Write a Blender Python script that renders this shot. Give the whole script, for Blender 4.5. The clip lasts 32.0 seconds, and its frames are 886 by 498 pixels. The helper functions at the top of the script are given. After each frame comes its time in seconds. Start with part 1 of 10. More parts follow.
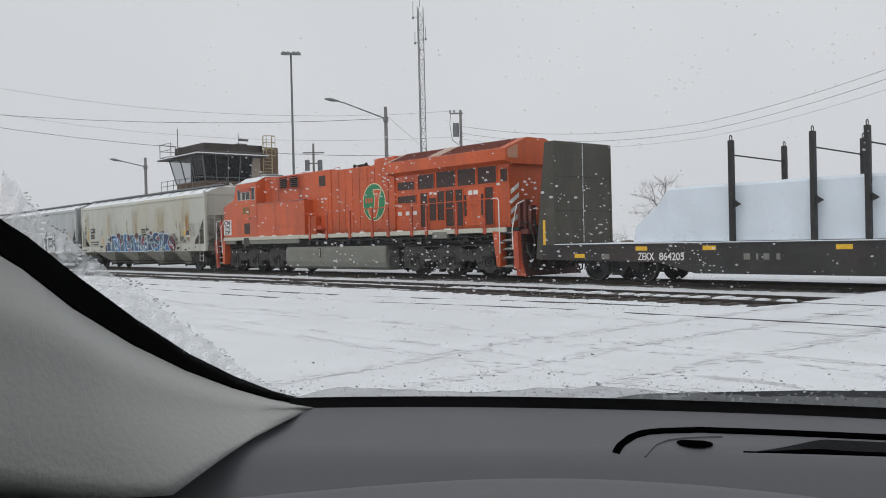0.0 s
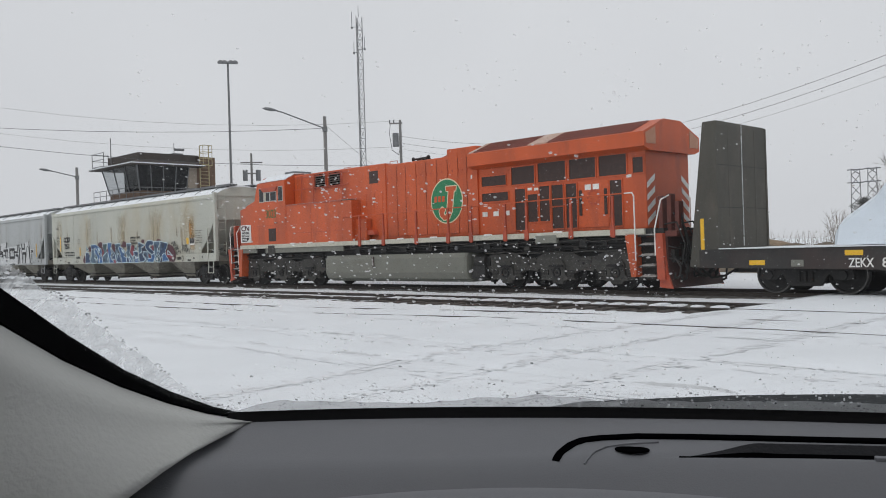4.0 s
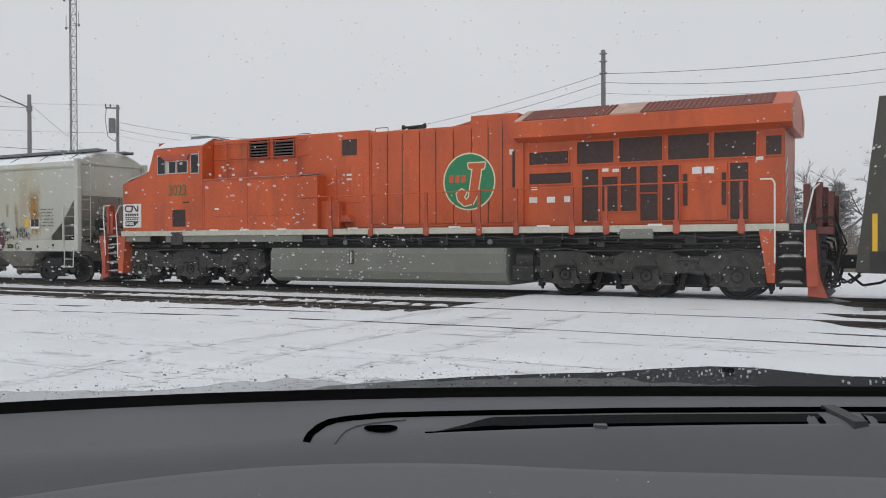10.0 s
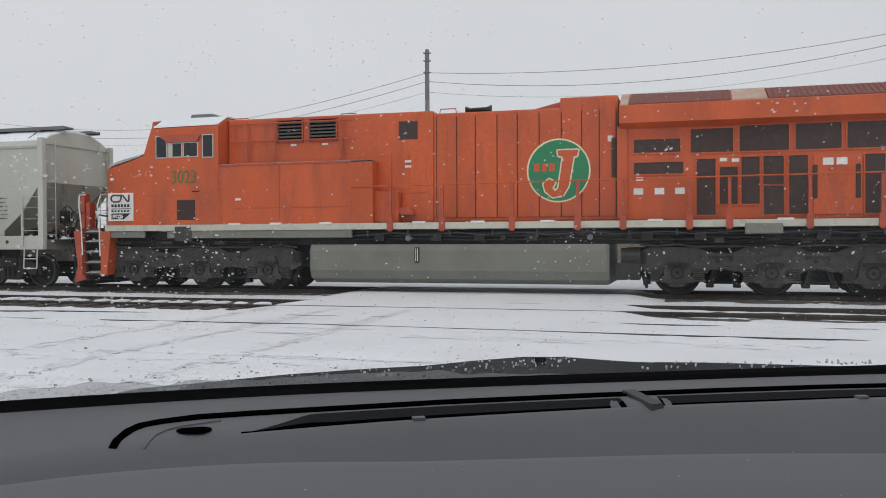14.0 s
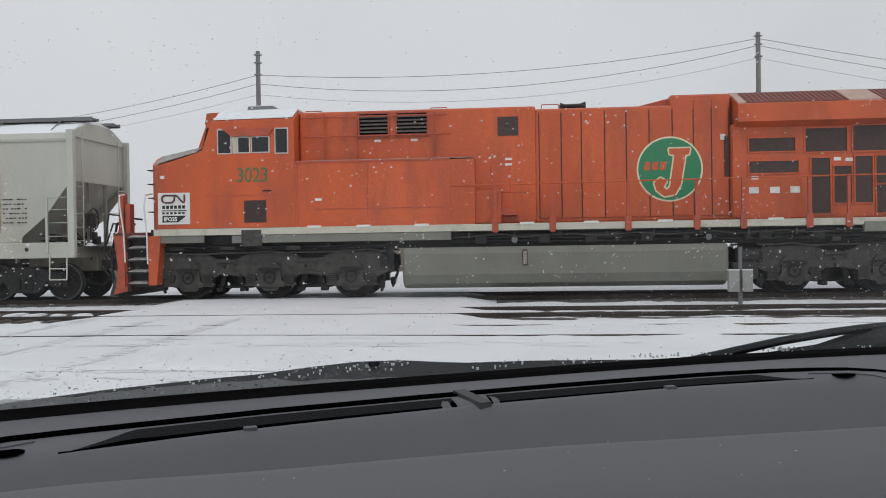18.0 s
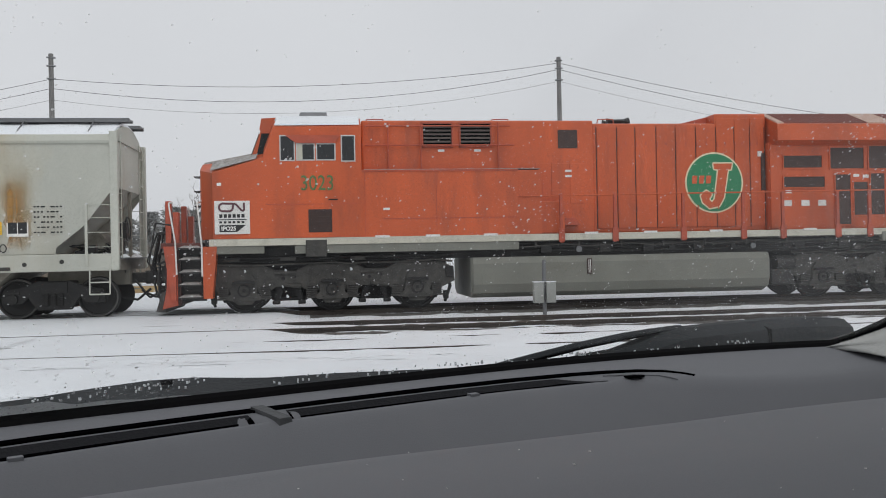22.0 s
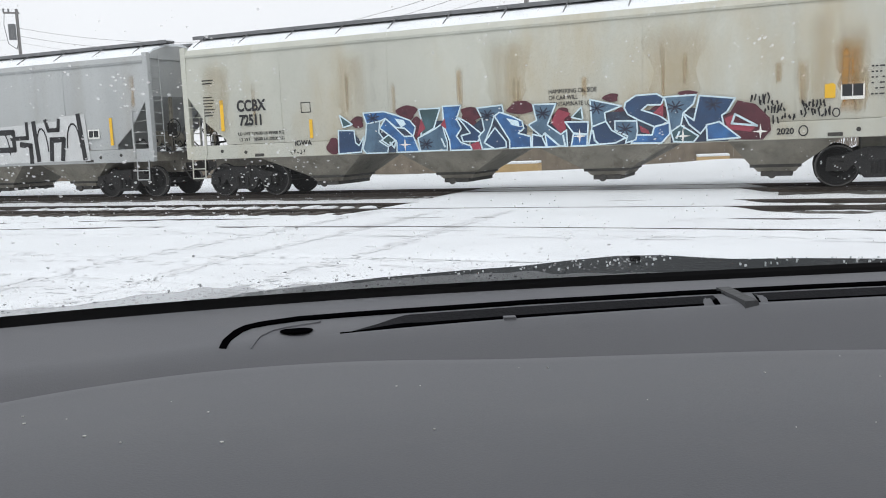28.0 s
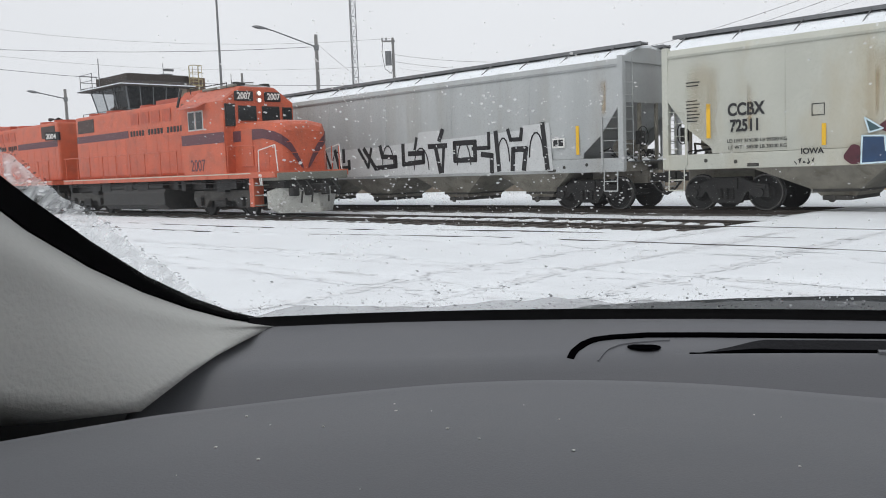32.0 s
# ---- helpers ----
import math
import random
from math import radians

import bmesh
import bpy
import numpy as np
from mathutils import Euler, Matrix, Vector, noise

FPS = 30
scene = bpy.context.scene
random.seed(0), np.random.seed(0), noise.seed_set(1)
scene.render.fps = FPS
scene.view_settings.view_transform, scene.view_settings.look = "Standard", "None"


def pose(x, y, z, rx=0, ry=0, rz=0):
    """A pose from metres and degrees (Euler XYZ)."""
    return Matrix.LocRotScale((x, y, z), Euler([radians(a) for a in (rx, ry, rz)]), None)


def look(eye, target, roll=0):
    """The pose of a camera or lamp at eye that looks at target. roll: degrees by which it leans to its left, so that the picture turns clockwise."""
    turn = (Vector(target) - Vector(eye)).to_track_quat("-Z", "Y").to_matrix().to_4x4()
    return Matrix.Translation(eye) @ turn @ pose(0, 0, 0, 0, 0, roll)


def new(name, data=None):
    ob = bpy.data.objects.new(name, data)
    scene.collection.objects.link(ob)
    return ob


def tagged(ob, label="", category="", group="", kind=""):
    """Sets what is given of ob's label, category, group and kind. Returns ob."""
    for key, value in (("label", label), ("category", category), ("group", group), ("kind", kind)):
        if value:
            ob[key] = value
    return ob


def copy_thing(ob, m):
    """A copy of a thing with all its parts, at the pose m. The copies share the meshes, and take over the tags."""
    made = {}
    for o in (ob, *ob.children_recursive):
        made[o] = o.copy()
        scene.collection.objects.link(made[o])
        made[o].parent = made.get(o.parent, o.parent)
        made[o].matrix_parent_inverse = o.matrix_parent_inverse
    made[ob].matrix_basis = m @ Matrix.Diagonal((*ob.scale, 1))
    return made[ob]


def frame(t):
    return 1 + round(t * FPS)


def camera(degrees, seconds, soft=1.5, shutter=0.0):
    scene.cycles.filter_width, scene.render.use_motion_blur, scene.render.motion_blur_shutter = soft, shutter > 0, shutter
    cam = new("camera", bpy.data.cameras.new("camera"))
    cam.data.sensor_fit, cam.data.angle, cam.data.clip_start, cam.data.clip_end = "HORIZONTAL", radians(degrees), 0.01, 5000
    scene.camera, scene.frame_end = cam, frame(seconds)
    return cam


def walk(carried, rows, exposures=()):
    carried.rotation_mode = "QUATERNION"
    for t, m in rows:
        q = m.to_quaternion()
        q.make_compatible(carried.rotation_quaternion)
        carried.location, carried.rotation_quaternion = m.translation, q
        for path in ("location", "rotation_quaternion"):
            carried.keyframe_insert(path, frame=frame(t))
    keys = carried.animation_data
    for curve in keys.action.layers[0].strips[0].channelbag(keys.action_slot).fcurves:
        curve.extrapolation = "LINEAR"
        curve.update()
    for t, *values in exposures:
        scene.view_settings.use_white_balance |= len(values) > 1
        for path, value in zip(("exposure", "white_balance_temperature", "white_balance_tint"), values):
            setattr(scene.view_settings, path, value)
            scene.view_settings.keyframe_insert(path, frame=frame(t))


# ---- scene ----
EYE = 1.359
cam = camera(54.35, 32.0, soft=1.0)
CAMERA_ROWS = [
    (0.0, pose(0.011, 0.008, EYE + 0.009, 89.40, 1.34, 2.41)),
    (0.5, pose(0.010, 0.003, EYE + 0.010, 89.63, 1.27, 1.71)),
    (1.0, pose(0.011, 0.007, EYE + 0.009, 89.65, 1.29, 1.24)),
    (1.5, pose(0.012, 0.006, EYE + 0.009, 89.76, 1.30, 0.44)),
    (2.0, pose(0.010, 0.008, EYE + 0.009, 89.89, 1.24, -0.35)),
    (2.5, pose(0.010, 0.009, EYE + 0.009, 89.93, 1.30, -0.68)),
    (4.5, pose(0.012, 0.007, EYE + 0.010, 89.98, 1.78, -1.68)),
    (5.0, pose(0.012, 0.009, EYE + 0.010, 90.07, 1.82, -2.05)),
    (5.3, pose(0.010, 0.007, EYE + 0.010, 90.13, 1.82, -4.36)),
    (5.5, pose(0.012, 0.006, EYE + 0.011, 90.24, 1.81, -6.60)),
    (6.0, pose(0.007, 0.004, EYE + 0.008, 90.24, 1.80, -9.61)),
    (6.5, pose(-0.010, 0.001, EYE + 0.005, 90.21, 1.29, -12.03)),
    (7.0, pose(-0.011, -0.004, EYE + 0.003, 90.36, 1.04, -13.61)),
    (7.5, pose(-0.013, -0.006, EYE + 0.004, 90.25, 0.81, -14.70)),
    (8.0, pose(-0.013, -0.000, EYE + 0.002, 90.01, 0.68, -15.49)),
    (8.5, pose(-0.012, -0.002, EYE + 0.001, 89.70, 0.47, -16.44)),
    (9.0, pose(-0.010, 0.007, EYE + -0.002, 89.55, 0.30, -17.50)),
    (9.5, pose(-0.008, 0.022, EYE + -0.006, 89.52, 0.26, -18.61)),
    (10.0, pose(-0.010, 0.008, EYE + -0.002, 89.54, 0.19, -19.57)),
    (10.5, pose(-0.009, 0.008, EYE + -0.003, 89.58, 0.19, -20.60)),
    (11.0, pose(-0.010, 0.008, EYE + -0.002, 89.67, 0.17, -21.70)),
    (11.5, pose(-0.009, 0.007, EYE + -0.002, 89.78, 0.23, -22.78)),
    (12.0, pose(-0.007, 0.009, EYE + -0.002, 89.87, 0.34, -24.07)),
    (12.5, pose(-0.006, 0.007, EYE + -0.003, 89.96, 0.36, -25.76)),
    (13.0, pose(-0.004, 0.009, EYE + -0.003, 89.64, 0.41, -27.57)),
    (13.5, pose(-0.005, 0.007, EYE + -0.002, 89.37, 0.29, -29.33)),
    (14.0, pose(-0.005, 0.006, EYE + -0.003, 89.27, 0.26, -31.11)),
    (14.5, pose(-0.003, 0.005, EYE + -0.002, 89.15, 0.15, -33.02)),
    (16.5, pose(-0.002, 0.002, EYE + -0.003, 89.25, 0.58, -38.54)),
    (17.0, pose(-0.002, 0.002, EYE + -0.003, 89.36, 0.75, -39.58)),
    (17.5, pose(-0.003, -0.001, EYE + -0.002, 89.44, 0.85, -40.77)),
    (18.0, pose(-0.006, -0.001, EYE + -0.002, 89.46, 0.90, -42.01)),
    (18.5, pose(0.002, 0.006, EYE + -0.004, 89.41, 0.98, -43.26)),
    (19.0, pose(0.004, 0.005, EYE + -0.004, 89.35, 1.18, -44.74)),
    (19.5, pose(0.005, 0.006, EYE + -0.004, 89.34, 1.21, -46.16)),
    (20.0, pose(0.007, 0.004, EYE + -0.004, 89.41, 1.39, -47.59)),
    (20.5, pose(0.007, 0.003, EYE + -0.004, 89.65, 1.58, -48.88)),
    (21.0, pose(0.010, 0.001, EYE + -0.003, 90.18, 1.48, -50.37)),
    (21.5, pose(0.014, 0.005, EYE + -0.005, 90.24, 1.40, -52.26)),
    (22.0, pose(0.017, 0.006, EYE + -0.008, 90.20, 1.14, -54.32)),
    (22.5, pose(0.015, 0.003, EYE + -0.007, 89.94, 0.87, -55.95)),
    (23.0, pose(0.019, 0.005, EYE + -0.008, 89.69, 0.69, -57.55)),
    (23.5, pose(0.017, 0.006, EYE + -0.008, 89.64, 0.54, -58.90)),
    (24.0, pose(0.020, 0.006, EYE + -0.010, 89.66, 0.37, -60.10)),
    (24.5, pose(0.017, 0.005, EYE + -0.010, 89.74, 0.23, -60.80)),
    (26.5, pose(0.013, -0.010, EYE + -0.007, 82.11, 2.17, -40.07)),
    (27.0, pose(0.010, -0.005, EYE + -0.005, 80.08, 2.32, -38.12)),
    (27.5, pose(0.007, 0.001, EYE + -0.003, 79.98, 2.12, -36.87)),
    (27.7, pose(0.006, -0.002, EYE + -0.004, 80.41, 2.09, -33.82)),
    (28.0, pose(0.002, -0.006, EYE + -0.001, 82.83, 2.27, -24.38)),
    (28.2, pose(-0.000, -0.005, EYE + -0.001, 83.09, 2.35, -15.19)),
    (28.4, pose(-0.003, -0.002, EYE + -0.002, 82.76, 2.38, -5.27)),
    (28.5, pose(-0.004, -0.004, EYE + -0.001, 82.89, 2.34, -3.63)),
    (29.0, pose(-0.005, -0.004, EYE + -0.001, 84.13, 1.96, -1.53)),
    (29.5, pose(-0.006, -0.004, EYE + -0.001, 84.82, 1.67, -1.47)),
    (30.0, pose(-0.004, -0.005, EYE + -0.001, 85.21, 1.69, -1.59)),
    (30.5, pose(-0.006, -0.007, EYE + -0.000, 85.23, 1.97, -1.95)),
    (31.0, pose(-0.006, -0.006, EYE + -0.001, 85.20, 1.95, -2.04)),
    (31.5, pose(-0.005, -0.005, EYE + -0.001, 85.05, 2.07, -1.98)),
    (32.0, pose(-0.006, -0.004, EYE + -0.001, 84.66, 2.17, -1.92)),
]
EXPOSURES = [(0.0, 0.08), (19.0, 0.08), (24.5, 0.25), (26.5, 0.60), (28.0, 0.60), (28.6, 0.45), (30.0, 0.40), (32.0, 0.40)]  # seconds, stops
walk(cam, CAMERA_ROWS, EXPOSURES)
# the main track: distance from the camera, heading; the freight train runs along it
TRACK_D, HEADING = 21.929, -46.892
ADVANCE = [-23.863, -21.881, -19.953, -18.064, -16.204, -14.363, -12.537, -10.721, -8.914, -7.115, -5.325, -3.546, -1.781, -0.032, 1.697, 3.402, 5.081, 6.73, 8.346, 9.926, 11.469, 12.971, 14.433, 15.852, 17.228, 18.561, 19.85, 21.095, 22.296, 23.452, 24.562, 25.625, 26.638]  # metres travelled, second by second

# ---- light ----
world = bpy.data.worlds.new("overcast")
scene.world = world
world.use_nodes = True
wn, wl = world.node_tree.nodes, world.node_tree.links
wn.clear()
sky = wn.new("ShaderNodeTexSky")
sky.sky_type, sky.sun_disc = "NISHITA", False
sky.sun_elevation, sky.sun_rotation = radians(35), radians(200)
sky.air_density, sky.dust_density = 1.0, 6.0
grey = wn.new("ShaderNodeHueSaturation")
grey.inputs["Saturation"].default_value = 0.05
grey.inputs["Value"].default_value = 0.1
wl.new(sky.outputs[0], grey.inputs["Color"])
cloud = wn.new("ShaderNodeTexNoise")
cloud.inputs["Scale"].default_value, cloud.inputs["Detail"].default_value = 1.6, 3
ramp = wn.new("ShaderNodeValToRGB")
ramp.color_ramp.elements[0].position, ramp.color_ramp.elements[0].color = 0.3, (0.585, 0.592, 0.620, 1)
ramp.color_ramp.elements[1].position, ramp.color_ramp.elements[1].color = 0.75, (0.655, 0.660, 0.685, 1)
wl.new(cloud.outputs[0], ramp.inputs[0])
blend = wn.new("ShaderNodeMixRGB")
blend.inputs[0].default_value = 0.9
wl.new(grey.outputs[0], blend.inputs[1])
wl.new(ramp.outputs[0], blend.inputs[2])
wb = wn.new("ShaderNodeBackground")
wb.inputs[1].default_value = 1.05
wl.new(blend.outputs[0], wb.inputs[0])
wo = wn.new("ShaderNodeOutputWorld")
wl.new(wb.outputs[0], wo.inputs[0])
sun = new("sun", bpy.data.lights.new("sun", "SUN"))
sun.data.energy, sun.data.angle, sun.data.color = 0.55, radians(40), (1.0, 0.98, 0.95)
sun.matrix_world = look((0, 0, 30), (10, 17, 0))

# ---- materials ----
MATS = {}


def mat(name, color, rough=0.6, metal=0.0, vary=0.12, scale=3.0, grain=60.0, bump=0.15, dirt=None, dirt_amount=0.0, dirt_scale=1.2, stretch=None, spec=0.5, coat=0.0):
    """A painted, worn or grainy surface: colour varied at two scales, stains of their own shape, fine relief."""
    m = bpy.data.materials.new(name)
    m.use_nodes = True
    nt = m.node_tree
    n, l = nt.nodes, nt.links
    b = n["Principled BSDF"]
    b.inputs["Roughness"].default_value = rough
    b.inputs["Metallic"].default_value = metal
    b.inputs["Specular IOR Level"].default_value = spec
    b.inputs["Coat Weight"].default_value = coat
    tc = n.new("ShaderNodeTexCoord")
    src = tc.outputs["Object"]
    if stretch:
        mp = n.new("ShaderNodeMapping")
        mp.inputs["Scale"].default_value = stretch
        l.new(src, mp.inputs["Vector"])
        src = mp.outputs[0]
    n1 = n.new("ShaderNodeTexNoise")
    n1.inputs["Scale"].default_value, n1.inputs["Detail"].default_value = scale, 5
    l.new(src, n1.inputs["Vector"])
    n2 = n.new("ShaderNodeTexNoise")
    n2.inputs["Scale"].default_value, n2.inputs["Detail"].default_value = grain, 3
    l.new(tc.outputs["Object"], n2.inputs["Vector"])
    r1 = n.new("ShaderNodeMapRange")
    r1.inputs["From Min"].default_value, r1.inputs["From Max"].default_value = 0.3, 0.7
    r1.inputs["To Min"].default_value, r1.inputs["To Max"].default_value = 1 - vary, 1 + vary
    l.new(n1.outputs[0], r1.inputs[0])
    r2 = n.new("ShaderNodeMapRange")
    r2.inputs["From Min"].default_value, r2.inputs["From Max"].default_value = 0.3, 0.7
    r2.inputs["To Min"].default_value, r2.inputs["To Max"].default_value = 1 - vary * 0.6, 1 + vary * 0.6
    l.new(n2.outputs[0], r2.inputs[0])
    mul = n.new("ShaderNodeMath")
    mul.operation = "MULTIPLY"
    l.new(r1.outputs[0], mul.inputs[0])
    l.new(r2.outputs[0], mul.inputs[1])
    info = n.new("ShaderNodeObjectInfo")
    r3 = n.new("ShaderNodeMapRange")
    r3.inputs["To Min"].default_value, r3.inputs["To Max"].default_value = 0.95, 1.05
    l.new(info.outputs["Random"], r3.inputs[0])
    mul2 = n.new("ShaderNodeMath")
    mul2.operation = "MULTIPLY"
    l.new(mul.outputs[0], mul2.inputs[0])
    l.new(r3.outputs[0], mul2.inputs[1])
    col = n.new("ShaderNodeVectorMath")
    col.operation = "SCALE"
    col.inputs[0].default_value = color
    l.new(mul2.outputs[0], col.inputs["Scale"])
    out = col.outputs[0]
    if dirt:
        n3 = n.new("ShaderNodeTexNoise")
        n3.inputs["Scale"].default_value, n3.inputs["Detail"].default_value, n3.inputs["Roughness"].default_value = dirt_scale, 7, 0.65
        l.new(src, n3.inputs["Vector"])
        rp = n.new("ShaderNodeValToRGB")
        rp.color_ramp.elements[0].position, rp.color_ramp.elements[1].position = 0.5, 0.72
        l.new(n3.outputs[0], rp.inputs[0])
        am = n.new("ShaderNodeMath")
        am.operation = "MULTIPLY"
        am.inputs[1].default_value = dirt_amount
        l.new(rp.outputs[0], am.inputs[0])
        mx = n.new("ShaderNodeMixRGB")
        mx.inputs[2].default_value = (*dirt, 1)
        l.new(am.outputs[0], mx.inputs[0])
        l.new(out, mx.inputs[1])
        out = mx.outputs[0]
    l.new(out, b.inputs["Base Color"])
    rr = n.new("ShaderNodeMapRange")
    rr.inputs["To Min"].default_value, rr.inputs["To Max"].default_value = max(rough - 0.12, 0.02), min(rough + 0.12, 1)
    l.new(n1.outputs[0], rr.inputs[0])
    l.new(rr.outputs[0], b.inputs["Roughness"])
    if bump:
        bp = n.new("ShaderNodeBump")
        bp.inputs["Strength"].default_value, bp.inputs["Distance"].default_value = bump, 0.01
        l.new(n2.outputs[0], bp.inputs["Height"])
        l.new(bp.outputs[0], b.inputs["Normal"])
    MATS[name] = m
    return m


def clear_glass(name, tint=(1, 1, 1), gloss=0.10, rough=0.02):
    """Thin glass: what is behind shows through, with a faint reflection at grazing angles."""
    m = bpy.data.materials.new(name)
    m.use_nodes = True
    n, l = m.node_tree.nodes, m.node_tree.links
    n.clear()
    t = n.new("ShaderNodeBsdfTransparent")
    t.inputs[0].default_value = (*tint, 1)
    g = n.new("ShaderNodeBsdfGlossy")
    g.inputs["Roughness"].default_value = rough
    f = n.new("ShaderNodeFresnel")
    f.inputs[0].default_value = 1.3
    k = n.new("ShaderNodeMath")
    k.operation = "MULTIPLY"
    k.inputs[1].default_value = gloss
    l.new(f.outputs[0], k.inputs[0])
    mx = n.new("ShaderNodeMixShader")
    l.new(k.outputs[0], mx.inputs[0])
    l.new(t.outputs[0], mx.inputs[1])
    l.new(g.outputs[0], mx.inputs[2])
    o = n.new("ShaderNodeOutputMaterial")
    l.new(mx.outputs[0], o.inputs[0])
    return m


ORANGE = mat("orange_paint", (0.54, 0.093, 0.024), 0.42, vary=0.14, scale=1.1, grain=18, bump=0.06, dirt=(0.27, 0.062, 0.028), dirt_amount=0.6, dirt_scale=2.4, stretch=(1, 1, 0.25))
ORANGE_DARK = mat("faded_orange_paint", (0.42, 0.075, 0.035), 0.5, vary=0.15, scale=3, bump=0.05, dirt=(0.12, 0.05, 0.035), dirt_amount=0.5, dirt_scale=4)
ORANGE_SWITCHER = mat("orange_red_paint", (0.50, 0.105, 0.05), 0.45, vary=0.12, scale=1.3, grain=18, bump=0.06, dirt=(0.20, 0.075, 0.05), dirt_amount=0.5, dirt_scale=2.2)
MAROON = mat("maroon_paint", (0.10, 0.035, 0.045), 0.5, vary=0.12)
SILL = mat("cream_sill_paint", (0.52, 0.50, 0.42), 0.6, vary=0.12, dirt=(0.2, 0.18, 0.14), dirt_amount=0.6, dirt_scale=3)
SKIRT = mat("grey_green_paint", (0.18, 0.182, 0.155), 0.6, vary=0.1, dirt=(0.10, 0.09, 0.07), dirt_amount=0.55, dirt_scale=1.5)
TRUCK = mat("grimy_truck_steel", (0.046, 0.044, 0.040), 0.75, vary=0.4, scale=5, grain=40, bump=0.4, dirt=(0.10, 0.09, 0.075), dirt_amount=0.45, dirt_scale=6)
# black parts, with the deep shade inside the trucks put into the same near-black
BLACK_AND_SHADE = mat("black_parts_and_shade", (0.0045, 0.0043, 0.004), 0.6, vary=0.4, scale=6, bump=0.3)
BLACK = mat("black_steel", (0.017, 0.0165, 0.016), 0.6, vary=0.25, scale=4, bump=0.2, dirt=(0.06, 0.05, 0.04), dirt_amount=0.4, dirt_scale=4)
STEEL = mat("worn_wheel_steel", (0.012, 0.0115, 0.011), 0.65, 0.0, vary=0.25, scale=5, bump=0.2)
TREAD = mat("worn_tread_steel", (0.11, 0.105, 0.10), 0.4, 0.7, vary=0.2, scale=6, bump=0.1)
STEPDUST = mat("dirty_step_snow", (0.30, 0.285, 0.27), 0.85, vary=0.25, scale=9, bump=0.4, dirt=(0.6, 0.61, 0.62), dirt_amount=0.6, dirt_scale=7)
RAILM = mat("rusty_rail", (0.055, 0.045, 0.038), 0.55, 0.5, vary=0.25, scale=6, bump=0.2)
TIEM = mat("tie_wood", (0.060, 0.050, 0.042), 0.9, vary=0.3, scale=5, grain=50, bump=0.6, stretch=(1, 6, 1))
BALLAST = mat("wet_ballast", (0.085, 0.080, 0.074), 0.9, vary=0.45, scale=8, grain=30, bump=1.0)
GREEN = mat("emblem_green", (0.020, 0.20, 0.085), 0.45, vary=0.06, bump=0.03)
CREAM = mat("cream_line", (0.70, 0.62, 0.42), 0.5, vary=0.06)
WHITE = mat("white_paint", (0.74, 0.73, 0.70), 0.5, vary=0.06, dirt=(0.4, 0.38, 0.34), dirt_amount=0.5, dirt_scale=4)
GRILLE = mat("dark_grille", (0.046, 0.024, 0.019), 0.55, vary=0.25, scale=10, bump=0.3)
DARKGLASS = mat("dark_cab_glass", (0.012, 0.014, 0.016), 0.08, vary=0.1, bump=0.0)
ALU = mat("aluminium", (0.55, 0.55, 0.54), 0.4, 0.6, vary=0.06)
TEXTBLACK = mat("black_stencil", (0.018, 0.018, 0.02), 0.6, vary=0.15)
YELLOW = mat("reflective_yellow", (0.75, 0.44, 0.025), 0.45, vary=0.08, bump=0.05)
SNOW = mat("snow", (0.75, 0.775, 0.80), 0.75, vary=0.05, scale=0.8, grain=14, bump=0.5, spec=0.3, dirt=(0.62, 0.64, 0.66), dirt_amount=0.55, dirt_scale=1.6)
HOPPER = mat("weathered_beige_paint", (0.465, 0.47, 0.415), 0.6, vary=0.09, scale=0.9, grain=20, bump=0.05, dirt=(0.37, 0.29, 0.165), dirt_amount=0.65, dirt_scale=0.42, stretch=(1.0, 1, 0.35))
HOPPER_GREY = mat("weathered_grey_paint", (0.38, 0.395, 0.395), 0.6, vary=0.08, scale=0.7, grain=20, bump=0.05, dirt=(0.26, 0.24, 0.20), dirt_amount=0.5, dirt_scale=0.6, stretch=(1.6, 1, 0.12))
HOPPER_DARK = mat("dark_green_grey_paint", (0.06, 0.068, 0.062), 0.6, vary=0.1)
HOPPER_LOW = mat("dusty_hopper_sheet", (0.225, 0.21, 0.175), 0.75, vary=0.2, scale=2, bump=0.15, dirt=(0.09, 0.075, 0.055), dirt_amount=0.75, dirt_scale=2.6)
BULKHEAD = mat("dark_olive_bulkhead", (0.062, 0.058, 0.047), 0.7, vary=0.18, scale=1.5, bump=0.15, dirt=(0.13, 0.11, 0.09), dirt_amount=0.35, dirt_scale=2, stretch=(1, 1, 0.4))
WRAP = mat("white_lumber_wrap", (0.66, 0.72, 0.78), 0.38, vary=0.05, scale=1.5, grain=9, bump=0.35)
BRICK = mat("brown_brick", (0.13, 0.082, 0.055), 0.85, vary=0.2, scale=2, grain=14, bump=0.3)
CONC = mat("grey_concrete", (0.26, 0.25, 0.235), 0.85, vary=0.15)
ROOFING = mat("dark_roof_felt", (0.055, 0.045, 0.040), 0.85, vary=0.2)
GALV = mat("galvanised_steel", (0.17, 0.175, 0.18), 0.5, 0.5, vary=0.12)
GALV_DULL = mat("dull_louvre_metal", (0.11, 0.085, 0.075), 0.6, 0.2, vary=0.2, scale=8)
POLE = mat("weathered_pole_wood", (0.19, 0.185, 0.18), 0.9, vary=0.2, scale=2, grain=25, bump=0.5, stretch=(8, 8, 0.6))
WIRE = mat("cable", (0.075, 0.075, 0.08), 0.6, vary=0.05, bump=0)
BARK = mat("bark", (0.16, 0.145, 0.135), 0.9, vary=0.25, bump=0.4)
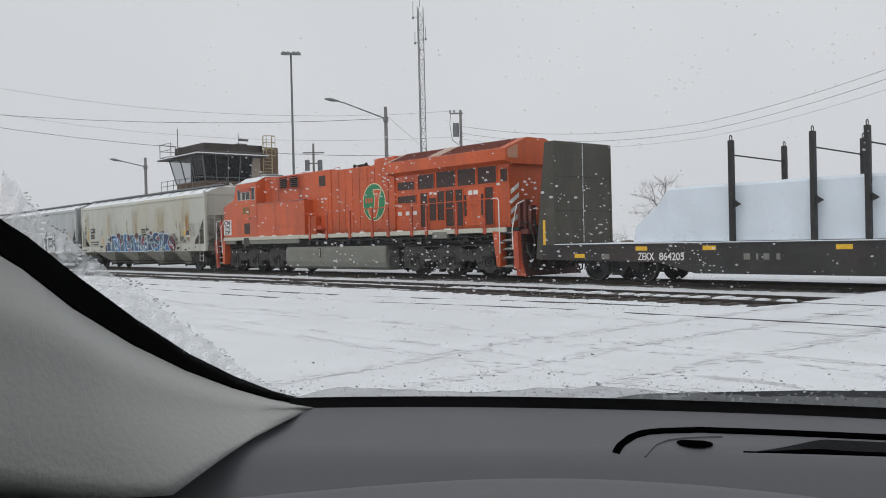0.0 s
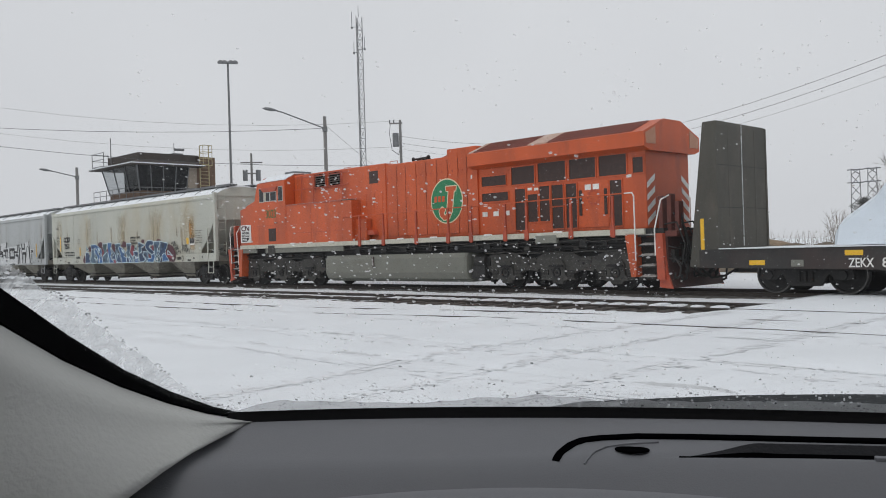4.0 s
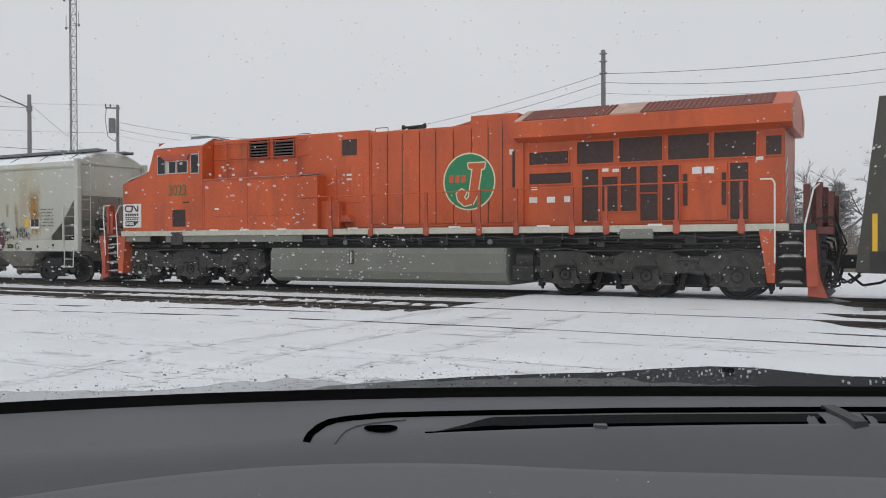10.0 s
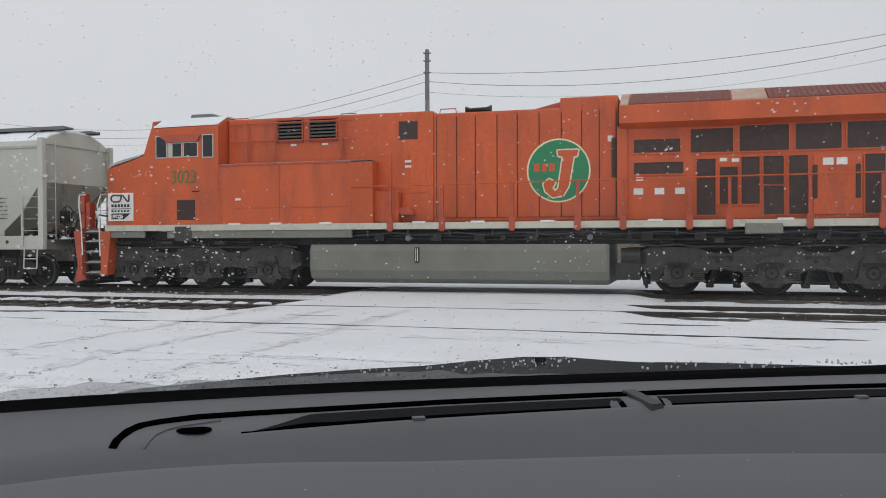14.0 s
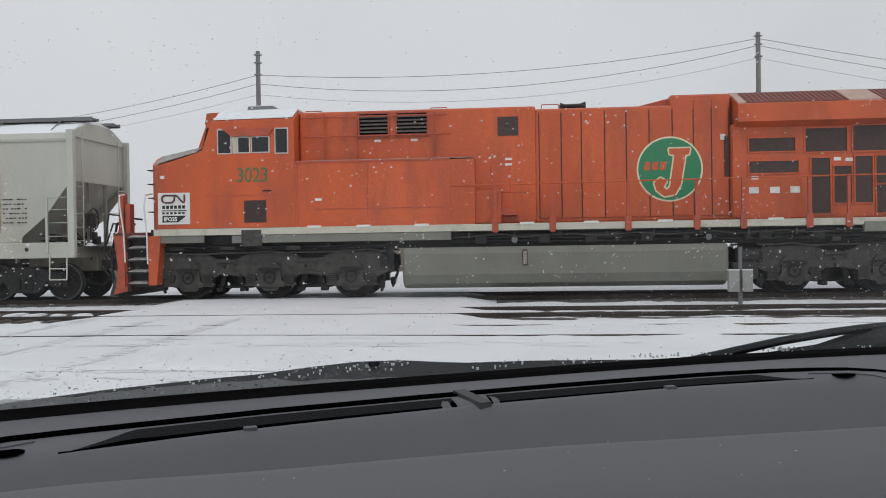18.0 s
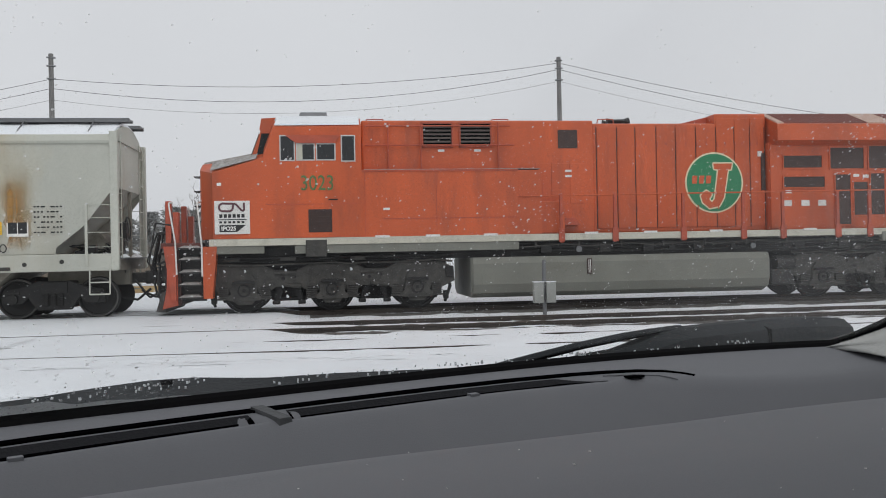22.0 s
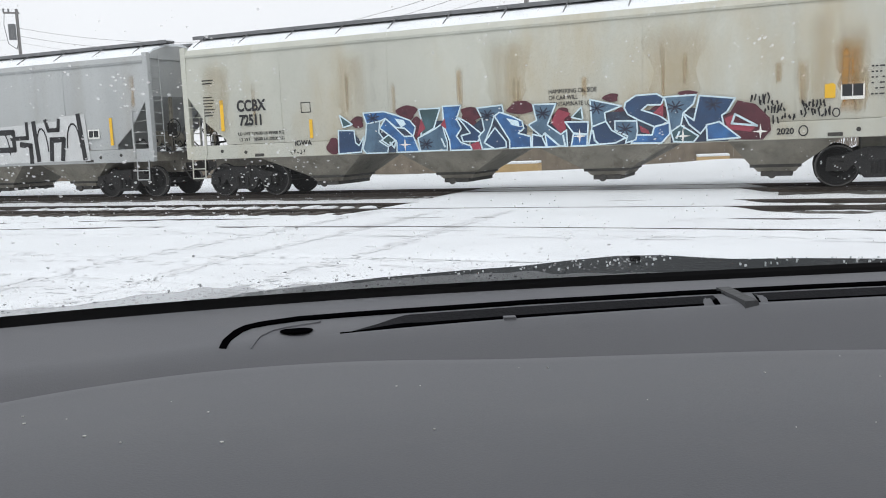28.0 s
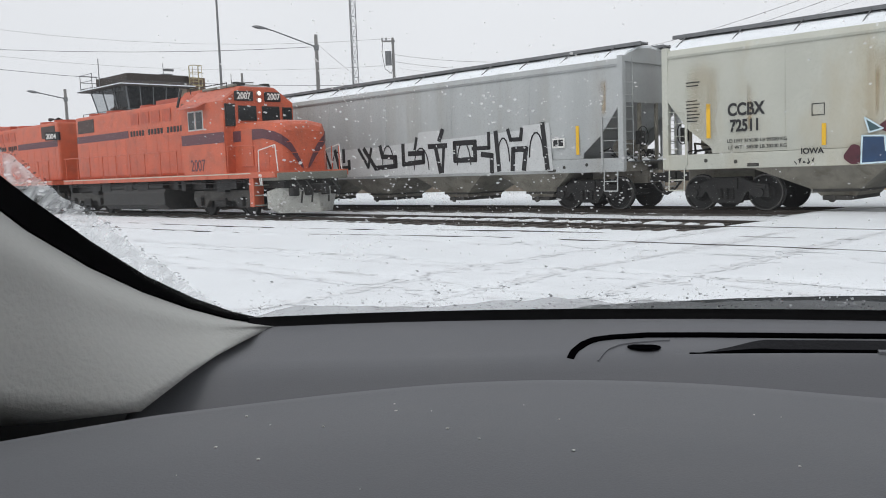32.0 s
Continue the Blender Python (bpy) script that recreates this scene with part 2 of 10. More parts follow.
# snow-dusted needles, paled further to put distance haze into the colour
PINE = mat("hazed_snowy_needles", (0.25, 0.255, 0.25), 0.85, vary=0.35, scale=3, bump=0.3)
BRUSH = mat("bare_brush", (0.19, 0.165, 0.14), 0.9, vary=0.3)
TAN = mat("bare_earth", (0.22, 0.16, 0.105), 0.95, vary=0.2, bump=0.6)
LUMBER = mat("raw_lumber", (0.42, 0.30, 0.15), 0.8, vary=0.15)
DASH = mat("dash_plastic", (0.152, 0.156, 0.168), 0.62, vary=0.045, scale=5, grain=900, bump=0.10, spec=0.3, dirt=(0.17, 0.17, 0.175), dirt_amount=0.35, dirt_scale=14)
DASH_DARK = mat("dash_vent_plastic", (0.052, 0.053, 0.058), 0.6, vary=0.05, grain=300, bump=0.2)
# near-black for rubber, and for the shade inside gaps and openings
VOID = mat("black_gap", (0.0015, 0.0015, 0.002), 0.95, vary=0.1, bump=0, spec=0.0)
FRIT = mat("black_ceramic_band", (0.003, 0.003, 0.0035), 0.5, vary=0.05, bump=0, spec=0.04)
TRIM = mat("grey_pillar_trim", (0.40, 0.405, 0.39), 0.75, vary=0.04, scale=2, grain=250, bump=0.15)
LINER = mat("grey_headliner", (0.34, 0.34, 0.33), 0.95, vary=0.05, grain=200, bump=0.2)
VENT_TAB = mat("dark_tab_plastic", (0.05, 0.052, 0.055), 0.55, vary=0.05, grain=300, bump=0.1)
# dash plastic darkened: the slot wall's shade is put into this colour
SLOT_SHADE = mat("slot_wall_shade", (0.020, 0.0205, 0.023), 0.85, vary=0.05, grain=300, bump=0.2, spec=0.12)
COWL = mat("black_cowl_plastic", (0.022, 0.025, 0.027), 0.8, vary=0.1, grain=150, bump=0.25, spec=0.15)
GLASS = clear_glass("windscreen_glass", (0.965, 0.983, 0.987), 0.04)
# near-black that puts the shade of the door corners into colour
CORNER_SHADE = mat("door_corner_shade", (0.018, 0.018, 0.019), 0.8, vary=0.1)
TYRE = mat("fabric_grey", (0.06, 0.06, 0.065), 0.9, vary=0.1)


# ---- mesh helpers ----
def quad(bm, *pts):
    return bm.faces.new([bm.verts.new(p) for p in pts])


def box(bm, x0, x1, y0, y1, z0, z1):
    v = [bm.verts.new(p) for p in ((x0, y0, z0), (x1, y0, z0), (x1, y1, z0), (x0, y1, z0), (x0, y0, z1), (x1, y0, z1), (x1, y1, z1), (x0, y1, z1))]
    for f in ((3, 2, 1, 0), (4, 5, 6, 7), (0, 1, 5, 4), (1, 2, 6, 5), (2, 3, 7, 6), (3, 0, 4, 7)):
        bm.faces.new([v[i] for i in f])


def rbox(bm, x0, x1, y0, y1, z0, z1, r=0.02):
    """A box with bevelled edges."""
    b2 = bmesh.new()
    box(b2, x0, x1, y0, y1, z0, z1)
    bmesh.ops.bevel(b2, geom=b2.edges[:], offset=min(r, abs(x1 - x0) / 2.2, abs(y1 - y0) / 2.2, abs(z1 - z0) / 2.2), segments=2, affect="EDGES", profile=0.6)
    merge(bm, b2)


def merge(bm, other):
    tab = {v: bm.verts.new(v.co) for v in other.verts}
    for f in other.faces:
        bm.faces.new([tab[v] for v in f.verts])
    other.free()


def prism(bm, poly, y0, y1):
    """An outline in x, z drawn from y0 to y1."""
    a = [bm.verts.new((x, y0, z)) for x, z in poly]
    b = [bm.verts.new((x, y1, z)) for x, z in poly]
    n = len(poly)
    bm.faces.new(a)
    bm.faces.new(b[::-1])
    for i in range(n):
        bm.faces.new((a[i], b[i], b[(i + 1) % n], a[(i + 1) % n]))


def loft(bm, rings, closed=True, caps=True):
    rows = [[bm.verts.new(p) for p in ring] for ring in rings]
    n = len(rows[0])
    for a, b in zip(rows, rows[1:]):
        for i in range(n if closed else n - 1):
            bm.faces.new((a[i], a[(i + 1) % n], b[(i + 1) % n], b[i]))
    if caps and closed:
        bm.faces.new(rows[0][::-1])
        bm.faces.new(rows[-1])


def rod(bm, p, q, r, n=8, r2=None):
    p, q = Vector(p), Vector(q)
    d = q - p
    if d.length < 1e-6:
        return
    side = d.orthogonal().normalized()
    up = d.cross(side).normalized()
    rr = r if r2 is None else r2
    loft(bm, [[c + (side * math.cos(t) + up * math.sin(t)) * k for t in (2 * math.pi * i / n for i in range(n))] for c, k in ((p, r), (q, rr))])


def pipe(bm, pts, r, n=6):
    for a, b in zip(pts, pts[1:]):
        rod(bm, a, b, r, n)


def disc(bm, x, y, z, r, depth, n=24, axis="y"):
    if axis == "y":
        rod(bm, (x, y, z), (x, y + depth, z), r, n)
    else:
        rod(bm, (x, y, z), (x, y, z + depth), r, n)


ORIGIN = {}


def thing(name, label, category, m, group="", origin=(0, 0, 0)):
    ob = new(name)
    ob.empty_display_size = 0.3
    ob.matrix_world = m
    ORIGIN[ob.name] = Vector(origin)
    return tagged(ob, label, category, group)


def mesh_of(name, bm, material, shift=(0, 0, 0), smooth=False):
    bmesh.ops.translate(bm, verts=bm.verts[:], vec=-Vector(shift))
    bmesh.ops.recalc_face_normals(bm, faces=bm.faces[:])
    me = bpy.data.meshes.new(name)
    bm.to_mesh(me)
    bm.free()
    me.materials.append(material)
    if smooth:
        for p in me.polygons:
            p.use_smooth = True
    return me


def part(name, bm, material, parent, label="", smooth=False):
    """Links a bmesh as one mesh object under a thing or a part."""
    o = ORIGIN.get(parent.name, Vector())
    ob = new(name, mesh_of(name, bm, material, o, smooth))
    ob.parent = parent
    ORIGIN[ob.name] = o
    return tagged(ob, label)


def single(name, bm, material, label, category, kind="", group="", smooth=False, m=None):
    ob = new(name, mesh_of(name, bm, material, (0, 0, 0), smooth))
    if m:
        ob.matrix_world = m
    return tagged(ob, label, category, group, kind)


def words(text, size, material, parent, m, name="lettering", width=1.0, label="", bold=0.0):
    """Raised lettering in the built-in font, lying in the x-z plane of its thing and facing -y."""
    cu = bpy.data.curves.new(name, "FONT")
    cu.body, cu.size, cu.extrude, cu.align_x, cu.offset = text, size, 0.004, "LEFT", bold
    tmp = bpy.data.objects.new(name, cu)
    me = bpy.data.meshes.new_from_object(tmp)
    bpy.data.objects.remove(tmp)
    me.materials.clear()
    me.materials.append(material)
    me.transform(Matrix.Diagonal((width, 1, 1, 1)))
    ob = new(name, me)
    ob.parent = parent
    o = ORIGIN.get(parent.name, Vector())
    ob.matrix_local = Matrix.Translation(-o) @ m
    return tagged(ob, label)


def upright(x, y, z):
    return Matrix.Translation((x, y, z)) @ Euler((radians(90), 0, 0)).to_matrix().to_4x4()


ANG = radians(HEADING)
ALONG = Vector((math.cos(ANG), math.sin(ANG), 0))
NEAR = Vector((math.sin(ANG), -math.cos(ANG), 0))


def on_track(u, lat=0.0, z=0.0):
    """A place u metres along the main track, lat metres from its centreline towards the camera."""
    return -NEAR * TRACK_D + ALONG * u + NEAR * lat + Vector((0, 0, z))


def track_pose(u, lat=0.0, z=0.0):
    p = on_track(u, lat, z)
    return pose(p.x, p.y, p.z, 0, 0, HEADING)


def bearing(az, dist, z=0.0):
    a = radians(az)
    return Vector((-math.sin(a) * dist, math.cos(a) * dist, z))


# ---- ground, tracks, crossing ----
LANES = ((0.0, 0.0), (4.7, -0.03), (8.6, -0.05))  # centreline and rail top of each track
CROSS = (-8.6, -0.9)
rng = random.Random(4)


def third_lane(u):
    return 8.0 + 1.75 * smooth01((-9 - u) / 12) + 0.45 * smooth01((u + 9) / 12)


def smooth01(x):
    x = min(max(x, 0.0), 1.0)
    return x * x * (3 - 2 * x)


def rut(k, u):
    return (12.4 - 0.006 * u + 0.003 * u * u if k == 0 else 14.38 + 0.02 * math.sin(u)) + 0.05 * noise.noise(Vector((u * 0.4, k, 0)))


def tyre(k, lat):
    return (-8.35, -5.3, -6.9)[k] + 0.012 * (lat - 11) ** 2 * (1, 0.2, 0.6)[k] + 0.08 * noise.noise(Vector((lat * 0.4, k, 4)))


def ground_height(u, lat):
    n = noise.noise(Vector((u * 0.35, lat * 0.35, 0))) * 0.025 + noise.noise(Vector((u * 1.7, lat * 1.7, 3))) * 0.010
    lot = -0.05 + n
    bed = -0.125 + 0.069 * smooth01((lat - 6.2) / 0.8) + n * 0.8 + 0.03 * noise.noise(Vector((u * 0.9, lat * 2.2, 21))) + 0.018 * noise.noise(Vector((u * 2.8, lat * 4.0, 31)))
    inside = smooth01((lat + 2.6) / 0.8) * smooth01((11.2 + max(0, -8 - u) * 0.07 - lat) / 1.4)
    edge = 0.35 * noise.noise(Vector((lat * 0.9, 0, 7)))
    road = smooth01((u - CROSS[0] - edge) / 0.9 + 0.5) * smooth01((CROSS[1] + edge - u) / 0.9 + 0.5)
    deck = -0.005 - 0.0057 * max(lat, 0) + n * 0.30
    h = lot + (bed - lot) * inside * (1 - road) + (deck - lot) * inside * road
    if lat < -2.5:
        bank = smooth01((-2.5 - lat) / 3.0)
        h += bank * (0.05 + 0.22 * max(0, noise.noise(Vector((u * 0.16, lat * 0.22, 11)))) + 0.10 * max(0, noise.noise(Vector((u * 0.6, lat * 0.6, 5)))))
        crest = 0.13 + 0.11 * smooth01((u + 14) / 8) + 0.19 * smooth01((u + 6.5) / 4) - 0.25 * smooth01((u - 3) / 6) - 0.12 * smooth01((-16 - u) / 8)
        swell = crest + 0.03 * noise.noise(Vector((u * 0.7, 3.0, 9)))
        h = max(h, -0.05 + (swell + 0.05) * (math.exp(-((lat + 6.3) / 1.3) ** 2) if lat > -6.3 else math.exp(-((lat + 6.3) / 0.9) ** 2)))
    for k in (0, 1):  # wheel ruts that run along the tracks
        w = rut(k, u)
        h -= 0.040 * math.exp(-((lat - w) / 0.12) ** 2)
        h += 0.020 * math.exp(-((lat - w - 0.24) / 0.10) ** 2)
    if 5.5 < lat < 19:
        for k in (0, 1, 2):  # tyre tracks over the crossing
            w = tyre(k, lat)
            h -= 0.009 * math.exp(-((u - w) / 0.17) ** 2) * smooth01((lat - 5.5) / 2.0)
    return h


def spaced(a, b, step, far, grow):
    """Values from a to b at an even step, then ever wider to the far distance on both sides."""
    v = list(np.arange(a, b + 1e-6, step))
    s, x = step, a
    lo = []
    while x > -far:
        s *= grow
        x -= s
        lo.append(x)
    s, x = step, b
    hi = []
    while x < far:
        s *= grow
        x += s
        hi.append(x)
    return lo[::-1] + v + hi


us, lats = spaced(-34, 12, 0.16, 2600, 1.14), spaced(-6, 20.5, 0.14, 2600, 1.16)
verts, faces = [], []
for lat in lats:
    for u in us:
        p = on_track(u, lat, 0)
        near = abs(u) < 200 and abs(lat) < 200
        verts.append((p.x, p.y, ground_height(u, lat) if near else -0.05))
nu = len(us)
for j in range(len(lats) - 1):
    for i in range(nu - 1):
        a = j * nu + i
        faces.append((a, a + nu, a + nu + 1, a + 1))
gm = bpy.data.meshes.new("ground")
gm.from_pydata(verts, [], faces)
gm.materials.append(SNOW)
for pl in gm.polygons:
    pl.use_smooth = True
ground = tagged(new("ground", gm), "fresh snow over a rail yard lot with faint wheel ruts", "snow ground", kind="structure")


def rail_strip(bm, u0, u1, lat_of, off, top):
    """One rail: foot, web and head, swept along the track."""
    sec = ((-0.07, -0.172), (0.07, -0.172), (0.07, -0.155), (0.012, -0.14), (0.012, -0.045), (0.036, -0.036), (0.036, -0.006), (0.028, 0.0), (-0.028, 0.0), (-0.036, -0.006), (-0.036, -0.036), (-0.012, -0.045), (-0.012, -0.14), (-0.07, -0.155))
    steps = np.linspace(u0, u1, max(2, int((u1 - u0) / 6) + 1))
    loft(bm, [[on_track(u, lat_of(u) + off + a, top + b) for a, b in sec] for u in steps])


for i, (c, top) in enumerate(LANES):
    f = (lambda u, c=c: c) if i < 2 else third_lane
    tr = thing("railway_track", ("snow-dusted railway track that carries the freight train", "snow-dusted railway track with dark ties showing", "snowed-under railway siding, rails just showing")[i], "railway track", pose(0, 0, 0))
    tr["kind"] = "structure"
    for off in (-0.755, 0.755):
        bm = bmesh.new()
        rail_strip(bm, -180, 90, f, off, top)
        part("rail", bm, RAILM, tr)
    # ties: those by the crossing are single pieces, the rest one joined stretch
    tb = bmesh.new()
    box(tb, -0.115, 0.115, -1.3, 1.3, -0.16, 0.0)
    bmesh.ops.bevel(tb, geom=tb.edges[:], offset=0.015, segments=1, affect="EDGES")
    tie_mesh = mesh_of("tie", tb, TIEM)
    rest = bmesh.new()
    u = -60.0
    while u < 40:
        u += 0.52 + rng.uniform(-0.02, 0.02)
        if CROSS[0] - 0.3 < u < CROSS[1] + 0.3:
            continue
        zt = top - 0.165 + rng.uniform(-0.02, 0.012) + (0.115 if (i == 1 and -19.3 < u < -8) else (0.045 if u > -1 else 0.032))
        if -20 < u < 8:
            ob = new("tie", tie_mesh)
            ob.parent = tr
            ob.matrix_world = track_pose(u, f(u) + rng.uniform(-0.05, 0.05), zt) @ pose(0, 0, 0, 0, 0, rng.uniform(-1.5, 1.5))
        else:
            p = [on_track(u + a, f(u) + b, zt + cz) for cz in (-0.15, 0) for a, b in ((-0.11, -1.3), (0.11, -1.3), (0.11, 1.3), (-0.11, 1.3))]
            vv = [rest.verts.new(q) for q in p]
            for fc in ((4, 5, 6, 7), (0, 1, 5, 4), (1, 2, 6, 5), (2, 3, 7, 6), (3, 0, 4, 7)):
                rest.faces.new([vv[k] for k in fc])
    tagged(part("tie_row", rest, TIEM, tr), kind="stuff")


# bare wet ballast where wind and trains keep the snow off
def ballast_strip(name, u0, u1, lat_of, w0, w1, z, cover, seed):
    bm = bmesh.new()
    r = random.Random(seed)
    step = 0.18
    u = u0
    prev = None
    while u < u1:
        n = noise.noise(Vector((u * 0.45, seed, 0))) + 0.4 * noise.noise(Vector((u * 2.1, seed, 4)))
        n2 = noise.noise(Vector((u * 0.7, seed, 9))) + 0.5 * noise.noise(Vector((u * 2.7, seed, 14)))
        half = max(0.0, (w1 - w0) / 2 * min(1.0, cover + 1.5 * n + 0.35 * noise.noise(Vector((u * 5.0, seed, 17)))))
        mid = lat_of(u) + (w0 + w1) / 2 + n2 * 0.06
        row = [on_track(u, mid + k * half, z + (0.02 if abs(k) < 0.9 else -0.03) + r.uniform(-0.012, 0.012)) for k in (-1, -0.5, 0, 0.5, 1)]
        row = [bm.verts.new(p) for p in row]
        if prev and half > 0.01:
            for a in range(4):
                bm.faces.new((prev[a], prev[a + 1], row[a + 1], row[a]))
        prev = row if half > 0.01 else None
        u += step
    return single(name, bm, BALLAST, "wet dark ballast stones showing through snow", "ballast", kind="stuff")


main_lane, second_lane = (lambda u: 0.0), (lambda u: 4.7)
for u0, u1 in ((-120, CROSS[0] - 0.6), (CROSS[1] + 0.4, 60)):
    right = u0 > -5
    ballast_strip("ballast", u0, u1, main_lane, 0.82, 1.75 if right else 1.45, -0.118, 1.0, 1)
    ballast_strip("ballast", u0, u1, main_lane, -0.68, 0.68, -0.13, 0.55, 2)
    ballast_strip("ballast", u0, u1, second_lane, -1.5, -0.83, -0.135, 0.9 if right else 0.75, 3)
    ballast_strip("ballast", u0, u1, second_lane, 0.83, 1.35, -0.135, 0.95, 4)
    ballast_strip("ballast", u0, u1, second_lane, -0.66, 0.66, -0.13, 0.75, 5)
    ballast_strip("ballast", u0, u1, third_lane, -1.05, -0.82, -0.13, 0.25, 6)
    ballast_strip("ballast", u0, u1, third_lane, 0.8, 1.05, -0.13, 0.15 if right else 0.4, 7)


# pockets of snow between the ties of the second track
bm = bmesh.new()
r = random.Random(8)
for k in range(21):
    u = -19.4 + 0.52 * k
    a, b = r.uniform(0.1, 0.35), r.uniform(-0.55, -0.15)
    ring = []
    for lat, w, z in ((a + 0.25, 0.05, -0.09), (a, 0.17, -0.045), ((a + b) / 2, 0.15, -0.035), (b, 0.11, -0.05), (b - 0.15, 0.03, -0.09)):
        ring.append([on_track(u - w, 4.7 + lat, -0.17), on_track(u - w * 0.6, 4.7 + lat, z), on_track(u + w * 0.6, 4.7 + lat + 0.04, z - 0.01), on_track(u + w, 4.7 + lat, -0.17)])
    loft(bm, ring)
single("snow_pockets", bm, SNOW, "small wedges of snow lying between the ties", "snow", kind="stuff")


ballast_strip("ballast", -19.6, -8.9, second_lane, -0.66, 0.66, -0.105, 1.4, 17)


# grey slush in the ruts and flangeways
SLUSH = mat("grey_slush", (0.56, 0.575, 0.59), 0.7, vary=0.2, scale=5, grain=30, bump=0.5)
MUD = mat("dark_road_grit", (0.30, 0.295, 0.29), 0.9, vary=0.3, scale=6, grain=40, bump=0.6)


def slush_line(u0, u1, lat_of, width, seed, gaps, m, name="slush_track"):
    bm = bmesh.new()
    u, prev = u0, None
    while u < u1:
        n = noise.noise(Vector((u * 0.8, seed * 3.1, 0))) + 0.5 * noise.noise(Vector((u * 3.0, seed * 3.1, 5)))
        half = width * (n - gaps)
        lat = lat_of(u) + 0.03 * noise.noise(Vector((u * 2.0, seed, 8)))
        if half > 0.003:
            row = [bm.verts.new(on_track(u, lat + k * half, ground_height(u, lat + k * half) + 0.005)) for k in (-1, 0, 1)]
            if prev:
                for a in range(2):
                    bm.faces.new((prev[a], prev[a + 1], row[a + 1], row[a]))
            prev = row
        else:
            prev = None
        u += 0.09
    single(name, bm, m, "thin line of grey slush and grit in a wheel rut", "slush", kind="stuff")


for k in (0, 1):
    slush_line(-26, 1, lambda u, k=k: rut(k, u), 0.12, k + 1, -0.4, SLUSH)
    slush_line(-26, 1, lambda u, k=k: rut(k, u) + 0.03, 0.045, k + 11, -0.02, MUD)


def cross_slush(u_of, l0, l1, width, seed, gaps, m):
    """A broken tyre mark that runs towards the tracks."""
    bm = bmesh.new()
    lat, prev = l0, None
    while lat < l1:
        n = noise.noise(Vector((lat * 0.9, seed * 2.3, 1))) + 0.6 * noise.noise(Vector((lat * 4.0, seed * 2.3, 6)))
        half = width * (n - gaps)
        u = u_of(lat) + 0.03 * noise.noise(Vector((lat * 2.0, seed, 8)))
        if half > 0.004:
            row = [bm.verts.new(on_track(u + k * half, lat, ground_height(u + k * half, lat) + 0.005)) for k in (-1, 0, 1)]
            if prev:
                for a in range(2):
                    bm.faces.new((prev[a], prev[a + 1], row[a + 1], row[a]))
            prev = row
        else:
            prev = None
        lat += 0.08
    single("tyre_mark", bm, m, "faint grey tyre mark pressed into the snow", "tyre mark", kind="stuff")


DULL = mat("trodden_snow", (0.745, 0.76, 0.78), 0.75, vary=0.12, scale=7, grain=40, bump=0.6)
for k in range(3):
    for j, off in enumerate((-0.09, 0.0, 0.09)):
        cross_slush(lambda lat, k=k, off=off: tyre(k, lat) + off, 6.2, 17.5, 0.04, 40 + 5 * k + j, -0.1 + 0.1 * k, DULL)
for k, (base, slope) in enumerate(((12.75, 0.012), (15.1, 0.03))):
    for j, off in enumerate((-0.06, 0.06)):
        slush_line(-24, 3, lambda u, b=base, q=slope, o=off: b + q * (u + 9) + o + 0.1 * math.sin(u * 0.25 + b), 0.045, 70 + 3 * k + j, -0.05, DULL)


def scuffs(count, place, m, seed, size):
    """Small shallow marks and crumbs that show a track as a dotted line."""
    r = random.Random(seed)
    bm = bmesh.new()
    for q in range(count):
        u, lat = place(r)
        d = r.uniform(*size)
        ring = []
        for k in range(6):
            a = k * math.pi / 3
            x, y = u + d * 1.5 * math.cos(a) * r.uniform(0.6, 1.2), lat + d * math.sin(a) * r.uniform(0.6, 1.2)
            ring.append(bm.verts.new(on_track(x, y, ground_height(x, y) + 0.004)))
        bm.faces.new(ring)
    single("scuffed_snow", bm, m, "scuffed grey snow in the wheel tracks", "scuffed snow", kind="stuff")


def in_tyre(r):
    k, lat = r.randrange(3), r.uniform(6.0, 18.0)
    return tyre(k, lat) + r.gauss(0, 0.09), lat


def in_rut(r):
    k, u = r.randrange(2), r.uniform(-26, 2)
    return u, rut(k, u) + r.gauss(0, 0.06)


def in_lane(r):
    u = r.uniform(-22, 2)
    return u, r.choice((12.75, 13.3, 15.1, 10.1)) + 0.1 * math.sin(u * 0.3) + r.gauss(0, 0.08)


scuffs(600, in_tyre, SLUSH, 201, (0.008, 0.03))
scuffs(500, in_tyre, DULL, 202, (0.03, 0.07))
scuffs(900, in_rut, SLUSH, 203, (0.008, 0.03))
scuffs(250, in_rut, MUD, 204, (0.006, 0.016))
scuffs(700, in_lane, DULL, 205, (0.02, 0.06))
scuffs(250, in_lane, SLUSH, 206, (0.006, 0.02))


# crumbs of grit and snow scattered along the ruts and tracks
bm = bmesh.new()
r = random.Random(91)
for q in range(200):
    u = r.uniform(-20, 0)
    lat = r.choice((rut(0, u), rut(1, u))) + r.gauss(0, 0.10)
    z = ground_height(u, lat)
    d = r.uniform(0.003, 0.010)
    rod(bm, on_track(u, lat, z - 0.005), on_track(u + r.gauss(0, d), lat + r.gauss(0, d), z + d), d, 5, d * 0.5)
single("grit", bm, MUD, "scattered crumbs of dark grit on the snow", "grit", kind="stuff")
for k, lat in enumerate((4.7 - 0.755 + 0.06, 4.7 + 0.755 + 0.06, 8.6 - 0.755 + 0.06, 8.6 + 0.755 + 0.06, 0.755 + 0.06)):
    slush_line(CROSS[0] - 0.4, CROSS[1] + 0.6, lambda u, c=lat: c, 0.028, k + 21, 0.02, SLUSH, "flangeway")
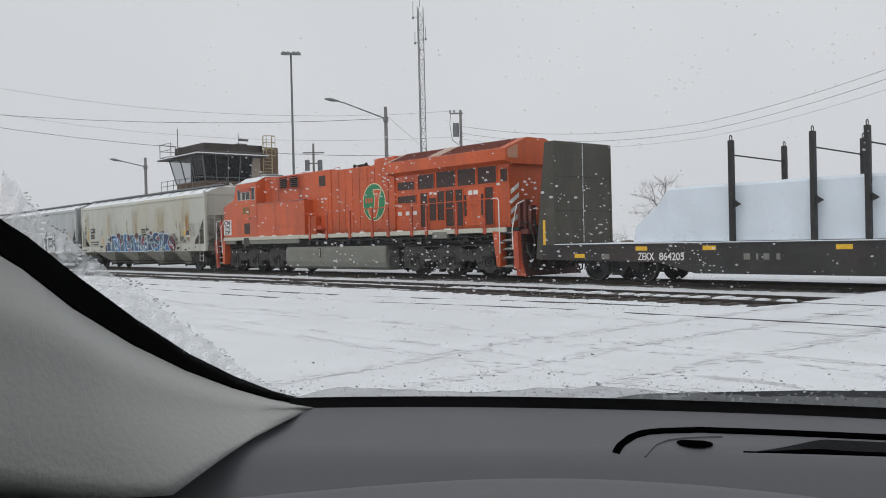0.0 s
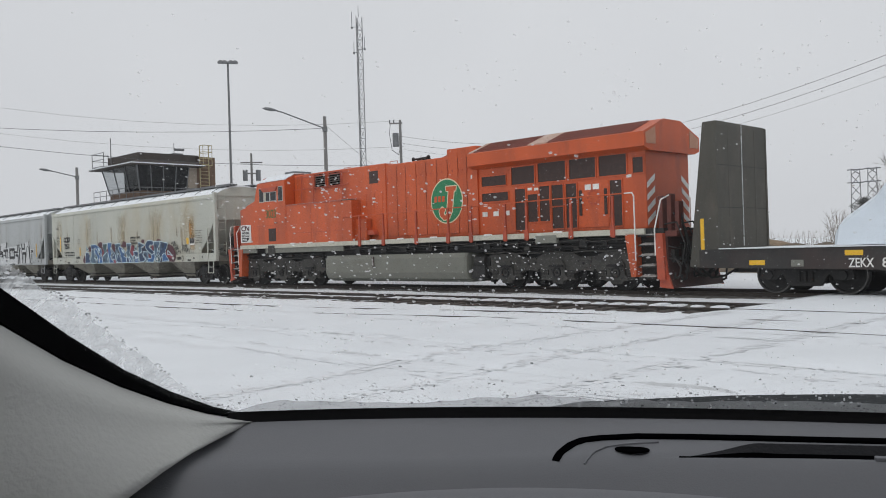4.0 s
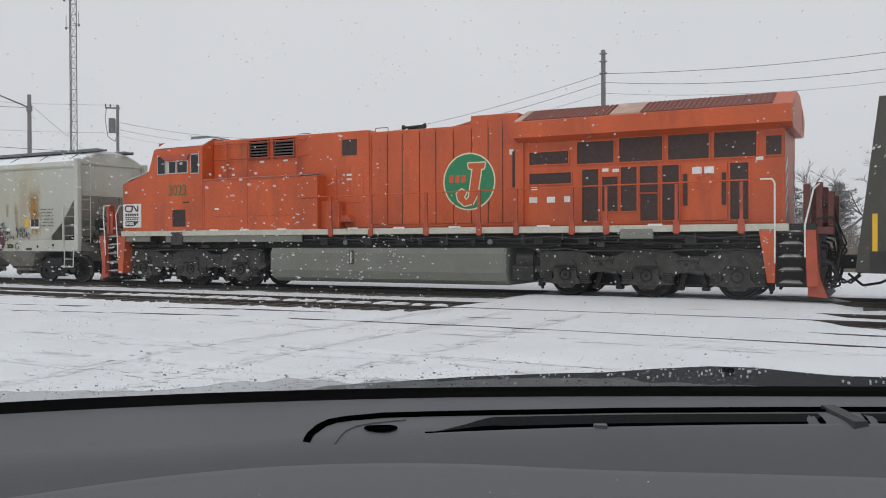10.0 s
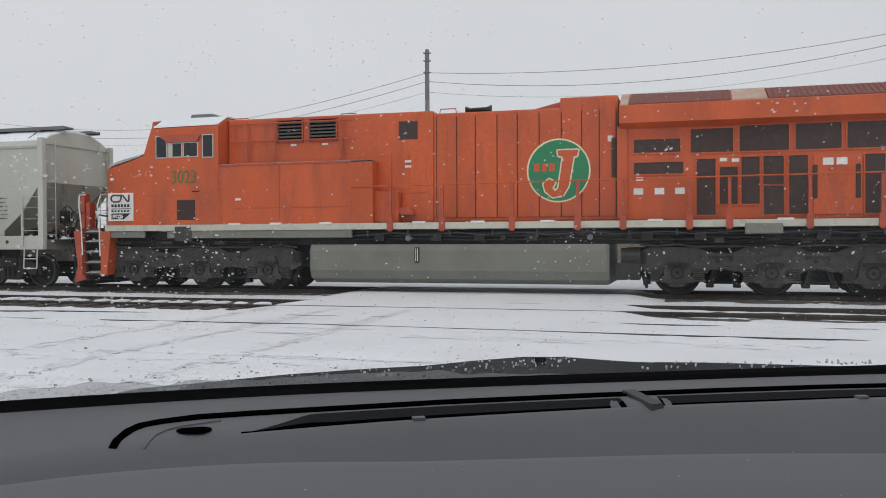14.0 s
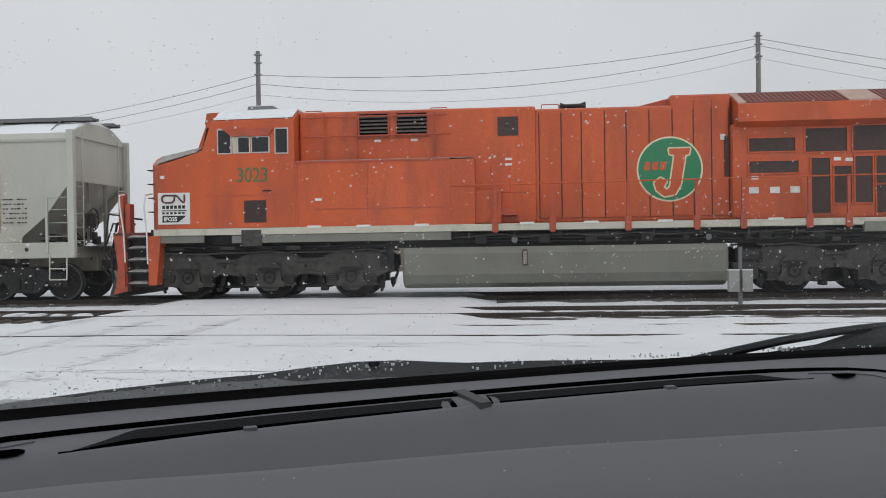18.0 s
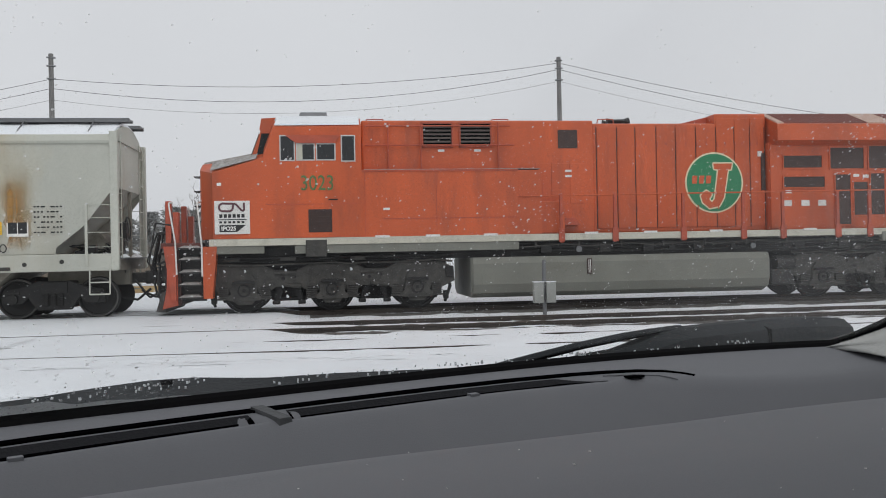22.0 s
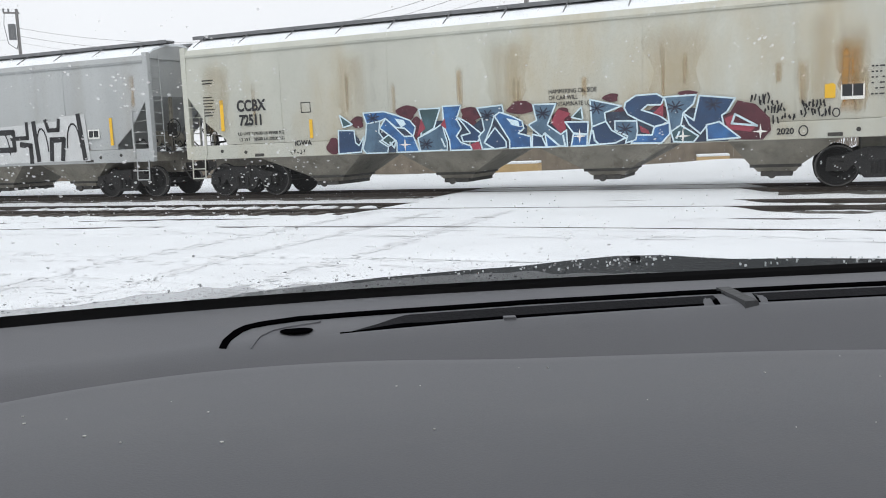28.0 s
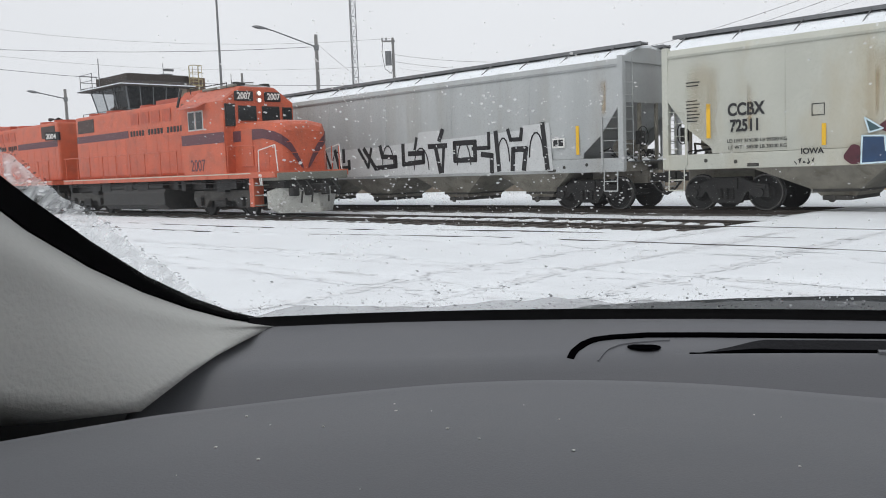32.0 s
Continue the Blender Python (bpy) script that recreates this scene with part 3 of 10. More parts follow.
slush_line(-11, 3, lambda u: 10.2 + 0.06 * (u + 5), 0.07, 31, -0.05, SLUSH)


# ---- lineside things ----
def switch_box():
    p = on_track(4.75, 3.0)
    t = thing("signal_post", "two grey equipment boxes on a short steel post beside the track", "signal box", pose(p.x, p.y, -0.15, 0, 0, HEADING))
    bm = bmesh.new()
    rod(bm, (0, 0, -0.1), (0, 0, 1.28), 0.045, 10)
    part("post", bm, GALV, t)
    for x in (-0.15, 0.13):
        bm = bmesh.new()
        rbox(bm, x - 0.11, x + 0.11, -0.12, 0.06, 0.32, 0.78, 0.015)
        part("cabinet", bm, mat("pale_cabinet_paint", (0.30, 0.31, 0.29), 0.6) if "pale_cabinet_paint" not in MATS else MATS["pale_cabinet_paint"], t)
        bm = bmesh.new()
        box(bm, x - 0.115, x + 0.115, -0.125, 0.065, 0.78, 0.80)
        part("snow_cap", bm, SNOW, t)


switch_box()


def lamp_post(az, dist, height, reach, side, rise, face=0.0):
    """A wooden or steel pole with a curved arm and a cobra-head luminaire."""
    p = bearing(az, dist)
    t = thing("street_lamp", "grey street lamp with a long raking arm on a weathered pole", "street lamp", pose(p.x, p.y, 0, 0, 0, az + face), group="yard street lamps")
    bm = bmesh.new()
    rod(bm, (0, 0, -0.2), (0, 0, height), 0.145, 12, 0.11)
    part("pole", bm, POLE, t)
    bm = bmesh.new()
    pts = [(side * reach * k, 0, height - 0.75 + (rise + 0.2) * min(1.0, k * 1.04) - 0.02 * max(0.0, k - 0.93)) for k in np.linspace(0, 1, 9)]
    pipe(bm, pts, 0.04, 8)
    part("arm", bm, GALV, t)
    bm = bmesh.new()
    rbox(bm, -0.16, 0.16, -0.15, 0.15, height - 0.95, height - 0.65, 0.03)
    part("arm_bracket", bm, GALV, t)
    e = pts[-1]
    bm = bmesh.new()
    rings = []
    for k, (w, h) in zip(np.linspace(0, 1, 7), ((0.05, 0.05), (0.10, 0.09), (0.17, 0.13), (0.2, 0.16), (0.19, 0.15), (0.13, 0.11), (0.03, 0.03))):
        rings.append([(e[0] + side * (k * 0.95 - 0.1), w * math.cos(a), e[2] + 0.16 * k + 0.75 * h * math.sin(a) * (1.0 if math.sin(a) > 0 else 0.8)) for a in (2 * math.pi * i / 10 for i in range(10))])
    loft(bm, rings)
    part("luminaire", bm, GALV, t, smooth=True)


lamp_post(6.0, 55, 9.9, 3.0, -1, 0.95)
lamp_post(21.3, 75, 8.7, 1.9, -1, 0.25)


def high_mast(az, dist, height):
    p = bearing(az, dist)
    t = thing("floodlight_mast", "tall thin steel mast with a cluster of floodlights on top", "light mast", pose(p.x, p.y, 0, 0, 0, az))
    bm = bmesh.new()
    rod(bm, (0, 0, -0.2), (0, 0, height), 0.15, 12, 0.10)
    part("pole", bm, GALV, t)
    bm = bmesh.new()
    box(bm, -0.75, 0.75, -0.05, 0.05, height - 0.08, height + 0.02)
    part("crossbar", bm, GALV, t)
    for x in (-0.72, -0.3, 0.3, 0.72):
        bm = bmesh.new()
        loft(bm, [[(x + a * 0.1, -0.1 + b * 0.1, height + 0.12) for a, b in ((-1, -1), (1, -1), (1, 1), (-1, 1))], [(x + a * 0.3, -0.25 + b * 0.24, height - 0.12) for a, b in ((-1, -1), (1, -1), (1, 1), (-1, 1))], [(x + a * 0.26, -0.32 + b * 0.2, height - 0.26) for a, b in ((-1, -1), (1, -1), (1, 1), (-1, 1))]])
        part("floodlight", bm, GALV, t)


high_mast(12.1, 90, 20.9)


def lattice_mast(az, dist, height, w):
    p = bearing(az, dist)
    t = thing("radio_mast", "slender grey lattice radio mast with whip aerials", "radio mast", pose(p.x, p.y, 0, 0, 0, az + 20))
    cs = [(w * math.cos(a), w * math.sin(a)) for a in (radians(90), radians(210), radians(330))]
    for x, y in cs:
        bm = bmesh.new()
        rod(bm, (x, y, 0), (x, y, height), 0.05, 6)
        part("leg", bm, GALV, t)
    bm = bmesh.new()
    z, k = 0.6, 0
    while z < height - 1.2:
        for i in range(3):
            a, b = cs[i], cs[(i + 1) % 3]
            rod(bm, (*a, z), (*b, z), 0.03, 4)
            rod(bm, (*(a if k % 2 else b), z), (*(b if k % 2 else a), z + 1.25), 0.03, 4)
        z += 1.25
        k += 1
    tagged(part("lattice", bm, GALV, t), kind="stuff")
    for x, z0, z1 in ((0.0, height, height + 1.4), (-0.9, height - 1.6, height + 0.6), (0.75, height - 4.2, height - 2.4), (-0.7, height - 4.8, height - 3.2)):
        bm = bmesh.new()
        rod(bm, (x, 0, z0), (x, 0, z1), 0.035, 6)
        if x:
            rod(bm, (0, 0, z0 + 0.3), (x, 0, z0 + 0.3), 0.03, 5)
            disc(bm, x, -0.02, z0 + 0.2, 0.14, 0.1, 10)
        part("aerial", bm, GALV, t)


lattice_mast(3.60, 110, 31.0, 0.45)


def utility_pole(az, dist, height, kind):
    p = bearing(az, dist)
    t = thing("utility_pole", {"bare": "bare weathered wooden utility pole carrying three cables", "transformer": "wooden utility pole with a transformer and cross-arm", "bank": "far wooden utility pole with a cross-arm and two transformers"}[kind], "utility pole", pose(p.x, p.y, 0, 0, 0, az), group="utility poles")
    bm = bmesh.new()
    rod(bm, (0, 0, -0.2), (0, 0, height), 0.15, 10, 0.11)
    part("pole", bm, POLE, t)
    if kind == "transformer":
        bm = bmesh.new()
        rod(bm, (-0.42, -0.1, height - 2.3), (-0.42, -0.1, height - 1.15), 0.27, 14)
        part("transformer", bm, GALV, t)
        bm = bmesh.new()
        box(bm, -0.95, 0.2, -0.06, 0.06, height - 0.35, height - 0.22)
        part("crossarm", bm, POLE, t)
        for x in (-0.9, -0.55):
            bm = bmesh.new()
            rod(bm, (x, 0, height - 0.22), (x, 0, height + 0.02), 0.06, 8)
            part("insulator", bm, GALV, t)
        bm = bmesh.new()
        pipe(bm, [(-0.85, 0, height - 0.3), (-0.95, 0, height - 1.2), (-0.75, 0, height - 2.6), (-0.2, 0, height - 3.0), (-0.1, 0, height - 2.6)], 0.025, 5)
        part("jumper_cable", bm, WIRE, t)
    elif kind == "bank":
        bm = bmesh.new()
        box(bm, -1.1, 1.1, -0.06, 0.06, height - 1.0, height - 0.87)
        box(bm, -0.8, 0.8, -0.06, 0.06, height - 2.1, height - 1.97)
        part("crossarm", bm, POLE, t)
        for x in (-0.65, 0.65):
            bm = bmesh.new()
            rod(bm, (x, -0.1, height - 2.8), (x, -0.1, height - 1.7), 0.25, 12)
            part("transformer", bm, GALV, t)
    else:
        for dz in (0.2, 0.6, 1.2):
            bm = bmesh.new()
            rod(bm, (-0.2, -0.1, height - dz), (0.2, -0.1, height - dz), 0.04, 8)
            part("insulator", bm, GALV, t)
    return p


utility_pole(1.05, 75, 12.6, "transformer")
utility_pole(10.8, 90, 11.6, "bank")
utility_pole(-30.1, 45, 11.15, "bare")
utility_pole(-62.2, 45, 11.3, "bare")


def cable(p, q, sag, r=0.018, n=14):
    bm = bmesh.new()
    r *= 0.62
    pts = [p.lerp(q, k) - Vector((0, 0, sag * 4 * k * (1 - k))) for k in np.linspace(0, 1, n)]
    pipe(bm, pts, r, 5)
    single("overhead_cable", bm, WIRE, "thin dark overhead cable slung between poles", "cable", group="overhead cables")


for za, zb, zl, zr, r, sag in ((9.95, 11.0, 8.3, 6.6, 0.02, 0.75), (9.5, 10.66, 7.7, 5.9, 0.02, 1.1), (8.95, 10.05, 7.2, 5.4, 0.012, 1.1)):
    a, b = bearing(-30.1, 45, za), bearing(-62.2, 45, zb)
    cable(bearing(-14.5, 66, zl + 1.2), a, 0.35, r)
    cable(a, b, sag, r)
    cable(b, bearing(-88, 52, zr), 0.45, r)
for x0, z0, x1, z1, sg, r, k in ((-75, 25.69, -1.56, 12.54, 4.11, 0.016, 1.0), (-75, 18.57, -7.72, 12.06, 2.02, 0.024, 0.729), (-75, 22.59, -1.12, 10.3, 3.72, 0.015, 1.0), (-75, 19.95, -1.16, 8.68, 2.74, 0.032, 1.0)):
    cable(Vector((x0 * k, 75 * k, EYE + (z0 - EYE) * k)), Vector((x1 * k, 75 * k, EYE + (z1 - EYE) * k)), sg * k, r)
for a0, z0, d0, a1, z1, d1, sg, r in ((6.0, 9.4, 55, 1.05, 7.0, 75, 0.2, 0.016), (1.05, 11.2, 75, -14.5, 9.5, 66, 0.77, 0.02), (1.05, 10.6, 75, -14.5, 8.9, 66, 0.77, 0.02), (1.05, 10.1, 75, -14.5, 8.4, 66, 0.77, 0.012)):
    cable(bearing(a0, d0, z0), bearing(a1, d1, z1), sg, r)


def control_tower():
    """A square brick yard tower, corner towards the tracks, whose cab windows lean outwards under deep eaves."""
    p = bearing(16.75, 83)
    t = thing("control_tower", "brown brick yard control tower with outward-leaning dark windows", "control tower", pose(p.x, p.y, 0, 0, 0, 16.7 + 27))
    lo, hi = 6.45, 9.3
    bm = bmesh.new()
    box(bm, -3.1, 3.1, -3.1, 3.1, -0.2, lo)
    part("shaft_wall", bm, BRICK, t)
    bm = bmesh.new()
    rbox(bm, -4.1, 3.9, -4.0, 4.0, lo - 0.2, lo, 0.04)
    part("balcony_slab", bm, CONC, t)
    for z in (lo + 0.45, lo + 0.9):
        bm = bmesh.new()
        pipe(bm, [(3.8, -3.95, z), (-4.05, -3.95, z), (-4.05, 3.9, z)], 0.03, 5)
        part("balcony_rail", bm, GALV, t)
    for k in range(7):
        for x, y in ((-4.05 + k * 1.3, -3.95), (-4.05, -3.95 + k * 1.3)):
            bm = bmesh.new()
            rod(bm, (x, y, lo), (x, y, lo + 0.9), 0.028, 5)
            part("rail_post", bm, GALV, t)
    bm = bmesh.new()
    box(bm, -2.95, 2.9, -2.95, 2.9, lo, lo + 0.7)
    part("cab_wall", bm, BRICK, t)
    bm = bmesh.new()
    box(bm, -2.0, 2.0, -2.0, 2.0, lo + 0.7, hi)
    part("cab_core", bm, VOID, t)
    b0, b1 = 2.95, 3.4
    side = clear_glass("tower_side_glass", (0.5, 0.52, 0.53))
    for face in (0, 1):
        n = 4 if face == 0 else 3
        end = 1.4 if face == 0 else b0
        q0, q1 = np.linspace(-b0, end, n + 1), np.linspace(-b1, end + (0.1 if face == 0 else b1 - b0), n + 1)

        def at(k, out, z):
            return (k, -out, z) if face == 0 else (-out, k, z)
        for i in range(n):
            bm = bmesh.new()
            quad(bm, at(q0[i] + 0.05, b0, lo + 0.7), at(q0[i + 1] - 0.05, b0, lo + 0.7), at(q1[i + 1] - 0.05, b1, hi), at(q1[i] + 0.05, b1, hi))
            bmesh.ops.solidify(bm, geom=bm.faces[:], thickness=0.04)
            part("window", bm, DARKGLASS if face == 0 else side, t)
        for i in range(n + 1):
            bm = bmesh.new()
            rod(bm, at(q0[i], b0 + 0.02, lo + 0.65), at(q1[i], b1 + 0.02, hi), 0.055, 6)
            part("mullion", bm, GALV, t)
    bm = bmesh.new()
    box(bm, 1.5, 2.35, -3.25, 2.8, lo, hi)
    part("end_panel", bm, mat("tan_panel_paint", (0.30, 0.25, 0.20), 0.7), t, "tan end panel of the cab")
    bm = bmesh.new()
    box(bm, 2.4, 4.35, -3.05, 2.6, -0.2, 10.35)
    part("stair_shaft", bm, BRICK, t)
    bm = bmesh.new()
    loft(bm, [[(-4.3, -4.3, hi), (2.6, -4.3, hi), (2.6, 4.2, hi), (-4.3, 4.2, hi)], [(-4.3, -4.3, hi + 0.13), (2.6, -4.3, hi + 0.13), (2.6, 4.2, hi + 0.13), (-4.3, 4.2, hi + 0.13)], [(-3.1, -3.1, hi + 0.5), (2.6, -3.1, hi + 0.5), (2.6, 3.1, hi + 0.5), (-3.1, 3.1, hi + 0.5)]])
    part("eaves", bm, ROOFING, t)
    for x0, x1, y0, y1 in ((-4.32, 2.62, -4.33, -4.28), (-4.33, -4.28, -4.3, 4.2)):
        bm = bmesh.new()
        box(bm, x0, x1, y0, y1, hi + 0.08, hi + 0.16)
        part("eaves_snow", bm, SNOW, t)
    bm = bmesh.new()
    box(bm, -3.05, 2.7, -3.05, 3.0, hi + 0.45, hi + 1.15)
    part("roof", bm, ROOFING, t)
    bm = bmesh.new()
    rbox(bm, 1.2, 2.2, -1.2, -0.2, hi + 1.15, hi + 1.5, 0.05)
    rod(bm, (1.6, -0.6, hi + 1.5), (1.6, -0.6, hi + 2.5), 0.03, 5)
    rbox(bm, 1.6, 2.6, -0.7, -0.5, hi + 1.8, hi + 2.0, 0.03)
    part("roof_unit", bm, GALV, t)
    bm = bmesh.new()
    for z in np.arange(hi - 1.9, hi + 1.6, 0.32):
        rod(bm, (2.55, -3.5, z), (3.45, -3.5, z), 0.025, 5)
    for x in (2.55, 3.45):
        rod(bm, (x, -3.5, hi - 2.1), (x, -3.5, hi + 2.0), 0.05, 6)
        rod(bm, (x, -4.1, hi + 0.2), (x, -4.1, hi + 2.0), 0.03, 5)
    for z in (hi + 0.2, hi + 0.8, hi + 1.4, hi + 2.0):
        pipe(bm, [(2.55, -3.5, z), (2.55, -4.1, z), (3.45, -4.1, z), (3.45, -3.5, z)], 0.035, 5)
    part("caged_ladder", bm, mat("yellow_ladder_paint", (0.34, 0.29, 0.16), 0.6), t, "yellowed caged roof ladder")
    bm = bmesh.new()
    for z in (hi + 0.3, hi + 0.9, hi + 1.5):
        pipe(bm, [(-4.1, 1.5, z), (-4.1, 3.9, z), (-2.6, 3.9, z)], 0.03, 5)
    for x, y in ((-4.1, 1.5), (-4.1, 3.9), (-2.6, 3.9)):
        rod(bm, (x, y, hi), (x, y, hi + 1.55), 0.035, 5)
    rod(bm, (-3.2, 2.0, hi + 0.5), (-3.2, 2.0, hi + 2.9), 0.04, 6)
    part("roof_rail", bm, GALV, t)


control_tower()


# ---- trees and what lies behind the train ----
def bare_tree(az, dist, height, seed, spread=0.5, trunk=0.13):
    r = random.Random(seed)
    p = bearing(az, dist)
    t = thing("bare_tree", "leafless tree with fine dark twigs against the snow", "tree", pose(p.x, p.y, -0.05), group="bare trees")
    tb, cb = bmesh.new(), bmesh.new()

    def limb(a, d, length, rad, depth):
        bm = tb if depth < 2 else cb
        mid = a + d * length * 0.5 + Vector((r.uniform(-1, 1), r.uniform(-1, 1), r.uniform(-0.3, 0.6))) * length * 0.06
        e = a + d * length
        sides = 6 if depth < 2 else 3
        rod(bm, a, mid, rad, sides, rad * 0.8)
        rod(bm, mid, e, rad * 0.8, sides, rad * 0.55)
        if depth >= 5:
            return
        for i in range(3 if depth < 4 else 2):
            k = r.uniform(0.45, 1.0)
            nd = (d + Vector((r.gauss(0, 1), r.gauss(0, 1), r.gauss(0.25, 0.6))) * spread).normalized()
            limb(a.lerp(e, k), nd, length * r.uniform(0.5, 0.78), max(rad * 0.52, 0.009), depth + 1)

    limb(Vector((0, 0, 0)), Vector((r.uniform(-0.1, 0.1), 0, 1)).normalized(), height * 0.42, trunk, 0)
    part("trunk", tb, BARK, t)
    part("crown", cb, BARK, t)


def conifer(az, dist, height, seed):
    r = random.Random(seed)
    p = bearing(az, dist)
    t = thing("conifer", "conifer with ragged snow-dusted boughs, paled by painted haze", "tree", pose(p.x, p.y, -0.05), group="conifers")
    bm = bmesh.new()
    rod(bm, (0, 0, 0), (0, 0, height * 0.95), 0.14, 7, 0.02)
    part("trunk", bm, BARK, t)
    bm = bmesh.new()
    z = height * 0.12
    while z < height:
        k = 1 - z / height
        n = int(7 + 7 * k)
        for i in range(n):
            a = r.uniform(0, 2 * math.pi)
            ln = (0.3 + 1.6 * k ** 0.55) * r.uniform(0.4, 1.25) * height / 5.2
            for s in np.linspace(0.25, 1.0, 5):
                c = Vector((math.cos(a) * ln * s, math.sin(a) * ln * s, z + 0.4 * ln * s - 0.05 * s * s))
                for q in range(8):
                    d = Vector((r.gauss(0, 1), r.gauss(0, 1), r.gauss(0.1, 0.7))).normalized() * r.uniform(0.14, 0.3)
                    e = Vector((r.gauss(0, 1), r.gauss(0, 1), r.gauss(0, 1))).normalized() * 0.042
                    bm.faces.new([bm.verts.new(c + e), bm.verts.new(c - e), bm.verts.new(c + d)])
        z += 0.2
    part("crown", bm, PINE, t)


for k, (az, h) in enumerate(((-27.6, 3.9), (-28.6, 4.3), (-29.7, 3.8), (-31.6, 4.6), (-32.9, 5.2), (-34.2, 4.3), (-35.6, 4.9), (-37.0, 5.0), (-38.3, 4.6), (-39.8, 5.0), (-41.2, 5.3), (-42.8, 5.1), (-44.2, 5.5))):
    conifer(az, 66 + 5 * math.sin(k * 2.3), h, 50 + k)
bare_tree(-30.3, 58, 7.6, 4, 0.4, 0.08)
bare_tree(-29.6, 66, 6.8, 31, 0.6)
bare_tree(-36.2, 62, 6.6, 2, 0.6)
bare_tree(-44.2, 44, 6.5, 3, 0.6)
bare_tree(-39.6, 50, 5.4, 9, 0.7)
bare_tree(-46.5, 50, 6.0, 10, 0.7)
for k, az in enumerate((-11.6, -12.8, -14.0, -15.2)):
    bare_tree(az, 70, 4.6 - 0.3 * k, 20 + k, 0.8, 0.09)


def brush_belt(az0, az1, dist, height, count, seed):
    """A far belt of bare undergrowth: many thin upright twigs."""
    r = random.Random(seed)
    bm = bmesh.new()
    for i in range(count):
        p = bearing(r.uniform(az0, az1), dist * r.uniform(0.9, 1.1), -0.1)
        h = height * r.uniform(0.35, 1.0) * (0.75 + 0.35 * noise.noise(Vector((p.x * 0.12, p.y * 0.12, seed))))
        e = p + Vector((r.gauss(0, 0.14) * h, r.gauss(0, 0.14) * h, h))
        rod(bm, p, e, 0.022, 3, 0.006)
        for q in range(4):
            s = p.lerp(e, r.uniform(0.3, 0.9))
            rod(bm, s, s + Vector((r.gauss(0, 0.3), r.gauss(0, 0.3), r.uniform(0.2, 0.6))) * h * 0.4, 0.012, 3, 0.004)
    single("undergrowth", bm, BRUSH, "bare brown undergrowth along the yard edge", "brush", kind="stuff")


brush_belt(-50, -26, 62, 3.6, 1500, 1)
brush_belt(-26, 34, 120, 3.4, 1300, 2)
brush_belt(-95, -50, 80, 3.4, 900, 3)


def shed(az, dist, w, h, dd, roof_h, wall, label):
    p = bearing(az, dist)
    t = thing("shed", label, "shed", pose(p.x, p.y, -0.1, 0, 0, az + 10))
    bm = bmesh.new()
    prism(bm, [(-w / 2, 0), (w / 2, 0), (w / 2, h), (0, h + roof_h), (-w / 2, h)], -dd / 2, dd / 2)
    part("wall", bm, wall, t)
    bm = bmesh.new()
    for s in (-1, 1):
        prism(bm, [(0, h + roof_h + 0.02), (s * (w / 2 + 0.3), h - 0.12), (s * (w / 2 + 0.3), h + 0.02), (0, h + roof_h + 0.16)], -dd / 2 - 0.25, dd / 2 + 0.25)
    part("roof", bm, SNOW, t)
    bm = bmesh.new()
    rbox(bm, -w * 0.28, w * 0.28, -dd / 2 - 0.05, -dd / 2 + 0.02, 0.05, h * 0.8, 0.02)
    part("door", bm, WHITE, t)
    for x in (-w * 0.4, w * 0.4):
        bm = bmesh.new()
        box(bm, x - 0.2, x + 0.2, -dd / 2 - 0.04, -dd / 2 + 0.02, h * 0.45, h * 0.75)
        part("window", bm, DARKGLASS, t)


shed(-33.3, 56, 3.9, 1.45, 4.0, 0.6, mat("grey_brown_siding", (0.25, 0.25, 0.245), 0.8), "small grey shed with a snowy gable roof")
bare_tree(-12.1, 60, 6.6, 41, 0.85, 0.11)
bare_tree(-13.0, 62, 5.6, 42, 0.85, 0.10)


def propane_tank():
    p = bearing(-26.3, 30)
    t = thing("propane_tank", "white horizontal propane tank on skids in the snow", "gas tank", pose(p.x, p.y, 0.02, 0, 0, -36))
    bm = bmesh.new()
    rings = []
    for x, r in ((-1.0, 0.02), (-0.97, 0.16), (-0.88, 0.27), (-0.72, 0.33), (0.72, 0.33), (0.88, 0.27), (0.97, 0.16), (1.0, 0.02)):
        rings.append([(x, r * math.cos(a), 0.52 + r * math.sin(a)) for a in (2 * math.pi * i / 20 for i in range(20))])
    loft(bm, rings)
    part("shell", bm, WHITE, t, smooth=True)
    for x in (-0.6, 0.6):
        bm = bmesh.new()
        box(bm, x - 0.08, x + 0.08, -0.28, 0.28, -0.05, 0.26)
        part("skid", bm, CONC, t)
    bm = bmesh.new()
    rod(bm, (0, 0, 0.84), (0, 0, 1.0), 0.12, 12)
    part("valve_dome", bm, WHITE, t)
    bm = bmesh.new()
    box(bm, -0.34, 0.26, -0.338, -0.325, 0.5, 0.56)
    part("marking", bm, GALV, t)
    bm = bmesh.new()
    disc(bm, 0.5, -0.31, 0.54, 0.05, -0.03, 10)
    part("emblem", bm, GALV, t)


propane_tank()


def timber_stack(u, lat, n, length):
    t = thing("timber_stack", "small stack of raw timbers capped with snow", "lumber", track_pose(u, lat, 0.0) @ pose(0, 0, 0, 0, 0, 8), group="timber stacks")
    for k in range(n):
        bm = bmesh.new()
        rbox(bm, -length / 2, length / 2, -0.5 + k * 0.26, -0.26 + k * 0.26, -0.05, 0.42 - 0.02 * (k % 2), 0.01)
        part("timber", bm, LUMBER, t)
    bm = bmesh.new()
    rbox(bm, -length / 2, length / 2, -0.5, -0.26 + (n - 1) * 0.26, 0.42, 0.5, 0.03)
    part("snow_cap", bm, SNOW, t)


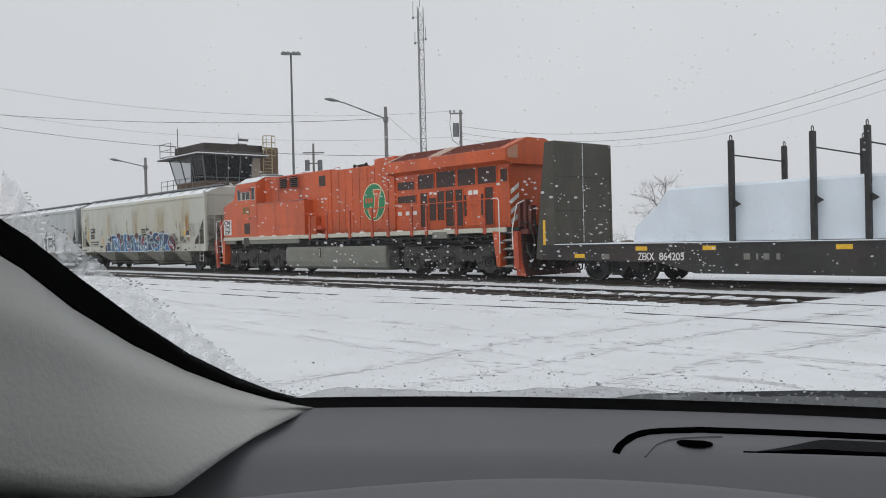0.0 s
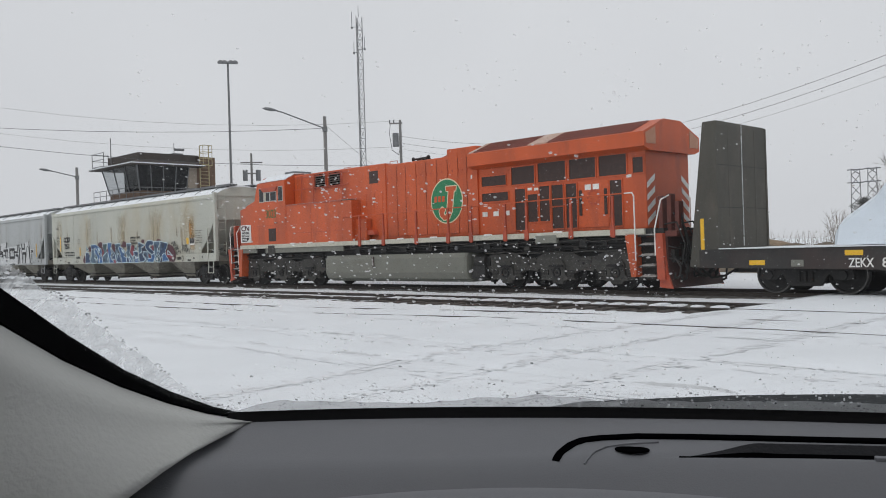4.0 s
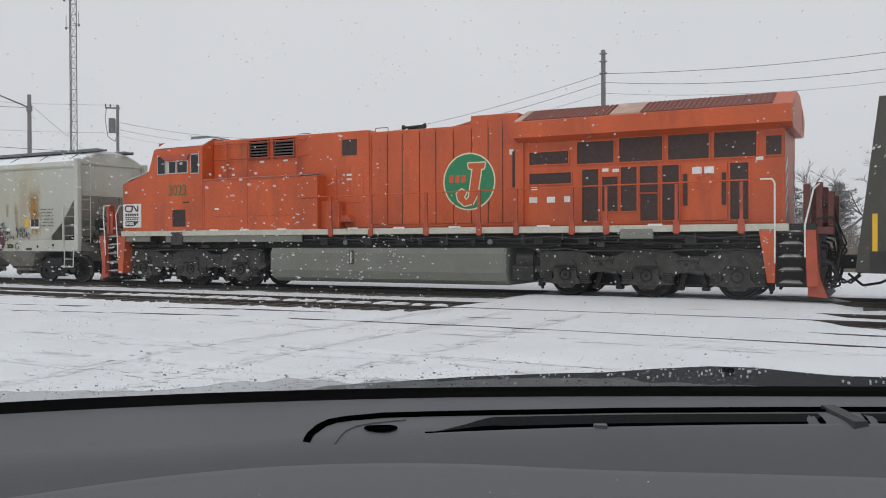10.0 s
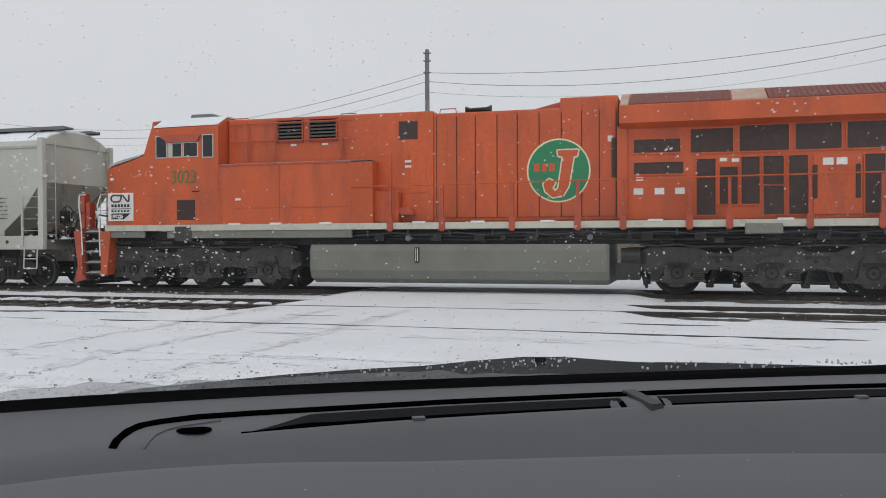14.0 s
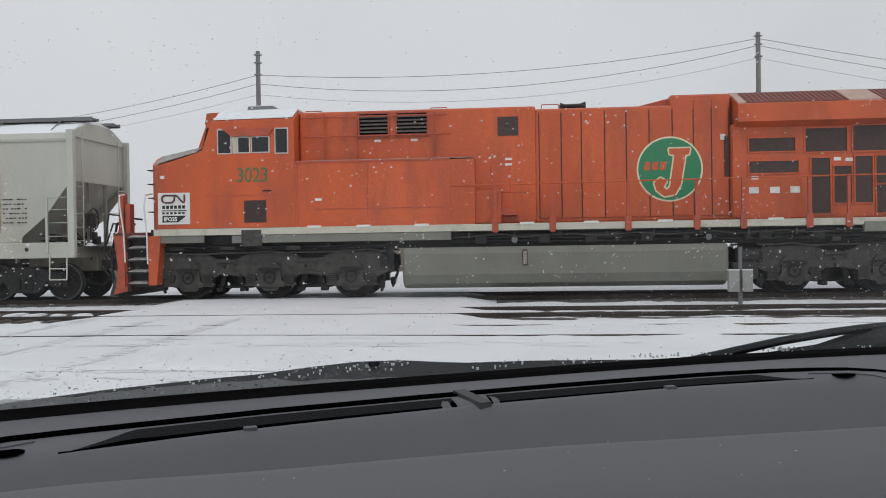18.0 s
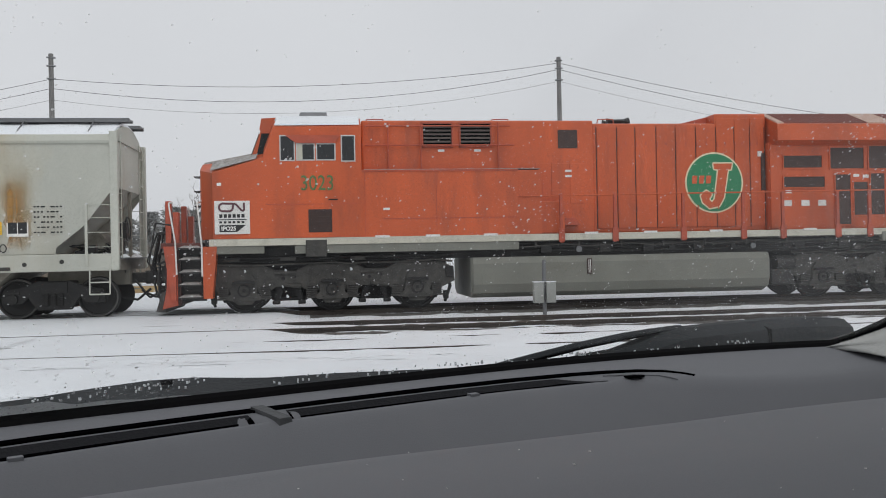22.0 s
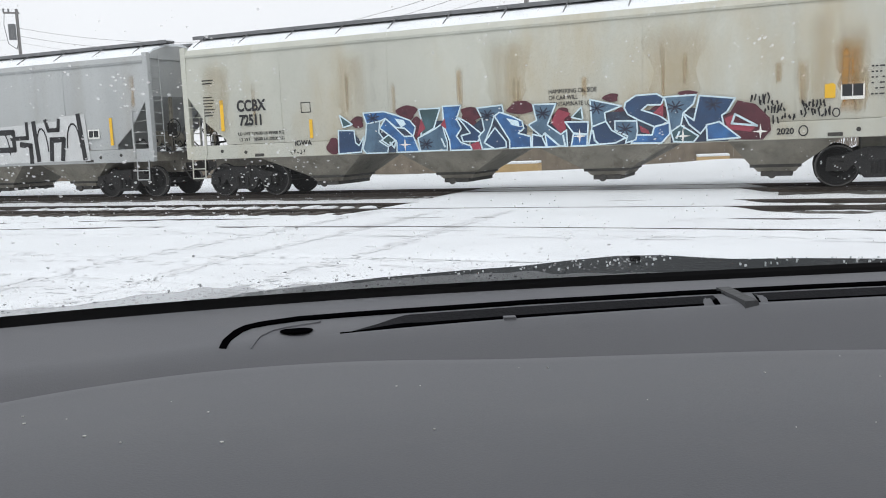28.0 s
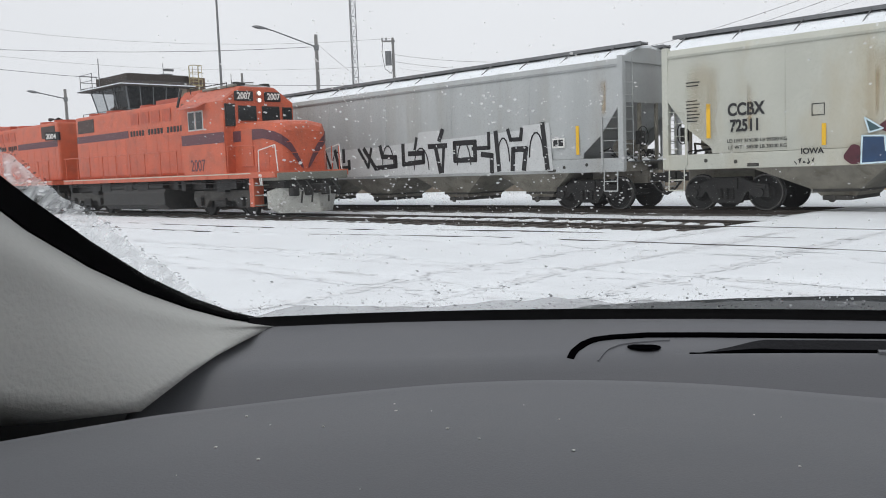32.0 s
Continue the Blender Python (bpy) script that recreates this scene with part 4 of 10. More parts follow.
timber_stack(-9.55, -8.0, 4, 1.65)
timber_stack(-6.2, -8.2, 4, 1.75)
timber_stack(-3.0, -10.5, 4, 1.1)


def earth_mound(u, lat, w, h, seed):
    bm = bmesh.new()
    rings = []
    for k in range(9):
        f = k / 8
        rr = (1 - f) ** 0.7
        rings.append([((w * rr + 0.01) * math.cos(a) * (1 + 0.15 * noise.noise(Vector((math.cos(a) * 2, math.sin(a) * 2, seed + f)))), (w * 0.6 * rr + 0.01) * math.sin(a), h * f - 0.1) for a in (2 * math.pi * i / 18 for i in range(18))])
    loft(bm, rings)
    single("earth_mound", bm, TAN, "low mound of bare tan earth beyond the tracks", "earth mound", group="earth mounds", smooth=True, m=track_pose(u, lat, 0.0))


earth_mound(-13.5, -22, 7, 1.25, 1)
earth_mound(-21.5, -24, 4.5, 1.5, 2)
earth_mound(-29, -26, 3.4, 1.3, 3)


def board_fence(u0, u1, lat):
    t = thing("board_fence", "low weathered board fence behind the tracks", "fence", track_pose((u0 + u1) / 2, lat, 0))
    n = int((u1 - u0) / 0.16)
    for k in range(n):
        x = u0 + (k + 0.5) * 0.16 - (u0 + u1) / 2
        hh = 1.12 + 0.05 * math.sin(k * 7.1)
        bm = bmesh.new()
        box(bm, x - 0.0785, x + 0.0785, -0.012 - 0.004 * (k % 2), 0.012, -0.15, hh)
        part("board", bm, MATS.get("weathered_boards") or mat("weathered_boards", (0.19, 0.16, 0.125), 0.9, vary=0.2), t)
    for z in (0.25, 0.75):
        bm = bmesh.new()
        box(bm, -(u1 - u0) / 2, (u1 - u0) / 2, 0.012, 0.05, z, z + 0.09)
        part("rail", bm, LUMBER, t)


board_fence(-43.0, -0.5, -11.5)


def pylon(az, dist, h):
    p = bearing(az, dist)
    t = thing("pylon", "far grey lattice power pylon", "pylon", pose(p.x, p.y, 0, 0, 0, az), group="pylons")
    bm = bmesh.new()
    for s in (-1, 1):
        for q in (-1, 1):
            rod(bm, (s * 1.1, q * 1.1, 0), (s * 0.8, q * 0.8, h), 0.10, 4)
    z = 1.0
    while z < h:
        w = 1.1 - 0.3 * z / h
        for q in (-1, 1):
            rod(bm, (-w, q * w, z), (w, q * w, min(z + 2.2, h)), 0.055, 3)
            rod(bm, (w, q * w, z), (-w, q * w, min(z + 2.2, h)), 0.055, 3)
        z += 2.2
    part("tower", bm, GALV, t)
    for zz in (h - 0.3, h - 3.0):
        bm = bmesh.new()
        box(bm, -1.6, 1.6, -0.1, 0.1, zz, zz + 0.2)
        part("crossarm", bm, GALV, t)


pylon(-27.2, 200, 15.4)
pylon(-28.1, 200, 15.5)


# ---- the trains ----
# Each car is built in track coordinates: x along the train, y away from the camera, z above the rail.
RADRED = mat("faded_red_radiator_mesh", (0.20, 0.050, 0.032), 0.6, vary=0.25, scale=4, bump=0.1, dirt=(0.09, 0.035, 0.028), dirt_amount=0.7, dirt_scale=4)
DARKMAROON = mat("grimy_maroon_pilot", (0.055, 0.020, 0.017), 0.65, vary=0.3, scale=5, bump=0.2, dirt=(0.02, 0.014, 0.013), dirt_amount=0.8, dirt_scale=5)
RUSTRED = mat("dark_red_platform_paint", (0.125, 0.033, 0.024), 0.6, vary=0.25, scale=4, bump=0.1, dirt=(0.05, 0.03, 0.025), dirt_amount=0.7, dirt_scale=4)
WHEELS = []  # (wheelset, radius, x, z)


def wheelset(parent, u, r, gauge=0.755, tread=True):
    """Two wheels on an axle, turning about y; its own origin lies on the axle."""
    bm = bmesh.new()
    for s in (-1, 1):
        y0 = s * gauge
        prof = ((r + 0.03, y0 - s * 0.035), (r + 0.03, y0 - s * 0.015), (r, y0), (r - 0.005, y0 + s * 0.10), (r - 0.06, y0 + s * 0.10), (r - 0.075, y0 + s * 0.065), (r * 0.5, y0 + s * 0.035), (r * 0.34, y0 + s * 0.075), (0.13, y0 + s * 0.11), (0.03, y0 + s * 0.12))
        loft(bm, [[(rr * math.cos(a), yy, rr * math.sin(a)) for a in (2 * math.pi * i / 28 for i in range(28))] for rr, yy in prof], caps=True)
        for k in range(3):  # dirt-free bolts show that the wheel turns
            a = 2 * math.pi * k / 3
            disc(bm, r * 0.22 * math.cos(a), y0 + s * 0.1, r * 0.22 * math.sin(a), 0.022, s * 0.03, 6)
    rod(bm, (0, -gauge, 0), (0, gauge, 0), 0.085, 10)
    o = ORIGIN[parent.name]
    ob = new("wheelset", mesh_of("wheelset", bm, STEEL))
    ob.parent = parent
    ob.matrix_local = Matrix.Translation(Vector((u, 0, r)) - o)
    ORIGIN[ob.name] = Vector()
    WHEELS.append((ob, r, u - o.x, r))
    for s in (-1, 1) if tread else ():
        bm = bmesh.new()
        y0 = s * gauge
        loft(bm, [[(q * math.cos(t), d, q * math.sin(t)) for q, d in ((r + 0.002, y0 + s * 0.02), (r - 0.002, y0 + s * 0.103), (r - 0.028, y0 + s * 0.104), (r - 0.03, y0 + s * 0.098))] for t in (2 * math.pi * i / 28 for i in range(29))], caps=False)
        part("tread", bm, TREAD, ob, "worn bright tread")
    return ob


def knuckle(parent, u, direction, z=0.88):
    bm = bmesh.new()
    rbox(bm, min(u, u - direction * 0.9), max(u, u - direction * 0.9), -0.11, 0.11, z - 0.12, z + 0.12, 0.03)
    rbox(bm, u - 0.16, u + 0.16, -0.2, 0.16, z - 0.16, z + 0.16, 0.05)
    part("coupler", bm, BLACK, parent)
    bm = bmesh.new()
    pts = [(u - direction * 0.5, -0.35, z - 0.05), (u - direction * 0.25, -0.4, z - 0.35), (u, -0.38, z - 0.48), (u + direction * 0.2, -0.3, z - 0.3)]
    pipe(bm, pts, 0.028, 6)
    part("brake_hose", bm, BLACK, parent)


CASTING = mat("black_truck_casting", (0.0105, 0.0100, 0.0095), 0.65, vary=0.4, scale=6, grain=40, bump=0.4, dirt=(0.040, 0.034, 0.028), dirt_amount=0.35, dirt_scale=7)


def freight_truck(parent, u, r=0.457, base=1.778):
    t0 = bmesh.new()
    for s in (-1, 1):
        y0, y1 = s * 1.0, s * 1.16
        prism(t0, [(u - base / 2 - 0.24, 0.36), (u - base / 2 - 0.2, 0.66), (u - base / 2 + 0.2, 0.72), (u - 0.35, 0.86), (u + 0.35, 0.86), (u + base / 2 - 0.2, 0.72), (u + base / 2 + 0.2, 0.66), (u + base / 2 + 0.24, 0.36), (u + base / 2 - 0.2, 0.36), (u + base / 2 - 0.32, 0.5), (u + 0.36, 0.2), (u - 0.36, 0.2), (u - base / 2 + 0.32, 0.5), (u - base / 2 + 0.2, 0.36)], min(y0, y1), max(y0, y1))
    tr = part("truck", t0, CASTING, parent)
    for s in (-1, 1):
        for k in (-0.16, 0.0, 0.16):
            bm = bmesh.new()
            for z in np.arange(0.3, 0.58, 0.05):
                rod(bm, (u + k, s * 1.17, z), (u + k, s * 1.17, z + 0.035), 0.062, 8)
            part("spring", bm, CASTING, tr)
        for k in (-base / 2, base / 2):
            bm = bmesh.new()
            disc(bm, u + k, s * 1.16, r, 0.11, s * 0.06, 12)
            part("bearing_cap", bm, CASTING, tr)
        # near-black plates on the frame paint the shade of its openings
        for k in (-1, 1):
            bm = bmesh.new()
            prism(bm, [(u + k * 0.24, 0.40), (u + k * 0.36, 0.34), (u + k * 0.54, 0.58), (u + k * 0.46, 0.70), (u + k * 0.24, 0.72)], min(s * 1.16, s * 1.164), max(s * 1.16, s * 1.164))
            part("frame_window", bm, BLACK_AND_SHADE, tr)
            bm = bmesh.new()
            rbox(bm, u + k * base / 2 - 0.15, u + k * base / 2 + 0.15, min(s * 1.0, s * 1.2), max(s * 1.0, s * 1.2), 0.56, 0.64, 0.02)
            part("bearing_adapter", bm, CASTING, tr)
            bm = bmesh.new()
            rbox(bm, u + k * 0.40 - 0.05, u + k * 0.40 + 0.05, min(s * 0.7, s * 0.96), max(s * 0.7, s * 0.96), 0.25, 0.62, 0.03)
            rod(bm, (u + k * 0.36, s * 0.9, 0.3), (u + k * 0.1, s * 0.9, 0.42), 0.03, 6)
            part("brake_shoe", bm, BLACK_AND_SHADE, tr)
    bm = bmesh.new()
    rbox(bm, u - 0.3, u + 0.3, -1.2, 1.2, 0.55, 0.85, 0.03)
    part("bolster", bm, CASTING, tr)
    # rods, and an added near-black block that darkens the truck's middle
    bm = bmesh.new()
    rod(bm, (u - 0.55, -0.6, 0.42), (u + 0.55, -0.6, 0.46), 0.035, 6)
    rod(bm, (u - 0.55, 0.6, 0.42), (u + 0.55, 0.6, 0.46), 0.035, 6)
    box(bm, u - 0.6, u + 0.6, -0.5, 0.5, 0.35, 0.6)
    part("brake_beam", bm, BLACK_AND_SHADE, tr)
    for k in (-base / 2, base / 2):
        wheelset(parent, u + k, r)


def loco_truck(parent, axles, r=0.533):
    """A three-axle truck: deep cast side frames, pedestals with round bearings under dark visors, rubber springs, brake gear, cables."""
    a0, a1, a2 = axles
    rr = random.Random(int(a0 * 10))
    bm = bmesh.new()
    for s in (-1, 1):
        y = (min(s * 1.02, s * 1.16), max(s * 1.02, s * 1.16))
        out = [(a0 - 0.92, 0.66), (a0 - 0.90, 0.98), (a0 - 0.62, 1.12), (a0 + 0.42, 1.12), (a0 + 0.70, 1.0)]
        out += [(a1 - 0.85, 0.98), (a1 - 0.52, 1.12), (a1 + 0.55, 1.12), (a1 + 0.80, 1.0), (a2 - 0.72, 1.0), (a2 - 0.45, 1.13), (a2 + 0.62, 1.13), (a2 + 0.9, 0.98), (a2 + 0.92, 0.66)]
        for a, b in ((a2, a1), (a1, a0)):
            m = (a + b) / 2
            out += [(a + 0.58, 0.50), (a - 0.58, 0.50), (m + 0.28, 0.60), (m - 0.28, 0.60)]
        out += [(a0 + 0.58, 0.50), (a0 - 0.58, 0.50)]
        prism(bm, out, *y)
    tr = part("truck", bm, TRUCK, parent)
    for s in (-1, 1):
        mn = lambda p, q: (min(s * p, s * q), max(s * p, s * q))
        for a in axles:
            bm = bmesh.new()
            prism(bm, [(a - 0.36, 0.30), (a + 0.36, 0.30), (a + 0.40, 0.38), (a + 0.30, 0.46), (a + 0.27, 0.78), (a + 0.18, 0.90), (a - 0.18, 0.90), (a - 0.27, 0.78), (a - 0.30, 0.46), (a - 0.40, 0.38)], *mn(1.08, 1.25))
            prism(bm, [(a - 0.24, 0.30), (a + 0.24, 0.30), (a + 0.17, 0.20), (a - 0.17, 0.20)], *mn(1.08, 1.2))
            jb = part("journal_box", bm, TRUCK, tr)
            bm = bmesh.new()
            ring = [[(a + q * math.cos(t), s * d, r + q * math.sin(t)) for q, d in ((0.155, 1.25), (0.155, 1.285), (0.115, 1.285), (0.115, 1.25))] for t in (2 * math.pi * i / 22 for i in range(23))]
            loft(bm, ring, caps=False)
            disc(bm, a, s * 1.25, r, 0.045, s * 0.03, 10)
            part("bearing_ring", bm, BLACK_AND_SHADE, jb)
            bm = bmesh.new()
            prism(bm, [(a - 0.27, 0.70), (a + 0.27, 0.70), (a + 0.25, 0.755), (a + 0.13, 0.775), (a - 0.13, 0.775), (a - 0.25, 0.755)], *mn(1.25, 1.33))
            part("visor", bm, BLACK_AND_SHADE, jb)
            bm = bmesh.new()
            for dx, dz in ((-0.21, 0.36), (0.21, 0.36), (-0.2, 0.62), (0.2, 0.62)):
                disc(bm, a + dx, s * 1.25, dz, 0.018, s * 0.018, 6)
            part("bolts", bm, BLACK_AND_SHADE, jb)
            for k in (-0.48, 0.48):
                bm = bmesh.new()
                for z in np.arange(0.38, 0.60, 0.045):
                    rbox(bm, a + k - 0.13, a + k + 0.13, *mn(1.06, 1.23), z, z + 0.026, 0.006)
                part("spring", bm, TRUCK, tr)
                bm = bmesh.new()
                box(bm, a + k - 0.10, a + k + 0.10, *mn(1.04, 1.19), 0.36, 0.61)
                part("spring_core", bm, BLACK_AND_SHADE, tr)
                bm = bmesh.new()
                rbox(bm, a + k - 0.15, a + k + 0.15, *mn(1.02, 1.22), 0.315, 0.365, 0.02)
                part("spring_seat", bm, TRUCK, tr)
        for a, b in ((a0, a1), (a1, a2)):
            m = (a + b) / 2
            # holes painted as near-black discs, their shade put into the colour
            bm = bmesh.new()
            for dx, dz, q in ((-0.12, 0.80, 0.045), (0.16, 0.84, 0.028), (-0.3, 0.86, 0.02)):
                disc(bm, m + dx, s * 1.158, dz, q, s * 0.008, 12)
            part("frame_hole", bm, BLACK_AND_SHADE, tr)
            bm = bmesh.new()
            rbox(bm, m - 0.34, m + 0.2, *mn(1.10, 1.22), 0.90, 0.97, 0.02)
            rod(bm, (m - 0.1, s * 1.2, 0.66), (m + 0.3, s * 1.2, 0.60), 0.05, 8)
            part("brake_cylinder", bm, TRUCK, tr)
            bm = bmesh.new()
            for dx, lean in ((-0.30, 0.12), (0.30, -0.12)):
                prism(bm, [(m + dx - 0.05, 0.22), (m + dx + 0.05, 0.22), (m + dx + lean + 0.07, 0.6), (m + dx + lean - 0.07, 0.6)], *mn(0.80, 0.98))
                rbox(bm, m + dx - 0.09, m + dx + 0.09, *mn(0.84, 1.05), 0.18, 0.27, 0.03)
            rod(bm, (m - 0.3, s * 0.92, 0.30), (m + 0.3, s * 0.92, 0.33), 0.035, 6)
            part("brake_rigging", bm, BLACK_AND_SHADE, tr)
        bm = bmesh.new()
        for e, dr in ((a0, -1), (a2, 1)):
            pipe(bm, [(e + dr * 0.6, s * 1.1, 0.9), (e + dr * 0.82, s * 1.12, 0.55), (e + dr * 0.70, s * 0.95, 0.16)], 0.04, 6)
            rbox(bm, e + dr * 0.80 - 0.1, e + dr * 0.80 + 0.1, *mn(1.0, 1.2), 0.74, 1.02, 0.03)
            rbox(bm, e + dr * 0.72 - 0.06, e + dr * 0.72 + 0.06, *mn(0.85, 1.1), 0.22, 0.42, 0.03)
        part("sander_pipe", bm, BLACK_AND_SHADE, tr)
        for z, q in ((1.155, 0.024), (1.22, 0.018), (1.30, 0.03)):
            bm = bmesh.new()
            xs = np.linspace(a0 - 0.85, a2 + 0.85, 15)
            pipe(bm, [(x, s * (1.2 + rr.uniform(-0.03, 0.06)), z + rr.uniform(-0.035, 0.03)) for x in xs], q, 6)
            part("cable", bm, TRUCK if z < 1.2 else BLACK_AND_SHADE, tr)
        for k in range(7):
            x = a0 - 0.7 + (a2 - a0 + 1.2) * (k + rr.uniform(0.1, 0.8)) / 7
            w, h = rr.uniform(0.06, 0.2), rr.uniform(0.07, 0.17)
            bm = bmesh.new()
            z = rr.uniform(1.12, 1.32)
            rbox(bm, x - w, x + w, *mn(1.05, 1.2 + rr.uniform(0, 0.1)), z, z + h, 0.015)
            part("bracket", bm, rr.choice((TRUCK, BLACK_AND_SHADE, TRUCK)), tr)
        bm = bmesh.new()
        for k in range(26):  # crumbs of packed snow caught on ledges
            x = rr.uniform(a0 - 0.85, a2 + 0.85)
            z = rr.choice((1.125, 0.605, 0.37, 0.985))
            q = rr.uniform(0.012, 0.04)
            rod(bm, (x, s * 1.14, z - 0.01), (x + rr.uniform(-0.03, 0.03), s * (1.16 + q * 0.4), z + q), q, 6, q * 0.4)
        tagged(part("packed_snow", bm, SNOW, tr), kind="stuff")
    # near-black fill behind the frames, with the deep shade there in its colour
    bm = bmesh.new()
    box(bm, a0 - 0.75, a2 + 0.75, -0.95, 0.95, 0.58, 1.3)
    part("bolster", bm, BLACK_AND_SHADE, tr)
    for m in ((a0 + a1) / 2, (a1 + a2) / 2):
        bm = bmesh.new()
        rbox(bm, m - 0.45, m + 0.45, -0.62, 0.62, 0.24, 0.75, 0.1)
        part("traction_motor", bm, BLACK_AND_SHADE, tr)
    for a in axles:
        wheelset(parent, a, r, tread=False)


def side_steps(parent, u0, u1, ytop, zs, plate_side, material, plates=True):
    """A boarding ladder: treads with snow on them between two side plates."""
    for s in (-1, 1):
        for z in zs:
            bm = bmesh.new()
            rbox(bm, u0 + 0.02, u1 - 0.02, min(s * ytop, s * (ytop - 0.26)), max(s * ytop, s * (ytop - 0.26)), z - 0.035, z, 0.008)
            st = part("step", bm, BLACK, parent)
            bm = bmesh.new()
            loft(bm, [[(u0 + 0.03, s * (ytop - 0.02), z + 0.002), (u1 - 0.03, s * (ytop - 0.02), z + 0.002), (u1 - 0.03, s * (ytop - 0.25), z + 0.002), (u0 + 0.03, s * (ytop - 0.25), z + 0.002)], [(u0 + 0.12, s * (ytop - 0.1), z + 0.05), (u1 - 0.12, s * (ytop - 0.1), z + 0.05), (u1 - 0.12, s * (ytop - 0.25), z + 0.07), (u0 + 0.12, s * (ytop - 0.25), z + 0.07)]])
            part("tread_dust", bm, STEPDUST, st)
        bm = bmesh.new()
        box(bm, u0 - 0.05, u1 + 0.05, min(s * (ytop - 0.28), s * (ytop - 0.32)), max(s * (ytop - 0.28), s * (ytop - 0.32)), zs[0] - 0.1, 1.6)
        part("step_back", bm, BLACK, parent)


def make_locomotive():
    t = thing("locomotive", "orange diesel locomotive with a green round emblem, hauling slowly", "locomotive", track_pose(-7 + ADVANCE[0]), origin=(-7, 0, 0))
    S = (-1, 1)
    # frame
    bm = bmesh.new()
    box(bm, -17.6, 3.9, -1.1, 1.1, 1.2, 1.56)
    part("underframe", bm, BLACK, t)
    for s in S:
        y = (s * 1.5, s * 1.42)
        bm = bmesh.new()
        rbox(bm, -17.2, 3.35, min(y), max(y), 1.58, 1.745, 0.012)
        part("side_sill", bm, SILL, t, "chalky cream side sill")
        for k in range(8):
            bm = bmesh.new()
            x = (-13.2, -12.0, -10.6, -8.1, -6.6, -4.9, -2.4, 0.4)[k]
            rbox(bm, x - 0.17, x + 0.17, min(s * 1.49, s * 1.515), max(s * 1.49, s * 1.515), 1.72, 1.775, 0.006)
            part("sill_cleat", bm, WHITE, t)
        for x0, x1, z0 in ((-17.1, -15.95, 1.4), (-15.25, -9.9, 1.38)):
            bm = bmesh.new()
            rbox(bm, x0, x1, min(s * 1.40, s * 1.47), max(s * 1.40, s * 1.47), z0, 1.578, 0.01)
            part("skirt_panel", bm, SKIRT, t)
        bm = bmesh.new()
        rbox(bm, -15.0, -14.5, min(s * 1.36, s * 1.508), max(s * 1.36, s * 1.508), 1.30, 1.70, 0.02)
        for dx in (-0.16, 0.16):
            disc(bm, -14.75 + dx, s * 1.505, 1.62, 0.03, s * 0.012, 8)
        part("jacking_pad", bm, TRUCK, t)
        bm = bmesh.new()
        rbox(bm, -0.45, 0.35, min(s * 1.36, s * 1.53), max(s * 1.36, s * 1.53), 1.42, 1.66, 0.03)
        part("jacking_pad", bm, SKIRT, t)
    bm = bmesh.new()
    box(bm, -17.3, 3.9, -1.42, 1.42, 1.60, 1.74)
    part("deck", bm, BLACK, t)
    # fuel tank with rounded lower flanks
    sec = [(-1.40, 1.2), (-1.47, 1.05), (-1.47, 0.55), (-1.38, 0.34), (-1.1, 0.22), (1.1, 0.22), (1.38, 0.34), (1.47, 0.55), (1.47, 1.05), (1.40, 1.2)]
    bm = bmesh.new()
    loft(bm, [[(x, a * k, 0.72 + (b - 0.72) * k) for a, b in sec] for x, k in ((-11.08, 0.96), (-11.03, 1.0), (-3.52, 1.0), (-3.46, 0.96))])
    tank = part("fuel_tank", bm, SKIRT, t, "dusty grey-green fuel tank")
    bm = bmesh.new()
    rbox(bm, -8.22, -8.10, -1.5, -1.46, 0.75, 1.13, 0.01)
    part("fuel_gauge", bm, GRILLE, tank)
    bm = bmesh.new()
    for x in (-8.19, -8.145):
        box(bm, x, x + 0.015, -1.504, -1.499, 0.78, 1.10)
    part("gauge_glass", bm, WHITE, tank)
    bm = bmesh.new()
    pipe(bm, [(-9.85 + 0.55 * k, -1.43 - 0.02 * (k % 2), 1.46 + 0.03 * ((k * 7) % 3 - 1)) for k in range(24)], 0.014, 5)
    for k in range(12):
        box(bm, -9.5 + k * 1.08, -9.46 + k * 1.08, -1.45, -1.41, 1.40, 1.56)
    part("conduit", bm, TRUCK, t)
    bm = bmesh.new()
    for x, q in ((-8.4, 0.075), (-5.3, 0.03), (-3.9, 0.07)):
        disc(bm, x, -1.40, 1.36, q, -0.05, 14)
    part("filler_cap", bm, GALV, tank)
    bm = bmesh.new()
    rng2 = random.Random(8)
    for s in S:  # piping and boxes under the walkway
        for z, r in ((1.5, 0.035), (1.42, 0.03), (1.33, 0.025)):
            pipe(bm, [(x, s * (1.28 + 0.04 * rng2.random()), z + 0.03 * rng2.uniform(-1, 1)) for x in np.linspace(-9.9, 3.0, 14)], r, 6)
        for x in (-9.2, -7.7, -6.6, -5.3, -2.6, -1.4, 1.2):
            rbox(bm, x - 0.14, x + 0.14, min(s * 1.2, s * 1.36), max(s * 1.2, s * 1.36), 1.28, 1.5, 0.02)
        for x in (-8.4, -6.0, -4.4, -3.0, 2.0):
            rod(bm, (x, s * 1.34, 1.36), (x, s * 1.4, 1.36), 0.07, 10)
    part("piping", bm, BLACK, t)
    bm = bmesh.new()
    for s in S:
        rod(bm, (-3.2, s * 1.15, 0.9), (-2.75, s * 1.15, 0.9), 0.2, 14)
        rbox(bm, -3.35, -2.75, min(s * 0.9, s * 1.3), max(s * 0.9, s * 1.3), 0.35, 0.75, 0.04)
    part("air_reservoir", bm, BLACK, t)
